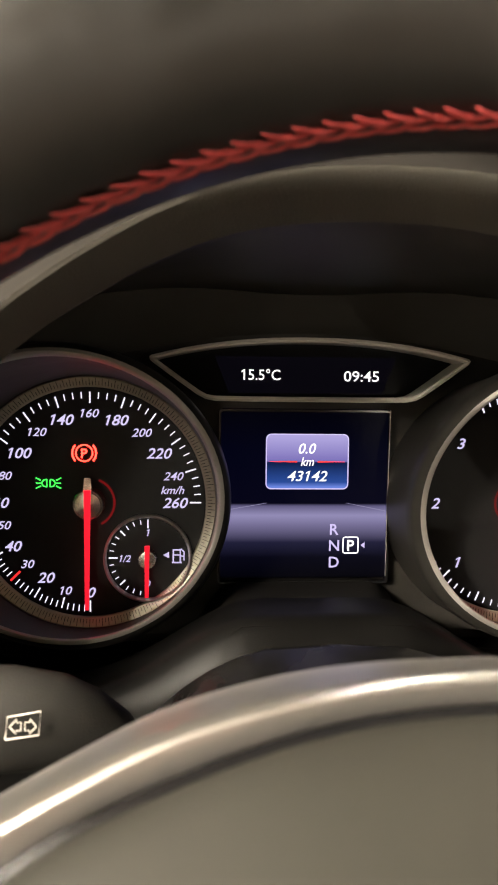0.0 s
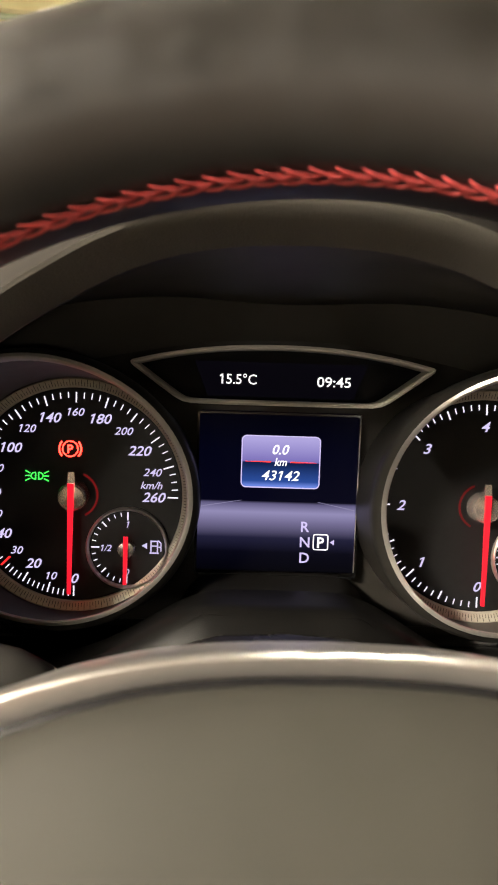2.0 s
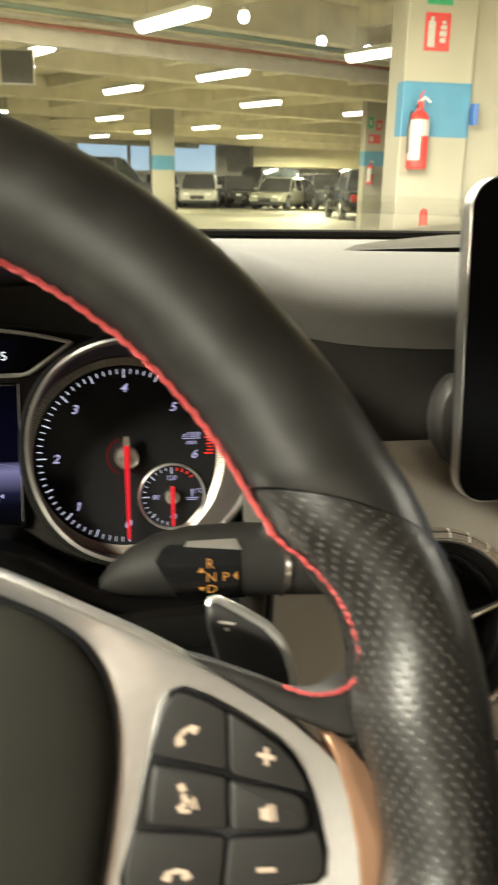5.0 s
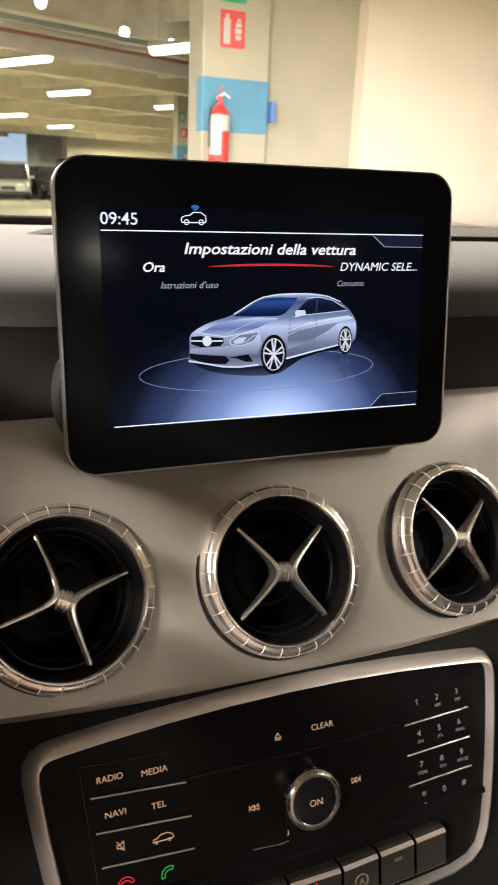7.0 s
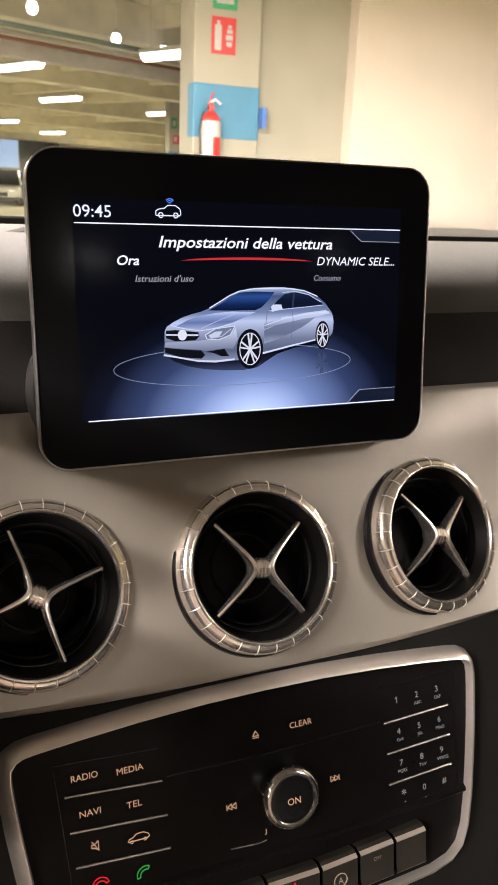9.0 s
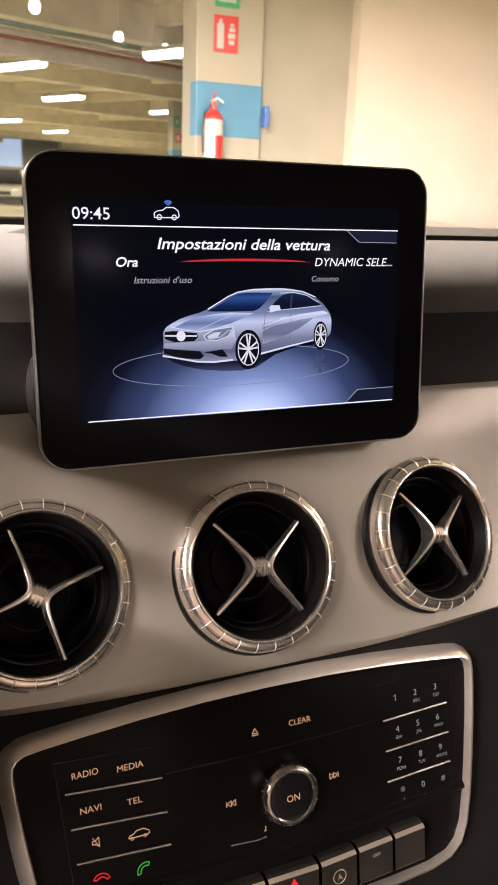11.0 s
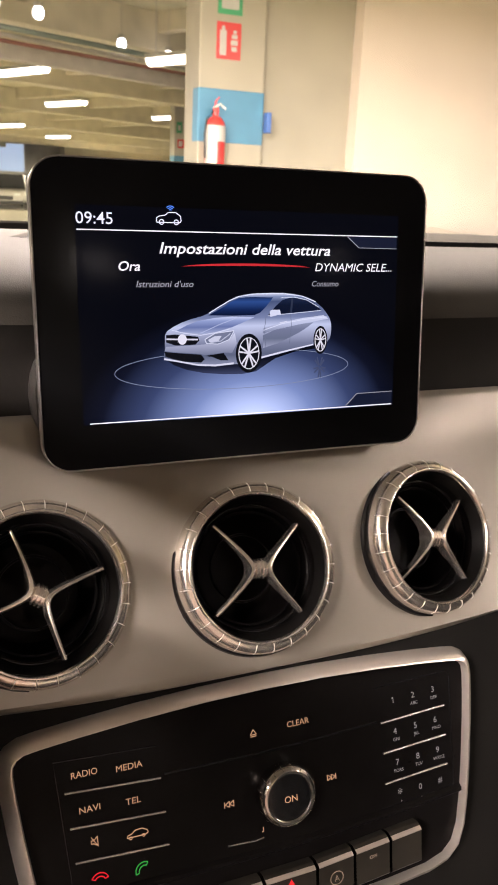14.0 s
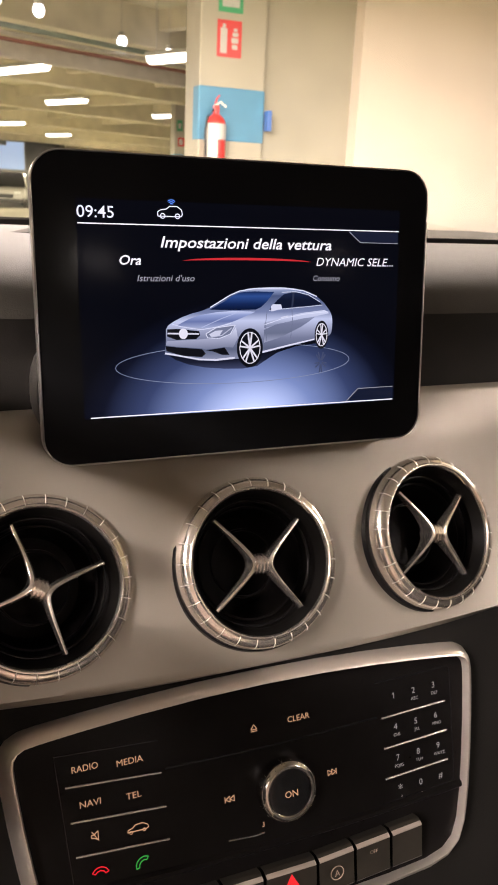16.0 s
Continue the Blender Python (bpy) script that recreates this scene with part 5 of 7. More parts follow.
# ---- centre air vents ----
def vent():
    ob = thing("air_vent", pose(0, 0, 0), "round air vent with notched chrome ring and cross-shaped chrome vanes", "air vent", "centre air vents")
    part("collar", revolve(0, 0, [(0.0530, -0.034), (0.0546, -0.0300), (0.0548, -0.0135), (0.0540, -0.0118), (0.0515, -0.0116)], 72), M["gloss_black"], ob, smooth=True)
    ring = part("ring", revolve(0, 0, [(0.0515, -0.0130), (0.0526, -0.0122), (0.0529, -0.0105), (0.0528, -0.0072), (0.0522, -0.0044), (0.0511, -0.0022), (0.0497, -0.0008), (0.0484, -0.0002), (0.0473, 0.0), (0.0467, 0.0004), (0.0462, 0.0010), (0.0456, 0.0011), (0.0450, 0.0006), (0.0445, -0.0006), (0.0442, -0.0022)], 96), M["vent_chrome"], ob, "dull chrome ring with notches", smooth=True)
    part("funnel", revolve(0, 0, [(0.0443, -0.0018), (0.0440, -0.0022), (0.0436, -0.0036), (0.0426, -0.0070), (0.0412, -0.0110), (0.0400, -0.0140), (0.0396, -0.0160)], 96), M["funnel_black"], ob, smooth=True)
    for k in range(26):
        a = 2 * math.pi * k / 26
        d = Vector((math.cos(a), math.sin(a), 0))
        pts = [d * r + Vector((0, 0, z)) for r, z in ((0.0526, -0.0056), (0.0520, -0.0036), (0.0510, -0.0019), (0.0497, -0.0006), (0.0484, 0.0), (0.0468, 0.0006))]
        part("notch", wire(pts, [0.0001, 0.00016, 0.00022, 0.00024, 0.00022, 0.00015], 5), M["notch_chrome"], ring)
    part("bore", revolve(0, 0, [(0.0406, -0.010), (0.0402, -0.013), (0.0392, -0.0150), (0.0380, -0.0160), (0.0374, -0.019), (0.0370, -0.040), (0.030, -0.050), (0.0001, -0.051)], 72), M["panel_black"], ob, smooth=True)
    part("inner_ring", revolve(0, 0, [(0.0360, -0.022), (0.0357, -0.0195), (0.0347, -0.0192), (0.0344, -0.022)], 64), M["panel_black"], ob, smooth=True)
    part("inner_ring", revolve(0, 0, [(0.0398, -0.0150), (0.0396, -0.0142), (0.0390, -0.0142), (0.0388, -0.0150)], 64), M["gloss_black"], ob, smooth=True)
    part("inner_ring", revolve(0, 0, [(0.0225, -0.034), (0.0222, -0.0318), (0.0210, -0.0318), (0.0207, -0.034)], 56), M["panel_black"], ob, smooth=True)
    def spool(profile):
        return lofted([[Vector((x, -0.0012 + 0.0062 * k * math.sin(t), -0.0060 + 0.0055 * k * math.cos(t))) for t in (2 * math.pi * i / 20 for i in range(20))] for k, x in profile], True, (True, True))
    part("hub", spool([(0.80, -0.0052), (0.86, -0.0040), (0.86, 0.0040), (0.80, 0.0052)]), M["vent_chrome"], ob, smooth=True)
    for k in (-1, 0, 1):
        part("hub_band", spool([(0.84, 0.0024 * k - 0.0009), (1.04, 0.0024 * k - 0.0006), (1.04, 0.0024 * k + 0.0006), (0.84, 0.0024 * k + 0.0009)]), M["vent_chrome"], ob, smooth=True)
    for s in (-1, 1):
        path = []
        for f in np.linspace(-1, 1, 27):
            x = 0.0052 + 0.0232 * (math.sqrt(f * f + 0.045) - 0.2121) / 0.8101
            path.append(Vector((s * x, f * 0.0272 - 0.0012, 0.0002 - 0.0062 * abs(f) ** 1.5)))
        rows = []
        for i, p in enumerate(path):
            a, b = path[max(0, i - 1)], path[min(len(path) - 1, i + 1)]
            d = (b - a).normalized()
            n = Vector((0, 0, 1))
            u = d.cross(n).normalized() * s
            f = abs(i / 13 - 1)
            w = 0.00125 + 0.0007 * (1 - f) ** 2
            deep = 0.0048 + 0.0080 * (1 - f) ** 2
            rows.append([p + u * w * c + n * z for c, z in ((1.0, -deep), (1.0, -0.0014), (0.75, -0.0003), (0.25, 0.0), (-0.5, -0.0002), (-1.0, -0.0012), (-1.5, -deep * 0.45), (-1.3, -deep))])
        part("vane", lofted(rows, True, (True, True)), M["vent_chrome"], ob, "curved chrome vane", smooth=True)
    return ob


M["vent_chrome"] = mat("vent_chrome", (0.86, 0.80, 0.74), 0.22, 0.95, noise_scale=40, vary=0.04, rough_vary=0.02)
M["notch_chrome"] = mat("vent_notch_chrome", (0.95, 0.92, 0.86), 0.35, 0.6, noise_scale=40, rough_vary=0.02)
M["funnel_black"] = mat("vent_funnel_plastic", (0.006, 0.0056, 0.0052), 0.45, spec=0.16, noise_scale=60, vary=0.1)
first = vent()
SPIN = (-30, -6, -12)
places = [pose(x, y, z, 90 - VENT_A, 0, yaw) @ pose(0, 0, 0, 0, 0, spin) for (x, y, z, yaw), spin in zip(VENTS, SPIN)]
first.matrix_world = places[1]
tagged(first, group="centre air vents")
for m in (places[0], places[2]):
    copy_thing(first, m)


# ---- media screen on the dashboard ----
SC = pose(0.3905, -0.0320, 0.0600, 90 - 6.65)
media = thing("media_screen", SC, "black free-standing car media screen with thin silver edge", "screen")
so = rounded(-0.1226, -0.0810, 0.1226, 0.0886, 0.0165, 8)
part("back_shell", lofted([[Vector((x * 0.9, y * 0.88, -0.022)) for x, y in so], [Vector((x * 0.985, y * 0.98, -0.014)) for x, y in so], [Vector((x, y, -0.006)) for x, y in so]], True, (True, False)), M["soft_black"], media, smooth=True)
part("silver_edge", rim_between(so, rounded(-0.1217, -0.0801, 0.1217, 0.0877, 0.0156, 8), -0.008, 0.0004, 0.0004), M["satin_metal"], media, "thin satin silver edge", smooth=True)
si = rounded(-0.1218, -0.0802, 0.1218, 0.0878, 0.0157, 8)
glass = part("front_glass", sheet(si, -0.006, 0.0, 0.0004, 1), M["screen_glass"], media, "gloss black front glass")
part("mount", lofted([rounded_ring for rounded_ring in ([Vector((x, y, z)) for x, y in rounded(-0.05 * k, -0.055 * k, 0.05 * k, 0.03 * k, 0.012, 4)] for k, z in ((0.9, -0.02), (1.0, -0.03), (1.25, -0.05)))]), M["soft_black"], media, smooth=True)
part("side_knob", lofted([[Vector((-0.1115 - 0.0125 * math.cos(t) * k, -0.0415 + 0.027 * math.sin(t) * k, z)) for t in (2 * math.pi * i / 24 for i in range(24))] for k, z in ((0.9, -0.045), (1.0, -0.038), (1.0, -0.030), (0.8, -0.026))], True, (True, True)), mat("grey_knob_plastic", (0.055, 0.051, 0.047), 0.32, 0.3, noise_scale=60, vary=0.08), media, smooth=True)

# ---- centre stack control panel ----
PN = pose(0.3905, -0.0870, -0.1870, 90 - 19)
panel = thing("control_panel", PN, "gloss black radio control panel in a satin silver frame", "control panel")
hp = [(0.0, 0.0372), (0.04, 0.0366), (0.08, 0.0347), (0.115, 0.0320), (0.138, 0.0298), (0.148, 0.0282), (0.1555, 0.0240), (0.1602, 0.0170), (0.1612, 0.0080), (0.1602, -0.005), (0.1580, -0.025), (0.1545, -0.050), (0.1505, -0.074), (0.1455, -0.095), (0.1385, -0.109), (0.127, -0.118), (0.110, -0.1225), (0.08, -0.1245), (0.04, -0.1255), (0.0, -0.126)]
po = hp + [(-x, y) for x, y in hp[-2:0:-1]]
pi_ = grown(po, -0.0100) if abs(grown(po, -0.01)[12][0]) < abs(po[12][0]) else grown(po, 0.0100)
rings = [[Vector((x, y, z)) for x, y in (po if k is None else [(p[0] + (q[0] - p[0]) * k, p[1] + (q[1] - p[1]) * k) for p, q in zip(po, pi_)])] for k, z in ((None, -0.016), (0.0, -0.0110), (0.05, -0.0085), (0.20, -0.0030), (0.50, 0.0022), (0.80, 0.0054), (0.90, 0.0056), (0.97, 0.0040), (1.0, 0.0), (1.0, -0.006))]
part("silver_frame", lofted(rings), M["panel_frame"], panel, "satin silver frame", smooth=True)
face = part("panel_face", sheet(pi_, -0.008, -0.0012), M["panel_black"], panel, "black panel face")
PZ = -0.0010
# thin bright strips under the key rows
for x0, y0, x1, y1 in ((-0.1245, -0.0086, -0.0685, -0.0127), (-0.1231, -0.0289, -0.0672, -0.0330), (-0.1216, -0.0488, -0.0668, -0.0524), (0.0828, -0.0124, 0.1335, -0.0104), (0.0829, -0.0326, 0.1328, -0.0304), (0.0822, -0.0527, 0.1321, -0.0502)):
    part("chrome_strip", wire([Vector((x0, y0, PZ + 0.0010)), Vector((x1, y1, PZ + 0.0010))], 0.00075, 8), M["bright_chrome"], panel, smooth=True)
AM = M["amber_print"]
for t, x0, x1, y in (("RADIO", -0.1200, -0.1050, -0.0016), ("MEDIA", -0.0942, -0.0786, -0.0036), ("NAVI", -0.1170, -0.1050, -0.0222), ("TEL", -0.0902, -0.0812, -0.0238), ("CLEAR", 0.0156, 0.0310, -0.0010)):
    words(t, 0.0038, (x0 + x1) / 2, y, PZ + 0.0004, AM, panel, width=x1 - x0)
for t, sub, col, row in (("1", "", 0, 0), ("2", "ABC", 1, 0), ("3", "DEF", 2, 0), ("4", "GHI", 0, 1), ("5", "JKL", 1, 1), ("6", "MNO", 2, 1), ("7", "PQRS", 0, 2), ("8", "TUV", 1, 2), ("9", "WXYZ", 2, 2), ("*", "+", 0, 3), ("0", "_", 1, 3), ("#", "", 2, 3)):
    x = 0.0937 + 0.0161 * col
    y = -0.0012 - 0.0207 * row + 0.0006 * col
    words(t, 0.0041 if t != "*" else 0.0060, x, y - (0.0012 if t == "*" else 0.0), PZ + 0.0004, M["keypad_print"], panel)
    if sub:
        words(sub, 0.0022, x + 0.0005, y - 0.0046, PZ + 0.0004, M["keypad_print"], panel)


def outline_mark(name, pts, material, w=0.0004, closed=True):
    bm = bmesh.new()
    for p, q in zip(pts, pts[1:] + (pts[:1] if closed else [])):
        bar(bm, p, q, w, PZ, PZ + 0.0004)
    part(name, bm, material, panel)


outline_mark("eject_mark", [(-0.0095, -0.0005), (-0.0075, 0.0026), (-0.0055, -0.0005)], AM)
outline_mark("eject_mark", [(-0.0095, -0.0016), (-0.0055, -0.0016)], AM, closed=False)
for s, ox in ((-1, -0.0269), (1, 0.0437)):
    for d in (0, 0.0028):
        outline_mark("skip_mark", [(ox - s * 0.0028 + s * d, -0.0372), (ox + s * d, -0.0390), (ox - s * 0.0028 + s * d, -0.0408)], AM)
    outline_mark("skip_mark", [(ox + s * 0.0032, -0.0372), (ox + s * 0.0032, -0.0408)], AM, closed=False)
outline_mark("mute_mark", [(-0.1118, -0.0390), (-0.1103, -0.0390), (-0.1080, -0.0372), (-0.1080, -0.0424), (-0.1103, -0.0408), (-0.1118, -0.0408)], AM)
outline_mark("mute_mark", [(-0.1116, -0.0370), (-0.1078, -0.0428)], AM, closed=False)
outline_mark("car_mark", [(-0.0910, -0.0430), (-0.0905, -0.0416), (-0.0880, -0.0410), (-0.0862, -0.0394), (-0.0820, -0.0392), (-0.0790, -0.0408), (-0.0784, -0.0424), (-0.0800, -0.0432)], AM)
for cxm in (-0.0890, -0.0812):
    outline_mark("car_mark", [polar(cxm, -0.0434, 0.0009, 60 * k) for k in range(6)], AM, 0.0003)
for dx, m, deg in ((-0.1085, M["red_print"], -4), (-0.0825, M["green_print"], 38)):
    pts = [polar(dx, -0.0632 if deg < 0 else -0.0640, r, a + deg) for r, angs in ((0.0052, (25, 50, 70, 90, 110, 130, 155)), (0.0032, (155, 132, 122, 90, 58, 48, 25))) for a in angs]
    outline_mark("handset_mark", pts, m, 0.0005)
# rotary knob
KX, KY = 0.0086, -0.0392
knob = part("volume_knob", revolve(KX, KY, [(0.0180, -0.001), (0.0184, 0.0030), (0.0191, 0.0058), (0.0190, 0.0082), (0.0183, 0.0100), (0.0170, 0.0113), (0.0158, 0.0119), (0.0148, 0.0118), (0.0141, 0.0110)], 64), M["knob_chrome"], panel, "ribbed chrome rotary knob", smooth=True)
part("knob_cap", revolve(KX, KY, [(0.0142, 0.0109), (0.0120, 0.0113), (0.0001, 0.0114)], 48), M["gloss_black"], knob, smooth=True)
words("ON", 0.0042, KX + 0.0004, KY - 0.0026, 0.0117, AM, knob)
for k in range(18):
    a = 2 * math.pi * k / 18
    d = Vector((math.cos(a), math.sin(a), 0))
    o = Vector((KX, KY, 0))
    part("knob_rib", wire([o + d * 0.0190 + Vector((0, 0, 0.0045)), o + d * 0.0191 + Vector((0, 0, 0.0078)), o + d * 0.0172 + Vector((0, 0, 0.0114))], [0.0002, 0.0003, 0.00025], 5), M["gloss_black"] if k % 3 == 0 else M["bright_chrome"], knob)
# shallow raised borders of the two key blocks
for pts in ([(-0.0690, 0.0062), (-0.1295, 0.0098), (-0.1288, 0.0020), (-0.1240, -0.0640)], [(0.0800, 0.0112), (0.1380, 0.0125), (0.1402, 0.0102), (0.1368, -0.0660), (0.0790, -0.0690)]):
    part("key_border", wire([Vector((x, y, PZ)) for x, y in pts], 0.00045, 6), M["gloss_black"], panel, smooth=True)
# disc slot, key seams and ledge
part("disc_slot", lofted([[Vector((x, y0, PZ + z)) for x, y0 in ((-0.066, -0.0112 + dy), (-0.03, -0.0122 + dy), (0.0, -0.0126 + dy), (0.04, -0.0122 + dy), (0.080, -0.0112 + dy))] for dy, z in ((0.0009, 0.0001), (0.0005, 0.0007), (-0.0004, 0.0007), (-0.0010, 0.0001))], closed=False), M["gloss_black"], panel, smooth=True)
part("card_slot", wire([Vector((-0.030, -0.0640, PZ)), Vector((-0.012, -0.0655, PZ)), Vector((-0.006, -0.0650, PZ))], 0.0005, 6), M["chrome"], panel)
part("slot_mark", wire([Vector((-0.0060, -0.0585, PZ)), Vector((-0.0060, -0.0612, PZ)), Vector((-0.0070, -0.0612, PZ))], 0.0003, 5), AM, panel)
part("ledge", lofted([[Vector((x, -0.0735 + 0.004 * (x / 0.14) ** 2 + dy, PZ + z)) for x in np.linspace(-0.143, 0.143, 25)] for dy, z in ((0.0030, 0.0), (0.0012, 0.0022), (-0.0008, 0.0026), (-0.0020, 0.0012), (-0.0022, -0.002))], closed=False), M["panel_black"], panel, smooth=True)
# switch row
edges = [0.1028, 0.0779, 0.0510, 0.0240, -0.0121, -0.0390, -0.0660, -0.0910]
for i, (b, a) in enumerate(zip(edges, edges[1:])):
    def top(x):
        return -0.0874 + 0.0046 * max(0.0, x - 0.024) / 0.079
    key = part("switch", lofted([[Vector((a + 0.0010, top(a) + dy, z)), Vector((b - 0.0010, top(b) + dy, z))] for dy, z in ((0.0024, -0.002), (0.0024, 0.0040), (0.0022, 0.0050), (-0.0004, 0.0088), (-0.0012, 0.0090), (-0.0022, 0.0086), (-0.0170, 0.0066), (-0.0225, 0.0062), (-0.0240, 0.0046), (-0.0245, -0.002))], closed=False), M["switch_grey"], panel, "bronze-grey rocker switch", smooth=True)
    # highlight on the switch's top edge, laid on as a brighter strip
    part("switch_highlight", lofted([[Vector((a + 0.0012, top(a) + dy, z)), Vector((b - 0.0012, top(b) + dy, z))] for dy, z in ((0.0010, 0.0072), (0.0002, 0.0084), (-0.0006, 0.0092), (-0.0013, 0.0092))], closed=False), M["panel_frame"], key, "painted highlight along the upper edge", smooth=True)
    mid = (a + b) / 2
    if i == 3:
        part("hazard_mark", lofted([[Vector((mid + r * math.cos(radians(t)), -0.0962 + r * math.sin(radians(t)), z)) for t in (90, 210, 330)] for r, z in ((0.0062, 0.0070), (0.0062, 0.0086), (0.004, 0.0089))], True, (False, True)), M["red_mark"], key, "red hazard triangle")
    if i == 2:
        part("ring_mark", wire([Vector((mid + 0.0045 * math.cos(t), -0.0985 + 0.0045 * math.sin(t), 0.0077 + 0.00065 * math.sin(t))) for t in (2 * math.pi * k / 20 for k in range(21))], 0.0003, 5), M["icon_print"], key)
        words("A", 0.0040, mid, -0.1005, 0.0079, M["icon_print"], key)
    if i == 1:
        words("OFF", 0.0024, mid, -0.0930, 0.0086, M["icon_print"], key)


# ---- picture on the media screen ----
DZ = 0.0004


def radial_glow(name, cx, cy, sx, sy, stops, strength=1.0):
    """A lit picture surface whose colour fades from a centre."""
    m = bpy.data.materials.new(name)
    m.use_nodes = True
    nt = m.node_tree
    p = nt.nodes["Principled BSDF"]
    p.inputs["Base Color"].default_value = (0.003, 0.003, 0.0035, 1)
    p.inputs["Roughness"].default_value = 0.10
    p.inputs["Specular IOR Level"].default_value = 0.003
    tc = nt.nodes.new("ShaderNodeTexCoord")
    mp = nt.nodes.new("ShaderNodeMapping")
    mp.vector_type = "TEXTURE"
    mp.inputs["Location"].default_value = (cx, cy, 0)
    mp.inputs["Scale"].default_value = (sx, sy, 1)
    g = nt.nodes.new("ShaderNodeTexGradient")
    g.gradient_type = "SPHERICAL"
    ramp = nt.nodes.new("ShaderNodeValToRGB")
    els = ramp.color_ramp.elements
    els[0].position, els[0].color = stops[0][0], (*stops[0][1], 1)
    els[1].position, els[1].color = stops[-1][0], (*stops[-1][1], 1)
    for pos, col in stops[1:-1]:
        els.new(pos).color = (*col, 1)
    nt.links.new(tc.outputs["Object"], mp.inputs[0])
    nt.links.new(mp.outputs[0], g.inputs[0])
    nt.links.new(g.outputs[0], ramp.inputs[0])
    nt.links.new(ramp.outputs[0], p.inputs["Emission Color"])
    p.inputs["Emission Strength"].default_value = strength
    return m


lcd = part("lit_display", flat([(-0.0995, -0.0550), (0.1020, -0.0550), (0.1020, 0.0640), (-0.0995, 0.0640)], DZ), radial_glow("media_picture_floor", 0.003, -0.062, 0.108, 0.074, [(0.0, (0.0012, 0.0016, 0.0034)), (0.14, (0.0030, 0.0045, 0.012)), (0.36, (0.028, 0.044, 0.105)), (0.62, (0.15, 0.215, 0.40)), (0.85, (0.42, 0.53, 0.78)), (1.0, (0.62, 0.74, 0.93))], 1.25), glass, "lit display with a silver estate car picture")
WH = M["screen_white"]
IC = glow("display_icon_white", (0.85, 0.9, 1.0), 1.0)
GR = glow("display_grey", (0.42, 0.44, 0.48), 0.8)


def mm(points):
    return [(x / 1000, y / 1000) for x, y in points]


def shape(name, points, z, material, parent=None):
    return part(name, flat(mm(points), DZ + z), material, parent or lcd)


def stroke(name, points, w, z, material, closed=False):
    bm = bmesh.new()
    pts = mm(points)
    for p, q in zip(pts, pts[1:] + (pts[:1] if closed else [])):
        bar(bm, p, q, w / 1000, DZ, DZ + z)
    return part(name, bm, material, lcd)


shape("header_rule", [(-99, 50.9), (101.5, 51.0), (101.5, 51.6), (-99, 51.5)], 0.0002, WH)
shape("footer_rule", [(-96, -54.6), (101, -54.6), (101, -54.0), (-96, -54.0)], 0.0002, WH)
TAB = glow("display_tab_blue", (0.006, 0.010, 0.026), 1.0)
shape("corner_tab", [(66, 50.6), (74, 44.2), (101, 44.0), (101, 50.6)], 0.0002, TAB)
shape("corner_tab", [(67, -53.6), (75, -46.2), (101, -46.0), (101, -53.6)], 0.0002, TAB)
stroke("tab_edge", [(66, 50.6), (74, 44.2), (101, 44.0)], 0.35, 0.0003, GR)
stroke("tab_edge", [(67, -53.6), (75, -46.2), (101, -46.0)], 0.35, 0.0003, GR)
words("09:45", 0.0064, -0.0892, 0.0543, DZ + 0.0003, IC, lcd, width=0.0200, bold=0.004)
words("Impostazioni della vettura", 0.0062, 0.0003, 0.0393, DZ + 0.0003, WH, lcd, shear=0.22, width=0.1075, bold=0.014)
words("Ora", 0.0052, -0.0708, 0.0298, DZ + 0.0003, WH, lcd, shear=0.22, width=0.0122, bold=0.016)
words("DYNAMIC SELE...", 0.0050, 0.0708, 0.0300, DZ + 0.0003, WH, lcd, shear=0.22, width=0.0540)
words("Istruzioni d'uso", 0.0036, -0.0505, 0.0208, DZ + 0.0003, GR, lcd, shear=0.22, width=0.0335, bold=0.004)
words("Consumo", 0.0034, 0.0508, 0.0210, DZ + 0.0006, GR, lcd, shear=0.22, width=0.0182, bold=0.004)
RS = glow("display_red_sweep", (0.55, 0.025, 0.03), 1.0)
sw = [(-41 + 81.5 * i / 16, 32.2 + 2.0 * math.sin(math.pi * i / 16) ** 0.6) for i in range(17)]
shape("red_sweep", sw + [(x, 32.1 + (y - 32.2) * 0.35) for x, y in sw[15:0:-1]], 0.0002, RS)
stroke("car_icon", [(-54.6, 56.2), (-54.6, 58.4), (-52.8, 59.4), (-49.6, 59.9), (-47.8, 61.4), (-43.4, 61.4), (-40.8, 59.6), (-40.4, 57.0), (-41.2, 56.0), (-54.6, 56.0)], 0.5, 0.0002, IC)
for x in (-51.8, -43.3):
    stroke("car_icon_wheel", [(x + 1.3 * math.cos(radians(30 * k)), 56.2 + 1.3 * math.sin(radians(30 * k))) for k in range(12)], 0.5, 0.0004, IC, True)
BL = glow("display_signal_blue", (0.10, 0.30, 1.0), 1.0)
for r in (1.0, 2.0, 3.0):
    stroke("signal_arc", [(-46.6 + r * math.cos(radians(a)), 61.9 + r * math.sin(radians(a))) for a in range(45, 136, 15)], 0.45, 0.0002, BL)
stroke("turntable_ring", [(-6.5 + 74.5 * math.cos(radians(a)), -27.0 + 11.6 * math.sin(radians(a))) for a in range(0, 361, 6)], 0.35, 0.0002, glow("display_ring", (0.20, 0.25, 0.36), 1.0))
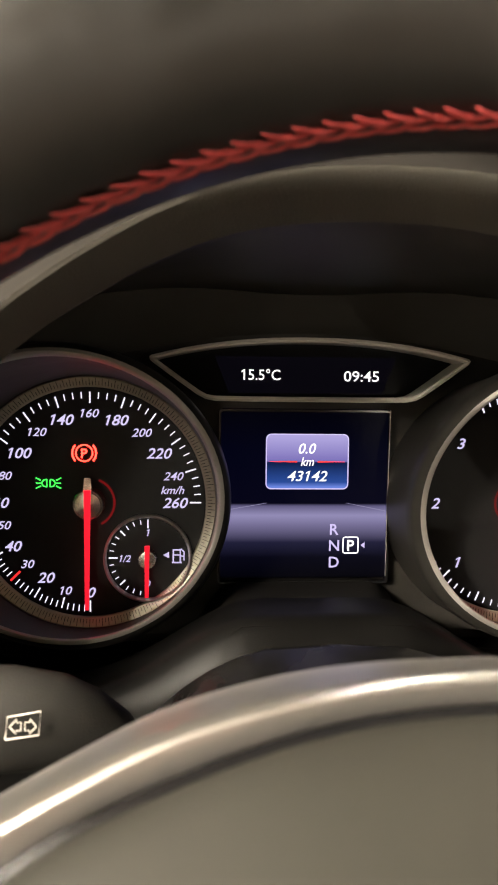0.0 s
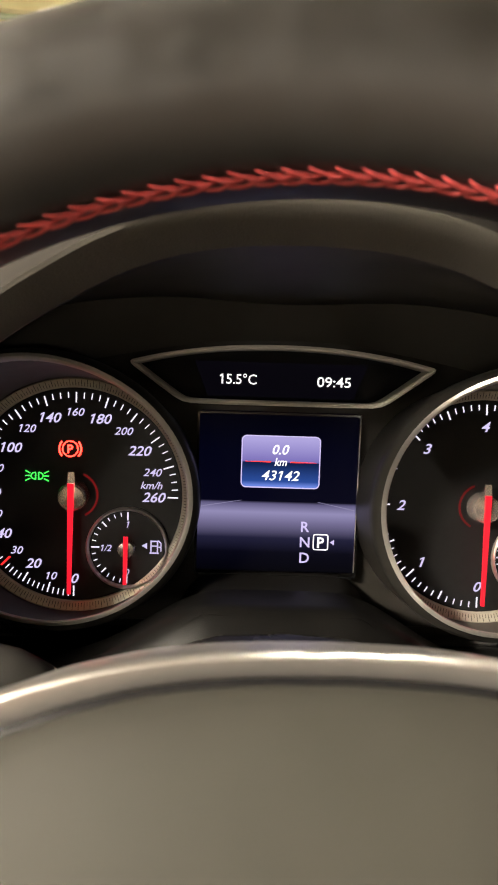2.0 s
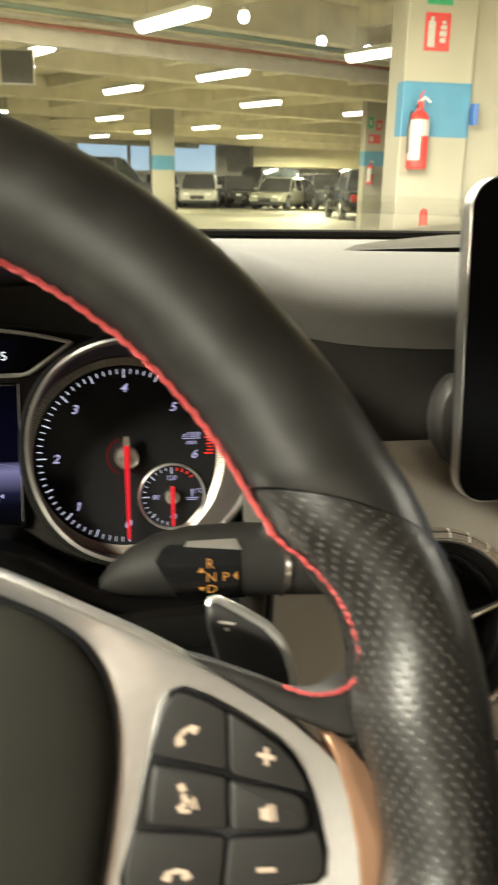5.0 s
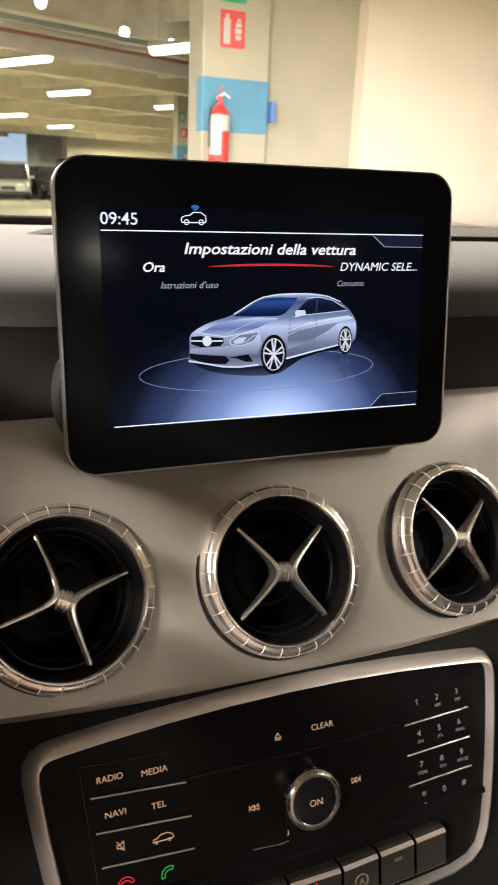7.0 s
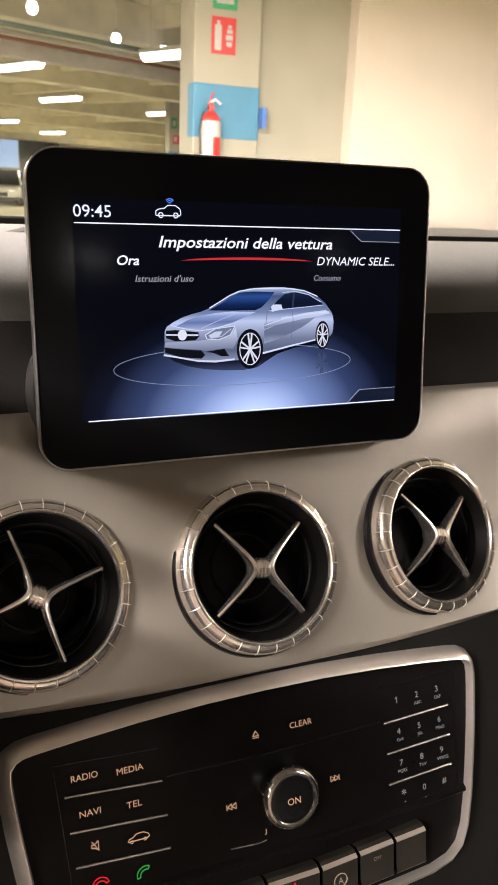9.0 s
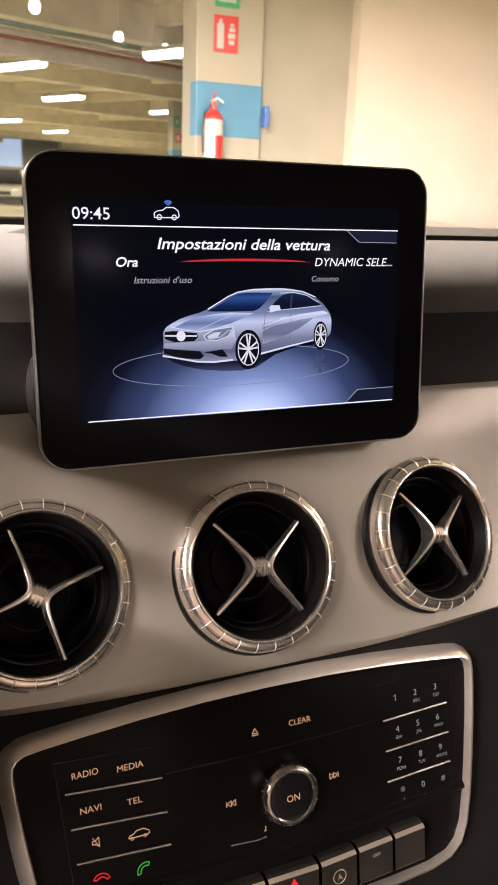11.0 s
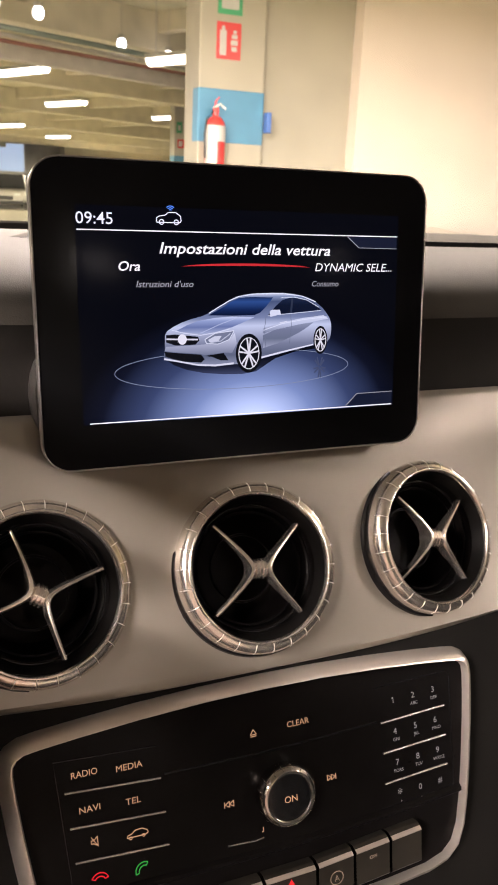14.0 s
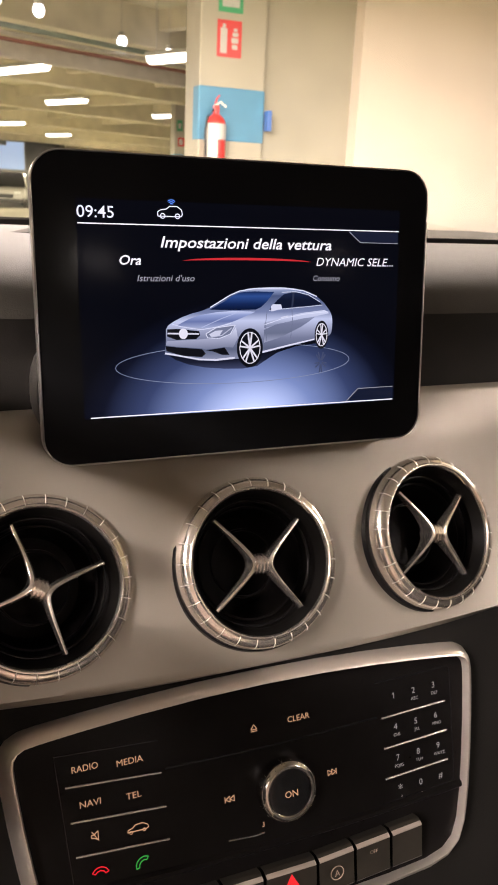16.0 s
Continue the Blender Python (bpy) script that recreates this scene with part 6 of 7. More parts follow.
# silver estate car
CAR = gradient_glow("picture_car_silver", [(0.0, (0.26, 0.30, 0.40)), (0.16, (0.10, 0.125, 0.19)), (0.30, (0.17, 0.20, 0.29)), (0.44, (0.34, 0.39, 0.52)), (0.55, (0.50, 0.58, 0.75)), (0.66, (0.17, 0.22, 0.36)), (0.88, (0.06, 0.09, 0.18)), (0.95, (0.22, 0.29, 0.44)), (1.0, (0.70, 0.77, 0.88))], 1, -0.0255, 0.0175)
DK = glow("picture_dark", (0.003, 0.004, 0.007), 1.0)
SHADE = gradient_glow("picture_ground_shade", [(0, (0.050, 0.065, 0.13)), (0.5, (0.010, 0.013, 0.028)), (1, (0.003, 0.004, 0.008))], 1, -0.0310, -0.0200)
shape("picture_shadow", [(-51, -20), (-46, -23.5), (-38, -26.5), (-28, -28.6), (-16, -29.8), (-4, -30.2), (5, -29), (11, -25.5), (18, -21.5), (30, -18.2), (50, -16), (52, -12), (10, -14), (-40, -18)], 0.0002, SHADE)
for cx, cy, rx, ry, dim in ((48.0, -28.2, 4.2, 6.6, (0.050, 0.068, 0.13)),):
    faint = glow("picture_reflection", dim, 1.0)
    for k in range(5):
        for d in (-11, 11):
            a = radians(72 * k - 90 + d)
            stroke("picture_wheel_reflection", [(cx + rx * 0.2 * math.cos(a), cy + ry * 0.2 * math.sin(a)), (cx + rx * math.cos(a), cy + ry * math.sin(a))], 0.8, 0.0002, faint)
shape("picture_car", [(-51.4, -6.3), (-50.0, -3.8), (-46.5, -1.6), (-41.5, 0.8), (-36, 2.6), (-29.6, 4.1), (-24.5, 6.0), (-19.2, 8.4), (-12.1, 12.9), (-6.1, 15.4), (-1, 16.5), (3.9, 17.0), (13, 17.3), (22.2, 17.2), (29, 16.6), (35.4, 15.5), (40.2, 14.0), (44.3, 12.0), (49.8, 7.6), (53.9, 2.7), (55.2, -0.5), (55.6, -3.5), (55.4, -7.5), (54.9, -10.4), (51.8, -13.8), (41.6, -14.8), (26.3, -17.8), (8.3, -21.5), (3.9, -24.1), (-9.6, -24.2), (-21.3, -25.0), (-31.8, -24.3), (-45.4, -21.4), (-52.4, -20.2), (-52.0, -17), (-51.6, -13.9)], 0.0003, CAR)
shape("picture_shoulder", [(9.4, -3.4), (22, -0.2), (36, 2.2), (50, 3.6), (53.6, 1.6), (43.3, -0.1), (33, -1.6), (22, -3.6), (9.4, -6.6)], 0.00035, gradient_glow("picture_shoulder_light", [(0, (0.16, 0.19, 0.28)), (0.5, (0.46, 0.53, 0.68)), (1, (0.60, 0.67, 0.80))], 1, -0.0066, 0.0036))
shape("picture_bumper", [(-51.0, -12.6), (-45.2, -12.5), (-33.3, -12.3), (-26.4, -11.8), (-19.4, -12.3), (-12.3, -10.0), (-8.6, -5.5), (-7.4, -12.0), (-10.5, -17.5), (-15.9, -17.0), (-27.5, -18.2), (-29.9, -17.4), (-45.3, -15.9), (-51.6, -15.0)], 0.00035, gradient_glow("picture_bumper_light", [(0, (0.16, 0.19, 0.27)), (0.45, (0.34, 0.38, 0.49)), (1, (0.60, 0.66, 0.78))], 1, -0.018, -0.0055))
SEAM = glow("picture_seam", (0.13, 0.16, 0.23), 1.0)
stroke("picture_door_line", [(11.4, 3.6), (10.4, -4.0), (11.2, -14.5)], 0.22, 0.0006, SEAM)
stroke("picture_door_line", [(27.6, 5.0), (28.2, -2.0), (27.0, -13.0)], 0.22, 0.0006, SEAM)
stroke("picture_door_handle", [(20.5, -0.6), (25.2, 0.3)], 0.7, 0.0007, glow("picture_handle", (0.60, 0.66, 0.76), 1.0))
stroke("picture_roof_line", [(-24.5, 6.0), (-12.1, 12.9), (-6.1, 15.3), (3.9, 16.7), (22.2, 16.9), (35.4, 15.2), (44.3, 11.8)], 0.5, 0.0007, glow("picture_roof_light", (0.72, 0.79, 0.90), 1.0))
shape("picture_bonnet", [(-45.0, -4.0), (-38, -0.6), (-31.4, 1.6), (-21, 3.2), (-10.5, 3.8), (3.9, 3.2), (-4, 0.0), (-10.5, -2.4), (-19, -4.6), (-28.0, -6.0)], 0.0004, gradient_glow("picture_bonnet_blue", [(0, (0.34, 0.41, 0.58)), (0.4, (0.13, 0.18, 0.36)), (0.75, (0.26, 0.34, 0.56)), (1, (0.58, 0.67, 0.85))], 1, -0.006, 0.004))
shape("picture_windscreen", [(-25.1, 4.7), (-15.7, 9.4), (-10.5, 12.6), (-6.1, 14.4), (-1, 14.9), (3.9, 15.0), (16.0, 14.6), (11.2, 9.0), (7.5, 5.8), (3.9, 4.4), (-10.4, 4.3)], 0.0004, gradient_glow("picture_glass_blue", [(0, (0.002, 0.005, 0.020)), (0.35, (0.006, 0.020, 0.085)), (0.75, (0.022, 0.070, 0.24)), (1, (0.008, 0.020, 0.07))], 1, 0.004, 0.015))
shape("picture_side_window", [(12.7, 4.1), (17.8, 9.6), (22.3, 13.2), (27.9, 14.5), (35.5, 13.8), (43.2, 11.0), (48.3, 6.9), (37.5, 6.0), (22.3, 4.9)], 0.0004, gradient_glow("picture_side_glass", [(0, (0.004, 0.007, 0.022)), (0.6, (0.004, 0.008, 0.024)), (1, (0.009, 0.018, 0.05))], 1, 0.004, 0.014))
shape("picture_window_post", [(27.2, 5.3), (28.4, 5.4), (29.4, 14.2), (28.0, 14.4)], 0.0005, glow("picture_post", (0.02, 0.03, 0.06), 1.0))
shape("picture_flank", [(9.4, -7.5), (17, -4.6), (26.1, -2.9), (35, -1.3), (43.3, -0.5), (39, -3.4), (33.8, -6.4), (26, -9.8), (18.7, -12.8), (9.4, -15.2)], 0.0004, gradient_glow("picture_flank_shade", [(0, (0.30, 0.34, 0.45)), (0.35, (0.13, 0.16, 0.23)), (0.7, (0.16, 0.19, 0.28)), (1, (0.26, 0.31, 0.42))], 1, -0.015, 0.0))
for nm, pts in (("picture_grille", [(-50.7, -6.0), (-45.0, -5.8), (-31.5, -7.4), (-30.9, -9.7), (-33.3, -11.9), (-45.2, -12.1), (-50.8, -10.1)]), ("picture_intake", [(-51.9, -15.4), (-45.3, -16.3), (-29.9, -17.8), (-27.6, -20.5), (-30.0, -22.4), (-42.0, -21.3), (-51.3, -18.3)]), ("picture_fog_intake", [(-27.5, -18.6), (-15.9, -17.3), (-12.8, -21.7), (-17.7, -21.5), (-23.0, -19.4)])):
    shape(nm, pts, 0.0005, DK)
stroke("picture_bonnet_edge", [(-47.5, -3.2), (-40, -5.2), (-30, -6.6), (-21, -5.4), (-12, -3.4)], 0.4, 0.0006, glow("picture_bonnet_rim", (0.62, 0.69, 0.82), 1.0))
stroke("picture_bonnet_crease", [(-30, -5.4), (-18, -0.6), (-6, 3.4)], 0.35, 0.0006, glow("picture_bonnet_line", (0.42, 0.50, 0.68), 1.0))
shape("picture_badge", [(-41.2 + 2.7 * math.cos(radians(a)), -8.7 + 3.0 * math.sin(radians(a))) for a in range(0, 360, 20)], 0.0007, glow("picture_badge_silver", (0.72, 0.75, 0.8), 1.0))
stroke("picture_roof_rail", [(21.0, 14.4), (30.0, 14.7), (38.5, 12.9), (46.5, 8.6)], 0.45, 0.0006, glow("picture_rail_light", (0.50, 0.57, 0.68), 1.0))
stroke("picture_waist_line", [(12.7, 3.9), (22.3, 4.6), (37.5, 5.7), (48.3, 6.6)], 0.35, 0.0006, glow("picture_waist_light", (0.58, 0.64, 0.75), 1.0))
stroke("picture_flank_crease", [(9.8, -4.6), (22.0, -1.0), (36.0, 1.2), (52.5, 2.6)], 0.35, 0.0006, glow("picture_crease_light", (0.66, 0.73, 0.85), 1.0))
stroke("picture_grille_bar", [(-50.6, -8.3), (-44, -8.6), (-31.6, -9.0)], 0.9, 0.0006, glow("picture_chrome", (0.6, 0.63, 0.7), 1.0))
shape("picture_headlight", [(-27.4, -9.1), (-21.1, -5.7), (-9.1, -4.4), (-12.3, -9.6), (-19.4, -12.0), (-26.4, -11.4)], 0.0005, glow("picture_lamp_glass", (0.16, 0.19, 0.27), 1.0))
stroke("picture_headlight_edge", [(-27.4, -9.1), (-21.1, -5.7), (-9.1, -4.4), (-12.3, -9.6), (-19.4, -12.0), (-26.4, -11.4)], 0.45, 0.0006, glow("picture_lamp_edge", (0.62, 0.68, 0.78), 1.0), True)
stroke("picture_headlight_band", [(-24.0, -11.0), (-17.5, -10.2), (-11.5, -6.0)], 0.5, 0.0007, glow("picture_lamp_band", (0.45, 0.5, 0.6), 1.0))
shape("picture_headlight_lens", [(-25.5, -9.4), (-21.5, -7.4), (-17, -7.2), (-19, -10.2), (-24.5, -10.8)], 0.0006, glow("picture_lamp_lens", (0.55, 0.6, 0.7), 1.0))
shape("picture_mirror", [(13.8, 6.4), (15, 7.4), (20.4, 7.3), (21.2, 4.6), (14.1, 3.2)], 0.0006, glow("picture_mirror_grey", (0.62, 0.68, 0.8), 1.0))
RIM = glow("picture_rim", (0.68, 0.70, 0.74), 1.0)
for cx, cy, rx, ry in ((0.2, -18.0, 8.4, 11.6), (48.0, -11.4, 4.8, 8.6)):
    shape("picture_tyre", [(cx + rx * math.cos(radians(a)), cy + ry * math.sin(radians(a))) for a in range(0, 360, 12)], 0.0006, DK)
    stroke("picture_rim_edge", [(cx + rx * 0.78 * math.cos(radians(a)), cy + ry * 0.80 * math.sin(radians(a))) for a in range(0, 360, 20)], 0.45, 0.0008, RIM, True)
    for k in range(5):
        for d in (-11, 11):
            a = radians(72 * k + 90 + d)
            stroke("picture_spoke", [(cx, cy), (cx + rx * 0.76 * math.cos(a), cy + ry * 0.78 * math.sin(a))], 0.09 * rx + 0.2, 0.0008, RIM)
shape("picture_sill", [(8.3, -21.3), (26.3, -17.6), (43, -14.4), (43, -13.6), (26.3, -16.6), (8.3, -20.2)], 0.0007, glow("picture_sill_light", (0.66, 0.70, 0.82), 1.0))
shape("picture_lip", [(-52.4, -20.0), (-45.4, -21.3), (-31.8, -24.1), (-21.3, -24.9), (-9.6, -24.1), (-9.6, -23.0), (-21.3, -23.8), (-31.8, -23.2), (-45.4, -20.4), (-52.2, -19.0)], 0.0007, glow("picture_lip_light", (0.62, 0.66, 0.76), 1.0))



# ---- garage ----
P_CONC = mat("floor_concrete", (0.19, 0.175, 0.130), 0.6, spec=0.15, noise_scale=1.2, vary=0.25, rough_vary=0.12, bump=0.2, bump_scale=40)
P_CREAM = mat("cream_wall_paint", (0.325, 0.297, 0.235), 0.7, noise_scale=3, vary=0.06, bump=0.3, bump_scale=60)
P_WHITE = mat("white_wall_paint", (0.62, 0.54, 0.465), 0.7, noise_scale=2, vary=0.05, bump=0.3, bump_scale=60)
P_CEIL = mat("ceiling_concrete", (0.72, 0.67, 0.50), 0.8, noise_scale=2, vary=0.12, bump=0.3, bump_scale=30)
P_BEAM = mat("painted_beam_concrete", (0.74, 0.68, 0.53), 0.75, noise_scale=3, vary=0.1, bump=0.3, bump_scale=40)
P_BLUE = mat("blue_band_paint", (0.055, 0.20, 0.33), 0.55, noise_scale=6, vary=0.12)
P_RED = mat("red_enamel", (0.50, 0.03, 0.025), 0.3, noise_scale=20, vary=0.08)
P_LABEL = mat("white_label", (0.42, 0.40, 0.38), 0.5, noise_scale=30, vary=0.06)
P_GREEN = mat("green_sign", (0.03, 0.28, 0.12), 0.5, noise_scale=20, vary=0.06)
P_TEAL = mat("teal_pipe_paint", (0.24, 0.29, 0.26), 0.5, noise_scale=8, vary=0.1)
P_PIPE = mat("pale_pipe_paint", (0.55, 0.51, 0.44), 0.5, noise_scale=8, vary=0.1)
P_TUBE = mat("lit_tube_cover", (0.8, 0.8, 0.75), 0.4, emit=(1.0, 0.93, 0.78), strength=5.0)
P_TRAY = mat("lamp_tray_paint", (0.6, 0.58, 0.52), 0.5, noise_scale=10, vary=0.06)
P_BULB = mat("lit_bulb", (0.8, 0.8, 0.8), 0.4, emit=(1.0, 0.98, 0.95), strength=9.0)
P_SKY = mat("daylight_pane", (0.3, 0.4, 0.5), 0.3, emit=(0.50, 0.66, 0.84), strength=0.75)
CEIL = 2.55


def setting(name, bm, material, label, category):
    return tagged(part(name, bm, material), label, category, kind="structure")


setting("ground", boxed((-30, -14, GROUND - 0.2), (40, 60, GROUND)), P_CONC, "pale worn concrete garage floor", "floor")
setting("ceiling", boxed((-30, -14, CEIL), (40, 60, CEIL + 0.25)), P_CEIL, "pale painted concrete garage ceiling", "ceiling")
setting("wall_south", boxed((-30, -14.3, GROUND), (40, -14, CEIL)), P_CREAM, "cream painted rear garage wall", "wall")
setting("wall_west", boxed((-30.3, -14, GROUND), (-30, 48, CEIL)), P_CREAM, "cream painted side garage wall", "wall")
setting("wall_east", boxed((2.47, 6.17, GROUND), (3.88, 6.5, CEIL)), P_CREAM, "cream painted wall beside the pillar", "wall")
setting("wall_near", boxed((3.88, 6.02, GROUND), (40, 6.5, CEIL)), P_WHITE, "white painted garage wall", "wall")
# end wall with daylight windows and a pale panel
setting("wall_north", boxed((-30, 46, GROUND), (40, 46.4, CEIL)), mat("grey_end_wall", (0.34, 0.32, 0.27), 0.8, noise_scale=2, vary=0.15), "grey end wall of the garage", "wall")
setting("wall_panel", boxed((8.1, 44.2, 1.15), (14.2, 45.6, 2.53), 0.02), mat("pale_yellow_panel_paint", (0.60, 0.54, 0.35), 0.7, noise_scale=2, vary=0.08), "cream panelled wall above the parked cars", "wall")
for i, (x0, x1) in enumerate(((-1.2, 1.4), (1.6, 2.6), (3.9, 6.25))):
    w = thing("window_%d" % (i + 1), pose((x0 + x1) / 2, 45.9, 1.5), "pale blue daylight window in the end wall", "window", kind="structure")
    h = (x1 - x0) / 2
    part("pane", boxed((-h, -0.02, -0.65), (h, 0.02, 0.75)), P_SKY, w)
    part("frame", rim_between([(-h - 0.08, -0.73), (h + 0.08, -0.73), (h + 0.08, 0.83), (-h - 0.08, 0.83)], [(-h, -0.65), (h, -0.65), (h, 0.75), (-h, 0.75)], 0.0, 0.06), P_TRAY, w).rotation_euler = (radians(90), 0, 0)


def pillar(x0, x1, y0, y1, z0, z1):
    p = thing("pillar", pose((x0 + x1) / 2, (y0 + y1) / 2, GROUND), "square cream painted concrete pillar with blue band", "pillar", "garage pillars", "structure")
    hx, hy = (x1 - x0) / 2, (y1 - y0) / 2
    part("shaft", boxed((-hx, -hy, 0), (hx, hy, CEIL - GROUND), 0.012), P_CREAM, p)
    part("blue_band", boxed((-hx - 0.004, -hy - 0.004, z0 - GROUND), (hx + 0.004, hy + 0.004, z1 - GROUND), 0.012), P_BLUE, p, "blue painted band")


pillar(2.455, 3.030, 6.10, 6.24, 0.54, 0.955)
pillar(6.28, 7.06, 19.0, 19.35, 0.645, 0.985)
pillar(1.57, 2.26, 25.3, 26.0, 0.56, 0.98)
pillar(-3.45, -2.60, 25.3, 26.0, 0.56, 0.98)
pillar(12.5, 13.2, 32.0, 32.7, 0.56, 0.98)
tagged(part("junction_box", boxed((3.034, 6.02, 0.64), (3.075, 6.10, 0.80), 0.006), mat("blue_plastic_box", (0.04, 0.12, 0.38), 0.4, noise_scale=20, vary=0.08)), "small blue junction box on the pillar", "junction box")


def extinguisher(x, y, z, k):
    e = thing("fire_extinguisher", pose(x, y, z), "red fire extinguisher with white label hung on a pillar", "fire extinguisher", "fire extinguishers")
    body = part("cylinder", lofted([circle(0, 0, r * k, h * k, 28) for r, h in ((0.02, 0.0), (0.075, 0.004), (0.082, 0.015), (0.083, 0.03), (0.083, 0.36), (0.078, 0.39), (0.06, 0.42), (0.035, 0.44), (0.025, 0.445), (0.025, 0.47))], True, (True, True)), P_RED, e, smooth=True)
    bm = bmesh.new()
    loft(bm, [[Vector((0.0838 * k * math.sin(a), -0.0838 * k * math.cos(a), h * k)) for a in np.linspace(-1.5, 1.3, 14)] for h in (0.25, 0.37)], closed=False)
    loft(bm, [[Vector((0.0838 * k * math.sin(a), -0.0838 * k * math.cos(a), h * k)) for a in np.linspace(-1.5, -0.1, 14)] for h in (0.07, 0.25)], closed=False)
    part("label", bm, P_LABEL, e, smooth=True)
    part("valve", boxed((-0.022 * k, -0.022 * k, 0.455 * k), (0.022 * k, 0.022 * k, 0.51 * k), 0.006), P_RED, e)
    part("lever_handle", wire([(-0.02 * k, 0, 0.50 * k), (0.03 * k, -0.02 * k, 0.535 * k), (0.075 * k, -0.03 * k, 0.50 * k)], 0.009 * k, 8), P_TRAY, e, smooth=True)
    part("lever_handle", wire([(-0.01 * k, 0, 0.50 * k), (0.0, -0.01, 0.56 * k), (0.02 * k, -0.02 * k, 0.585 * k)], 0.008 * k, 8), P_RED, e, smooth=True)
    part("hose", wire([(-0.02 * k, -0.01, 0.48 * k), (-0.08 * k, -0.02, 0.42 * k), (-0.10 * k, -0.03, 0.30 * k), (-0.095 * k, -0.03, 0.12 * k)], 0.008 * k, 8), M["soft_black"], e, smooth=True)


extinguisher(2.57, 6.00, 0.29, 1.0)
extinguisher(6.42, 18.90, 0.22, 1.0)


def wall_sign(x0, z0, x1, z1, y, material, bars, label):
    s = thing("safety_sign", pose((x0 + x1) / 2, y, (z0 + z1) / 2), label, "sign")
    hx, hz = (x1 - x0) / 2, (z1 - z0) / 2
    part("plate", boxed((-hx, -0.004, -hz), (hx, 0.0, hz), 0.001), material, s)
    for a, b, c, d in bars:
        part("pictogram", boxed((a * hx, -0.0075, b * hz), (c * hx, -0.0042, d * hz), 0.0008), P_LABEL, s)


wall_sign(2.595, 1.175, 2.805, 1.445, 6.098, P_RED, [(-0.74, -0.80, -0.20, 0.55), (-0.58, 0.55, -0.34, 0.78), (0.22, -0.55, 0.66, -0.30), (0.16, -0.22, 0.72, 0.06), (0.24, 0.14, 0.70, 0.36), (0.34, 0.42, 0.62, 0.58)], "red fire extinguisher sign on the pillar")
wall_sign(2.600, 1.500, 2.810, 1.760, 6.098, P_GREEN, [(-0.7, -0.7, 0.7, 0.0)], "green emergency sign on the pillar")
wall_sign(6.36, 1.16, 6.66, 1.36, 18.998, P_RED, [(-0.8, -0.6, -0.2, 0.6)], "red fire sign on the far pillar")
wall_sign(6.33, 1.50, 6.47, 1.75, 18.998, P_GREEN, [(-0.5, -0.5, 0.5, 0.4)], "green emergency sign on the far pillar")
wall_sign(6.54, 1.46, 6.68, 1.68, 18.998, P_RED, [(-0.5, -0.5, 0.5, 0.4)], "red alarm sign on the far pillar")
post = thing("marker_post", pose(2.63, 5.9, GROUND), "short white post with red cap by the pillar", "post")
part("pole", revolve(0, 0, [(0.028, 0.0), (0.026, 0.76), (0.001, 0.765)], 20), P_LABEL, post, smooth=True)
part("cap", revolve(0, 0, [(0.032, 0.74), (0.034, 0.80), (0.028, 0.86), (0.001, 0.875)], 20), P_RED, post, smooth=True)

# ceiling beams and services
gt = radians(GARAGE_TURN)
E1, E2 = Vector((math.cos(gt) * 1.0, math.sin(gt) * 0.9, 0)).normalized(), Vector((-math.sin(gt), math.cos(gt), 0))


def run(name, start, direction, length, w, h, z, material, label, category):
    """A straight member under the ceiling."""
    d = direction.normalized()
    m = Matrix.Translation((start[0], start[1], z)) @ Matrix.Rotation(math.atan2(d.y, d.x), 4, "Z")
    ob = part(name, boxed((0, -w / 2, 0), (length, w / 2, h), 0.01), material)
    ob.matrix_world = m
    return tagged(ob, label, category, "ceiling beams", "structure")


PIPE_D = Vector((0.915, 0.40, 0))
for k in range(7):
    s = Vector((-9.0, 6.2 + 5.6 * k, 0))
    run("beam", s, PIPE_D, 34, 0.35, 0.50, CEIL - 0.50, P_BEAM, "long painted concrete ceiling beam", "beam")
for k in range(10):
    s = Vector((-4.2 + 2.1 * k, 7.2 + 0.9 * k, 0))
    run("rib", s, E2, 34, 0.16, 0.26, CEIL - 0.26, P_BEAM, "narrow concrete ceiling rib", "beam")


def pipe(off, z, r, material, label):
    a = Vector((-7.5, 5.75 + off, z))
    ob = part("ceiling_pipe", wire([a + PIPE_D.normalized() * t for t in (0, 6, 13.5)], r, 12), material, smooth=True)
    tagged(ob, label, "pipe", "ceiling pipes")


pipe(-0.05, 1.80, 0.030, P_TEAL, "thin teal pipe under the ceiling")
pipe(0.05, 1.74, 0.028, P_PIPE, "pale pipe under the ceiling")
pipe(-0.02, 1.665, 0.022, mat("red_pipe_paint", (0.28, 0.11, 0.085), 0.5, noise_scale=8, vary=0.1), "thin red pipe under the ceiling")
run("duct", (-7.5, 5.93), PIPE_D, 13.5, 0.12, 0.19, 1.50, P_PIPE, "pale rectangular duct under the pipes", "duct")


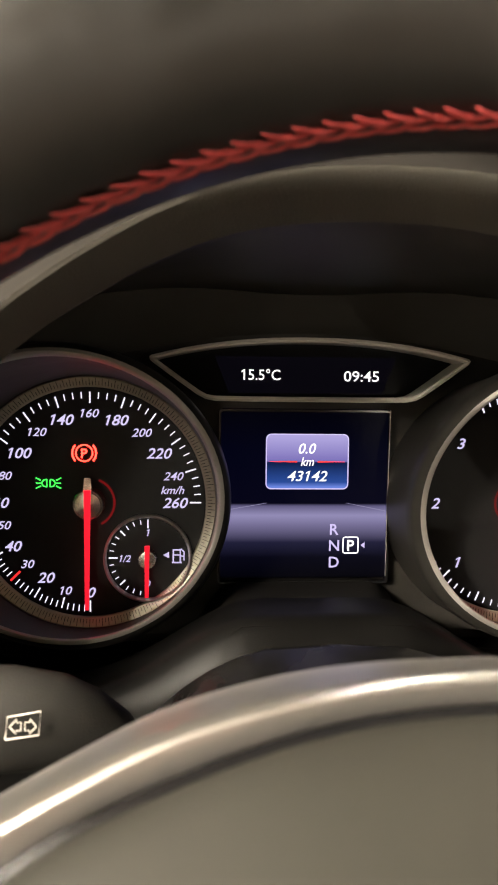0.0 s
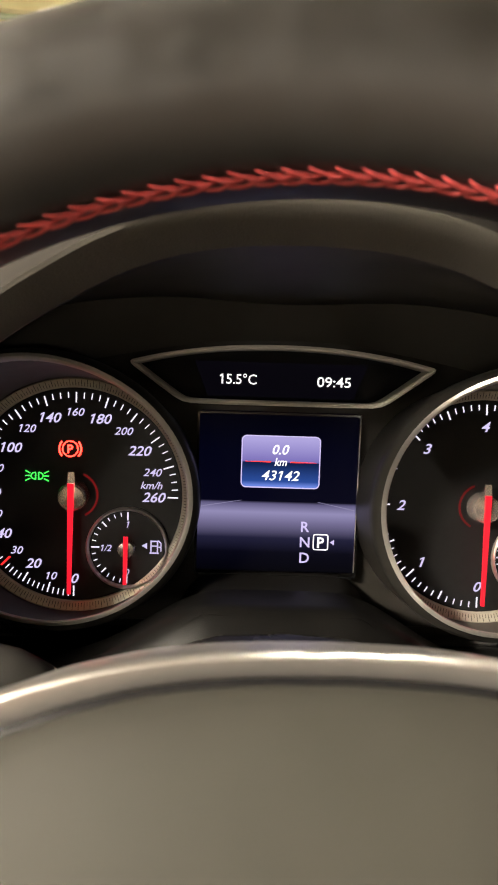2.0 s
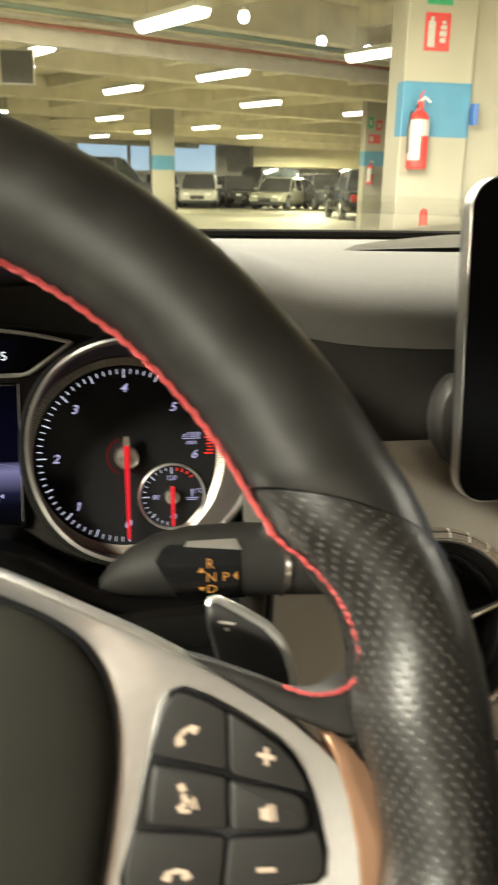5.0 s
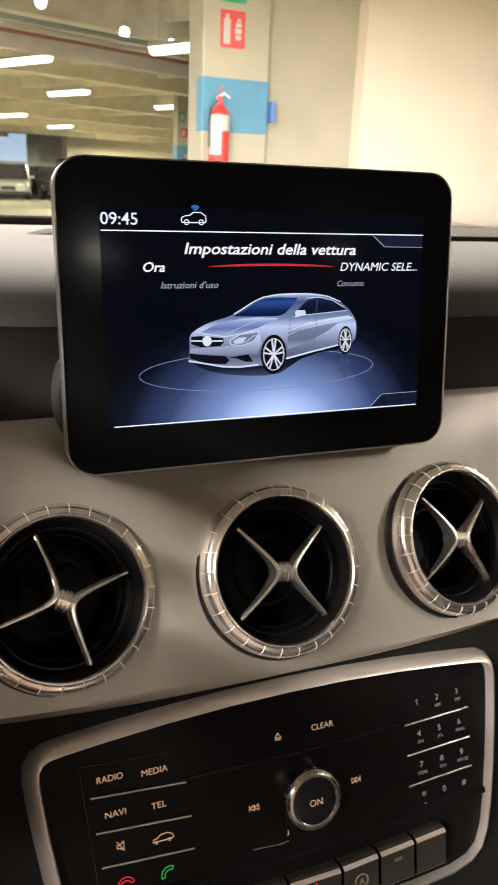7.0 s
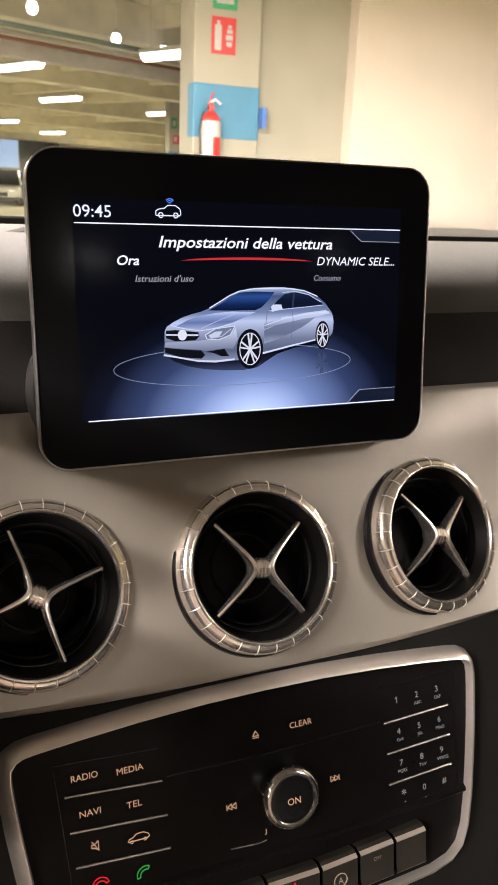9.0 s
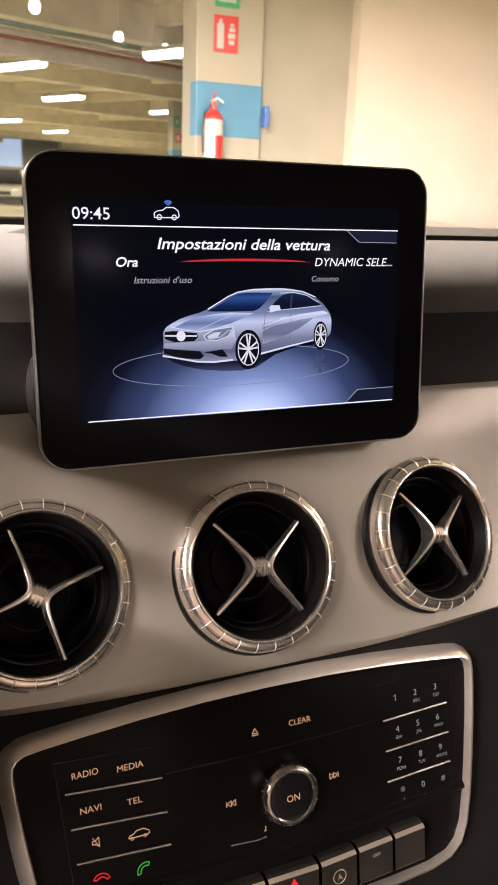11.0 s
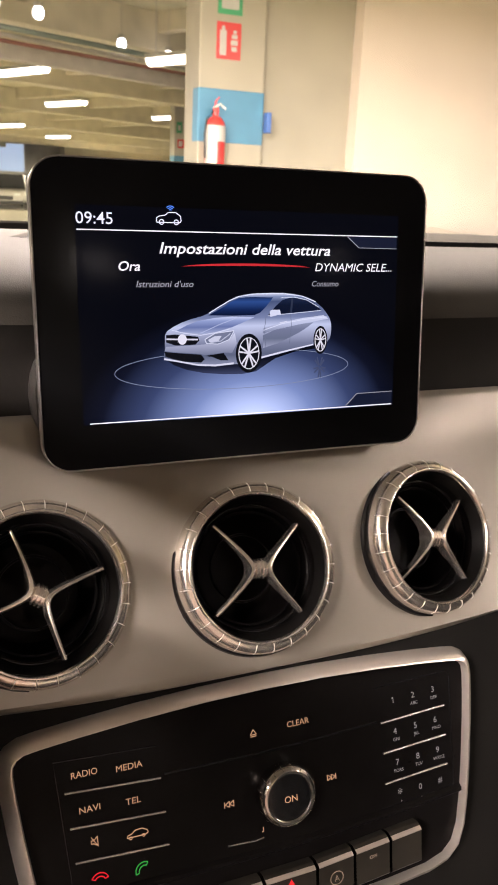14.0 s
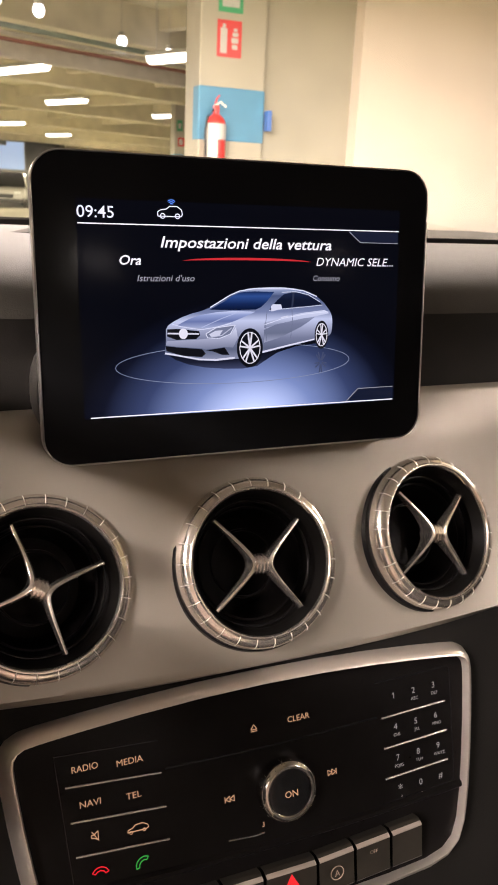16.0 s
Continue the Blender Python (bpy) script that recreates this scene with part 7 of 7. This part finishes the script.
def tube_lamp(x, y, z=LAMP_Z, length=1.25):
    o = thing("tube_lamp", pose(x, y, z, 0, 0, GARAGE_TURN + 90), "lit fluorescent ceiling lamp with white tray", "ceiling lamp", "garage ceiling lamps")
    h = length / 2
    part("tray", boxed((-h, -0.10, 0.0), (h, 0.10, 0.05), 0.01), P_TRAY, o)
    part("diffuser", lofted([[Vector((x, 0.09 * math.cos(a), -0.085 * math.sin(a))) for a in np.linspace(0, math.pi, 9)] for x in (-h + 0.02, h - 0.02)], closed=False), P_TUBE, o, smooth=True)
    for s in (-1, 1):
        part("hanger", wire([(s * h * 0.8, 0, 0.05), (s * h * 0.8, 0, CEIL - z)], 0.006, 6), P_TRAY, o)


for x, y in ((-0.82, 11.85), (2.02, 13.3), (0.5, 15.95), (3.47, 17.65), (0.30, 23.0), (3.23, 25.5), (1.55, 28.4), (0.0, 31.9), (-2.6, 22.5), (5.3, 29.5), (-3.9, 12.4), (-5.0, 30)):
    tube_lamp(x, y)
tube_lamp(0.785, 8.10, 1.68, 1.12)
tube_lamp(3.375, 9.41, 1.68, 1.12)
tube_lamp(6.28, 19.75, 2.36)
tube_lamp(6.75, 20.9, 2.02)
for x, y, z in ((1.67, 9.14, 1.90), (2.885, 10.40, 1.90), (0.40, 6.2, 1.95), (3.75, 11.2, 1.95)):
    b = thing("bulb_lamp", pose(x, y, z), "small lit white globe lamp under the ceiling", "ceiling lamp", "globe lamps")
    part("globe", revolve(0, 0, [(0.001, -0.065), (0.035, -0.055), (0.06, -0.02), (0.06, 0.02), (0.04, 0.06)], 20), P_BULB, b, smooth=True)
    part("holder", revolve(0, 0, [(0.05, 0.055), (0.05, 0.10), (0.004, 0.12), (0.004, max(0.13, CEIL - z))], 16), P_TRAY, b, smooth=True)
board = thing("hanging_board", pose(-0.90, 11.0, 1.53), "dark hanging sign board with pale frame", "sign board")
part("board", boxed((-0.24, -0.02, -0.19), (0.15, 0.02, 0.19)), mat("dark_board", (0.10, 0.095, 0.08), 0.5, noise_scale=10, vary=0.1), board)
part("board_frame", rim_between([(-0.26, -0.21), (0.17, -0.21), (0.17, 0.21), (-0.26, 0.21)], [(-0.24, -0.19), (0.15, -0.19), (0.15, 0.19), (-0.24, 0.19)], -0.03, 0.03), P_PIPE, board).rotation_euler = (radians(90), 0, 0)


for hx in (-0.2, 0.1):
    part("hanger", wire([(hx, 0, 0.2), (hx, 0, CEIL - 1.53)], 0.008, 6), P_TRAY, board)


# ---- parked cars ----
def parked_car(x, y, turn, paint, length, width, height, label, suv=False):
    """Car built along x, nose at +x, on its wheels at z = 0."""
    c = thing("parked_car", pose(x, y, GROUND, 0, 0, turn), label, "car", "parked cars")
    L, W, H = length / 2, width / 2, height
    belt = H * 0.60
    sill = 0.22
    st = [(-1.0, 0.62, 0.86), (-0.97, 0.52, 0.92), (-0.88, 0.42, 0.97), (-0.55, 0.36, 1.0), (0.0, 0.34, 1.0), (0.5, 0.36, 1.0), (0.82, 0.40, 0.97), (0.95, 0.48, 0.90), (1.0, 0.58, 0.80)]
    top = [(-1.0, 0.80), (-0.97, 0.92), (-0.88, 0.98), (-0.55, 1.0), (0.0, 0.99), (0.5, 0.94 if not suv else 0.98), (0.82, 0.86 if not suv else 0.92), (0.95, 0.74), (1.0, 0.62)]
    rings = []
    for (f, lo, wd), (_, tp) in zip(st, top):
        z0, z1 = sill + 0.15 * (abs(f) ** 6), belt * tp
        w = W * wd
        rings.append([Vector((f * L, s * w * kx, z0 + (z1 - z0) * kz)) for s, kx, kz in ((-1, 0.86, 0.0), (-1, 0.98, 0.15), (-1, 1.0, 0.5), (-1, 0.97, 0.85), (-1, 0.90, 1.0), (1, 0.90, 1.0), (1, 0.97, 0.85), (1, 1.0, 0.5), (1, 0.98, 0.15), (1, 0.86, 0.0))])
    part("body", lofted(rings, True, (True, True)), paint, c, smooth=True)
    glass_m, dark = CAR_GLASS, M["soft_black"]
    r0 = -0.93 if suv else -0.86
    cab = []
    for z, (a, b), k in ((belt * 0.97, (r0, 0.50), 0.90), (belt + (H - belt) * 0.5, (r0 + 0.05, 0.36), 0.83), (H * 0.965, (r0 + 0.12, 0.20), 0.74)):
        cab.append([Vector((px * L, s * W * k, z)) for px, s in ((a, -1), (a * 0.5 + b * 0.5, -1.015), (b, -0.97), (b + 0.02, 0), (b, 0.97), (a * 0.5 + b * 0.5, 1.015), (a, 1), (a - 0.02, 0))])
    part("window_band", lofted(cab, True), glass_m, c, smooth=True)
    rf = [[Vector((p.x * 1.0, p.y * 1.02, H * 0.955)) for p in cab[2]], [Vector((p.x * 0.985, p.y * 0.94, H * 0.99)) for p in cab[2]], [Vector((p.x * 0.9, p.y * 0.6, H)) for p in cab[2]]]
    part("roof", lofted(rf, True, (True, True)), paint, c, smooth=True)
    for s in (-1, 1):
        for px in (r0 + 0.01, -0.30, 0.10, 0.485):
            top_x = px + (0.11 if px < -0.5 else -0.27 if px > 0.4 else 0.0)
            part("window_post", wire([(px * L, s * W * 0.905, belt * 0.96), (top_x * L, s * W * 0.75, H * 0.97)], 0.035, 6), paint, c, smooth=True)
        for px in (-0.60, 0.62):
            wh = part("wheel", lofted([[Vector((px * L + r * math.cos(t), s * (W - d), 0.33 + r * math.sin(t))) for t in (2 * math.pi * i / 24 for i in range(24))] for r, d in ((0.24, 0.20), (0.33, 0.20), (0.335, 0.03), (0.30, 0.0), (0.22, 0.015))], True, (True, True)), CAR_TYRE, c, smooth=True)
            part("rim", lofted([[Vector((px * L + r * math.cos(t), s * (W + d), 0.33 + r * math.sin(t))) for t in (2 * math.pi * i / 20 for i in range(20))] for r, d in ((0.22, -0.012), (0.21, 0.004), (0.06, 0.010), (0.005, 0.012))], True, (False, True)), CAR_RIM, wh, smooth=True)
        part("headlight", boxed((0.90 * L, s * W * 0.55 - 0.13, belt * 0.60), (0.985 * L, s * W * 0.55 + 0.13, belt * 0.72), 0.03), CAR_LAMP, c, smooth=True)
        part("tail_light", boxed((-1.012 * L, s * W * 0.66 - 0.12, belt * 0.62), (-0.93 * L, s * W * 0.66 + 0.12, belt * 0.84), 0.03), P_RED, c, smooth=True)
        part("mirror", boxed((0.40 * L, s * (W + 0.08) - 0.07, belt * 0.98), (0.44 * L, s * (W + 0.08) + 0.07, belt * 1.12), 0.03), paint, c, smooth=True)
    part("grille", boxed((0.96 * L, -W * 0.36, belt * 0.42), (1.002 * L, W * 0.36, belt * 0.62), 0.02), dark, c)
    part("bumper", boxed((0.93 * L, -W * 0.82, 0.20), (1.01 * L, W * 0.82, 0.36), 0.05), dark, c, smooth=True)


CAR_GLASS = mat("car_window_glass", (0.012, 0.014, 0.015), 0.08, noise_scale=2, rough_vary=0.02)
CAR_TYRE = mat("tyre_rubber", (0.015, 0.015, 0.015), 0.7, noise_scale=30, vary=0.1)
CAR_RIM = mat("alloy_rim", (0.35, 0.35, 0.34), 0.35, 0.8, noise_scale=30, vary=0.05)
CAR_LAMP = mat("headlight_glass", (0.75, 0.75, 0.72), 0.15, noise_scale=10, vary=0.04)
BLACKP = mat("black_car_paint", (0.010, 0.010, 0.011), 0.28, noise_scale=3, rough_vary=0.03, coat=0.6)
WHITEP = mat("white_car_paint", (0.42, 0.40, 0.36), 0.25, noise_scale=3, rough_vary=0.04, coat=0.5)
SILVP = mat("pale_silver_car_paint", (0.26, 0.25, 0.20), 0.3, 0.3, noise_scale=3, rough_vary=0.04, coat=0.5)
DARKP = mat("dark_grey_car_paint", (0.035, 0.035, 0.038), 0.22, noise_scale=3, rough_vary=0.03, coat=0.6)
parked_car(0.15, 27.6, 8, BLACKP, 4.5, 1.85, 1.84, "black parked sport utility car", True)
parked_car(4.6, 39.0, -100, WHITEP, 4.3, 1.82, 1.55, "white parked car facing the aisle")
parked_car(6.5, 40.0, -82, BLACKP, 4.2, 1.80, 1.50, "black parked car with bright lamps")
parked_car(9.3, 42.4, 28, BLACKP, 4.7, 1.9, 1.95, "black parked van-like utility car", True)
parked_car(8.3, 37.6, 236, SILVP, 4.2, 1.78, 1.42, "pale silver parked hatchback")
parked_car(10.3, 37.6, -86, DARKP, 4.4, 1.85, 1.62, "dark grey parked utility car", True)
parked_car(8.75, 27.0, 84, BLACKP, 4.4, 1.85, 1.60, "black parked car showing red tail lamps", True)
parked_car(2.9, 40.5, -95, DARKP, 4.3, 1.8, 1.48, "dark grey parked car by the windows")
parked_car(-1.8, 38.5, -90, SILVP, 4.3, 1.8, 1.48, "silver parked car by the windows")
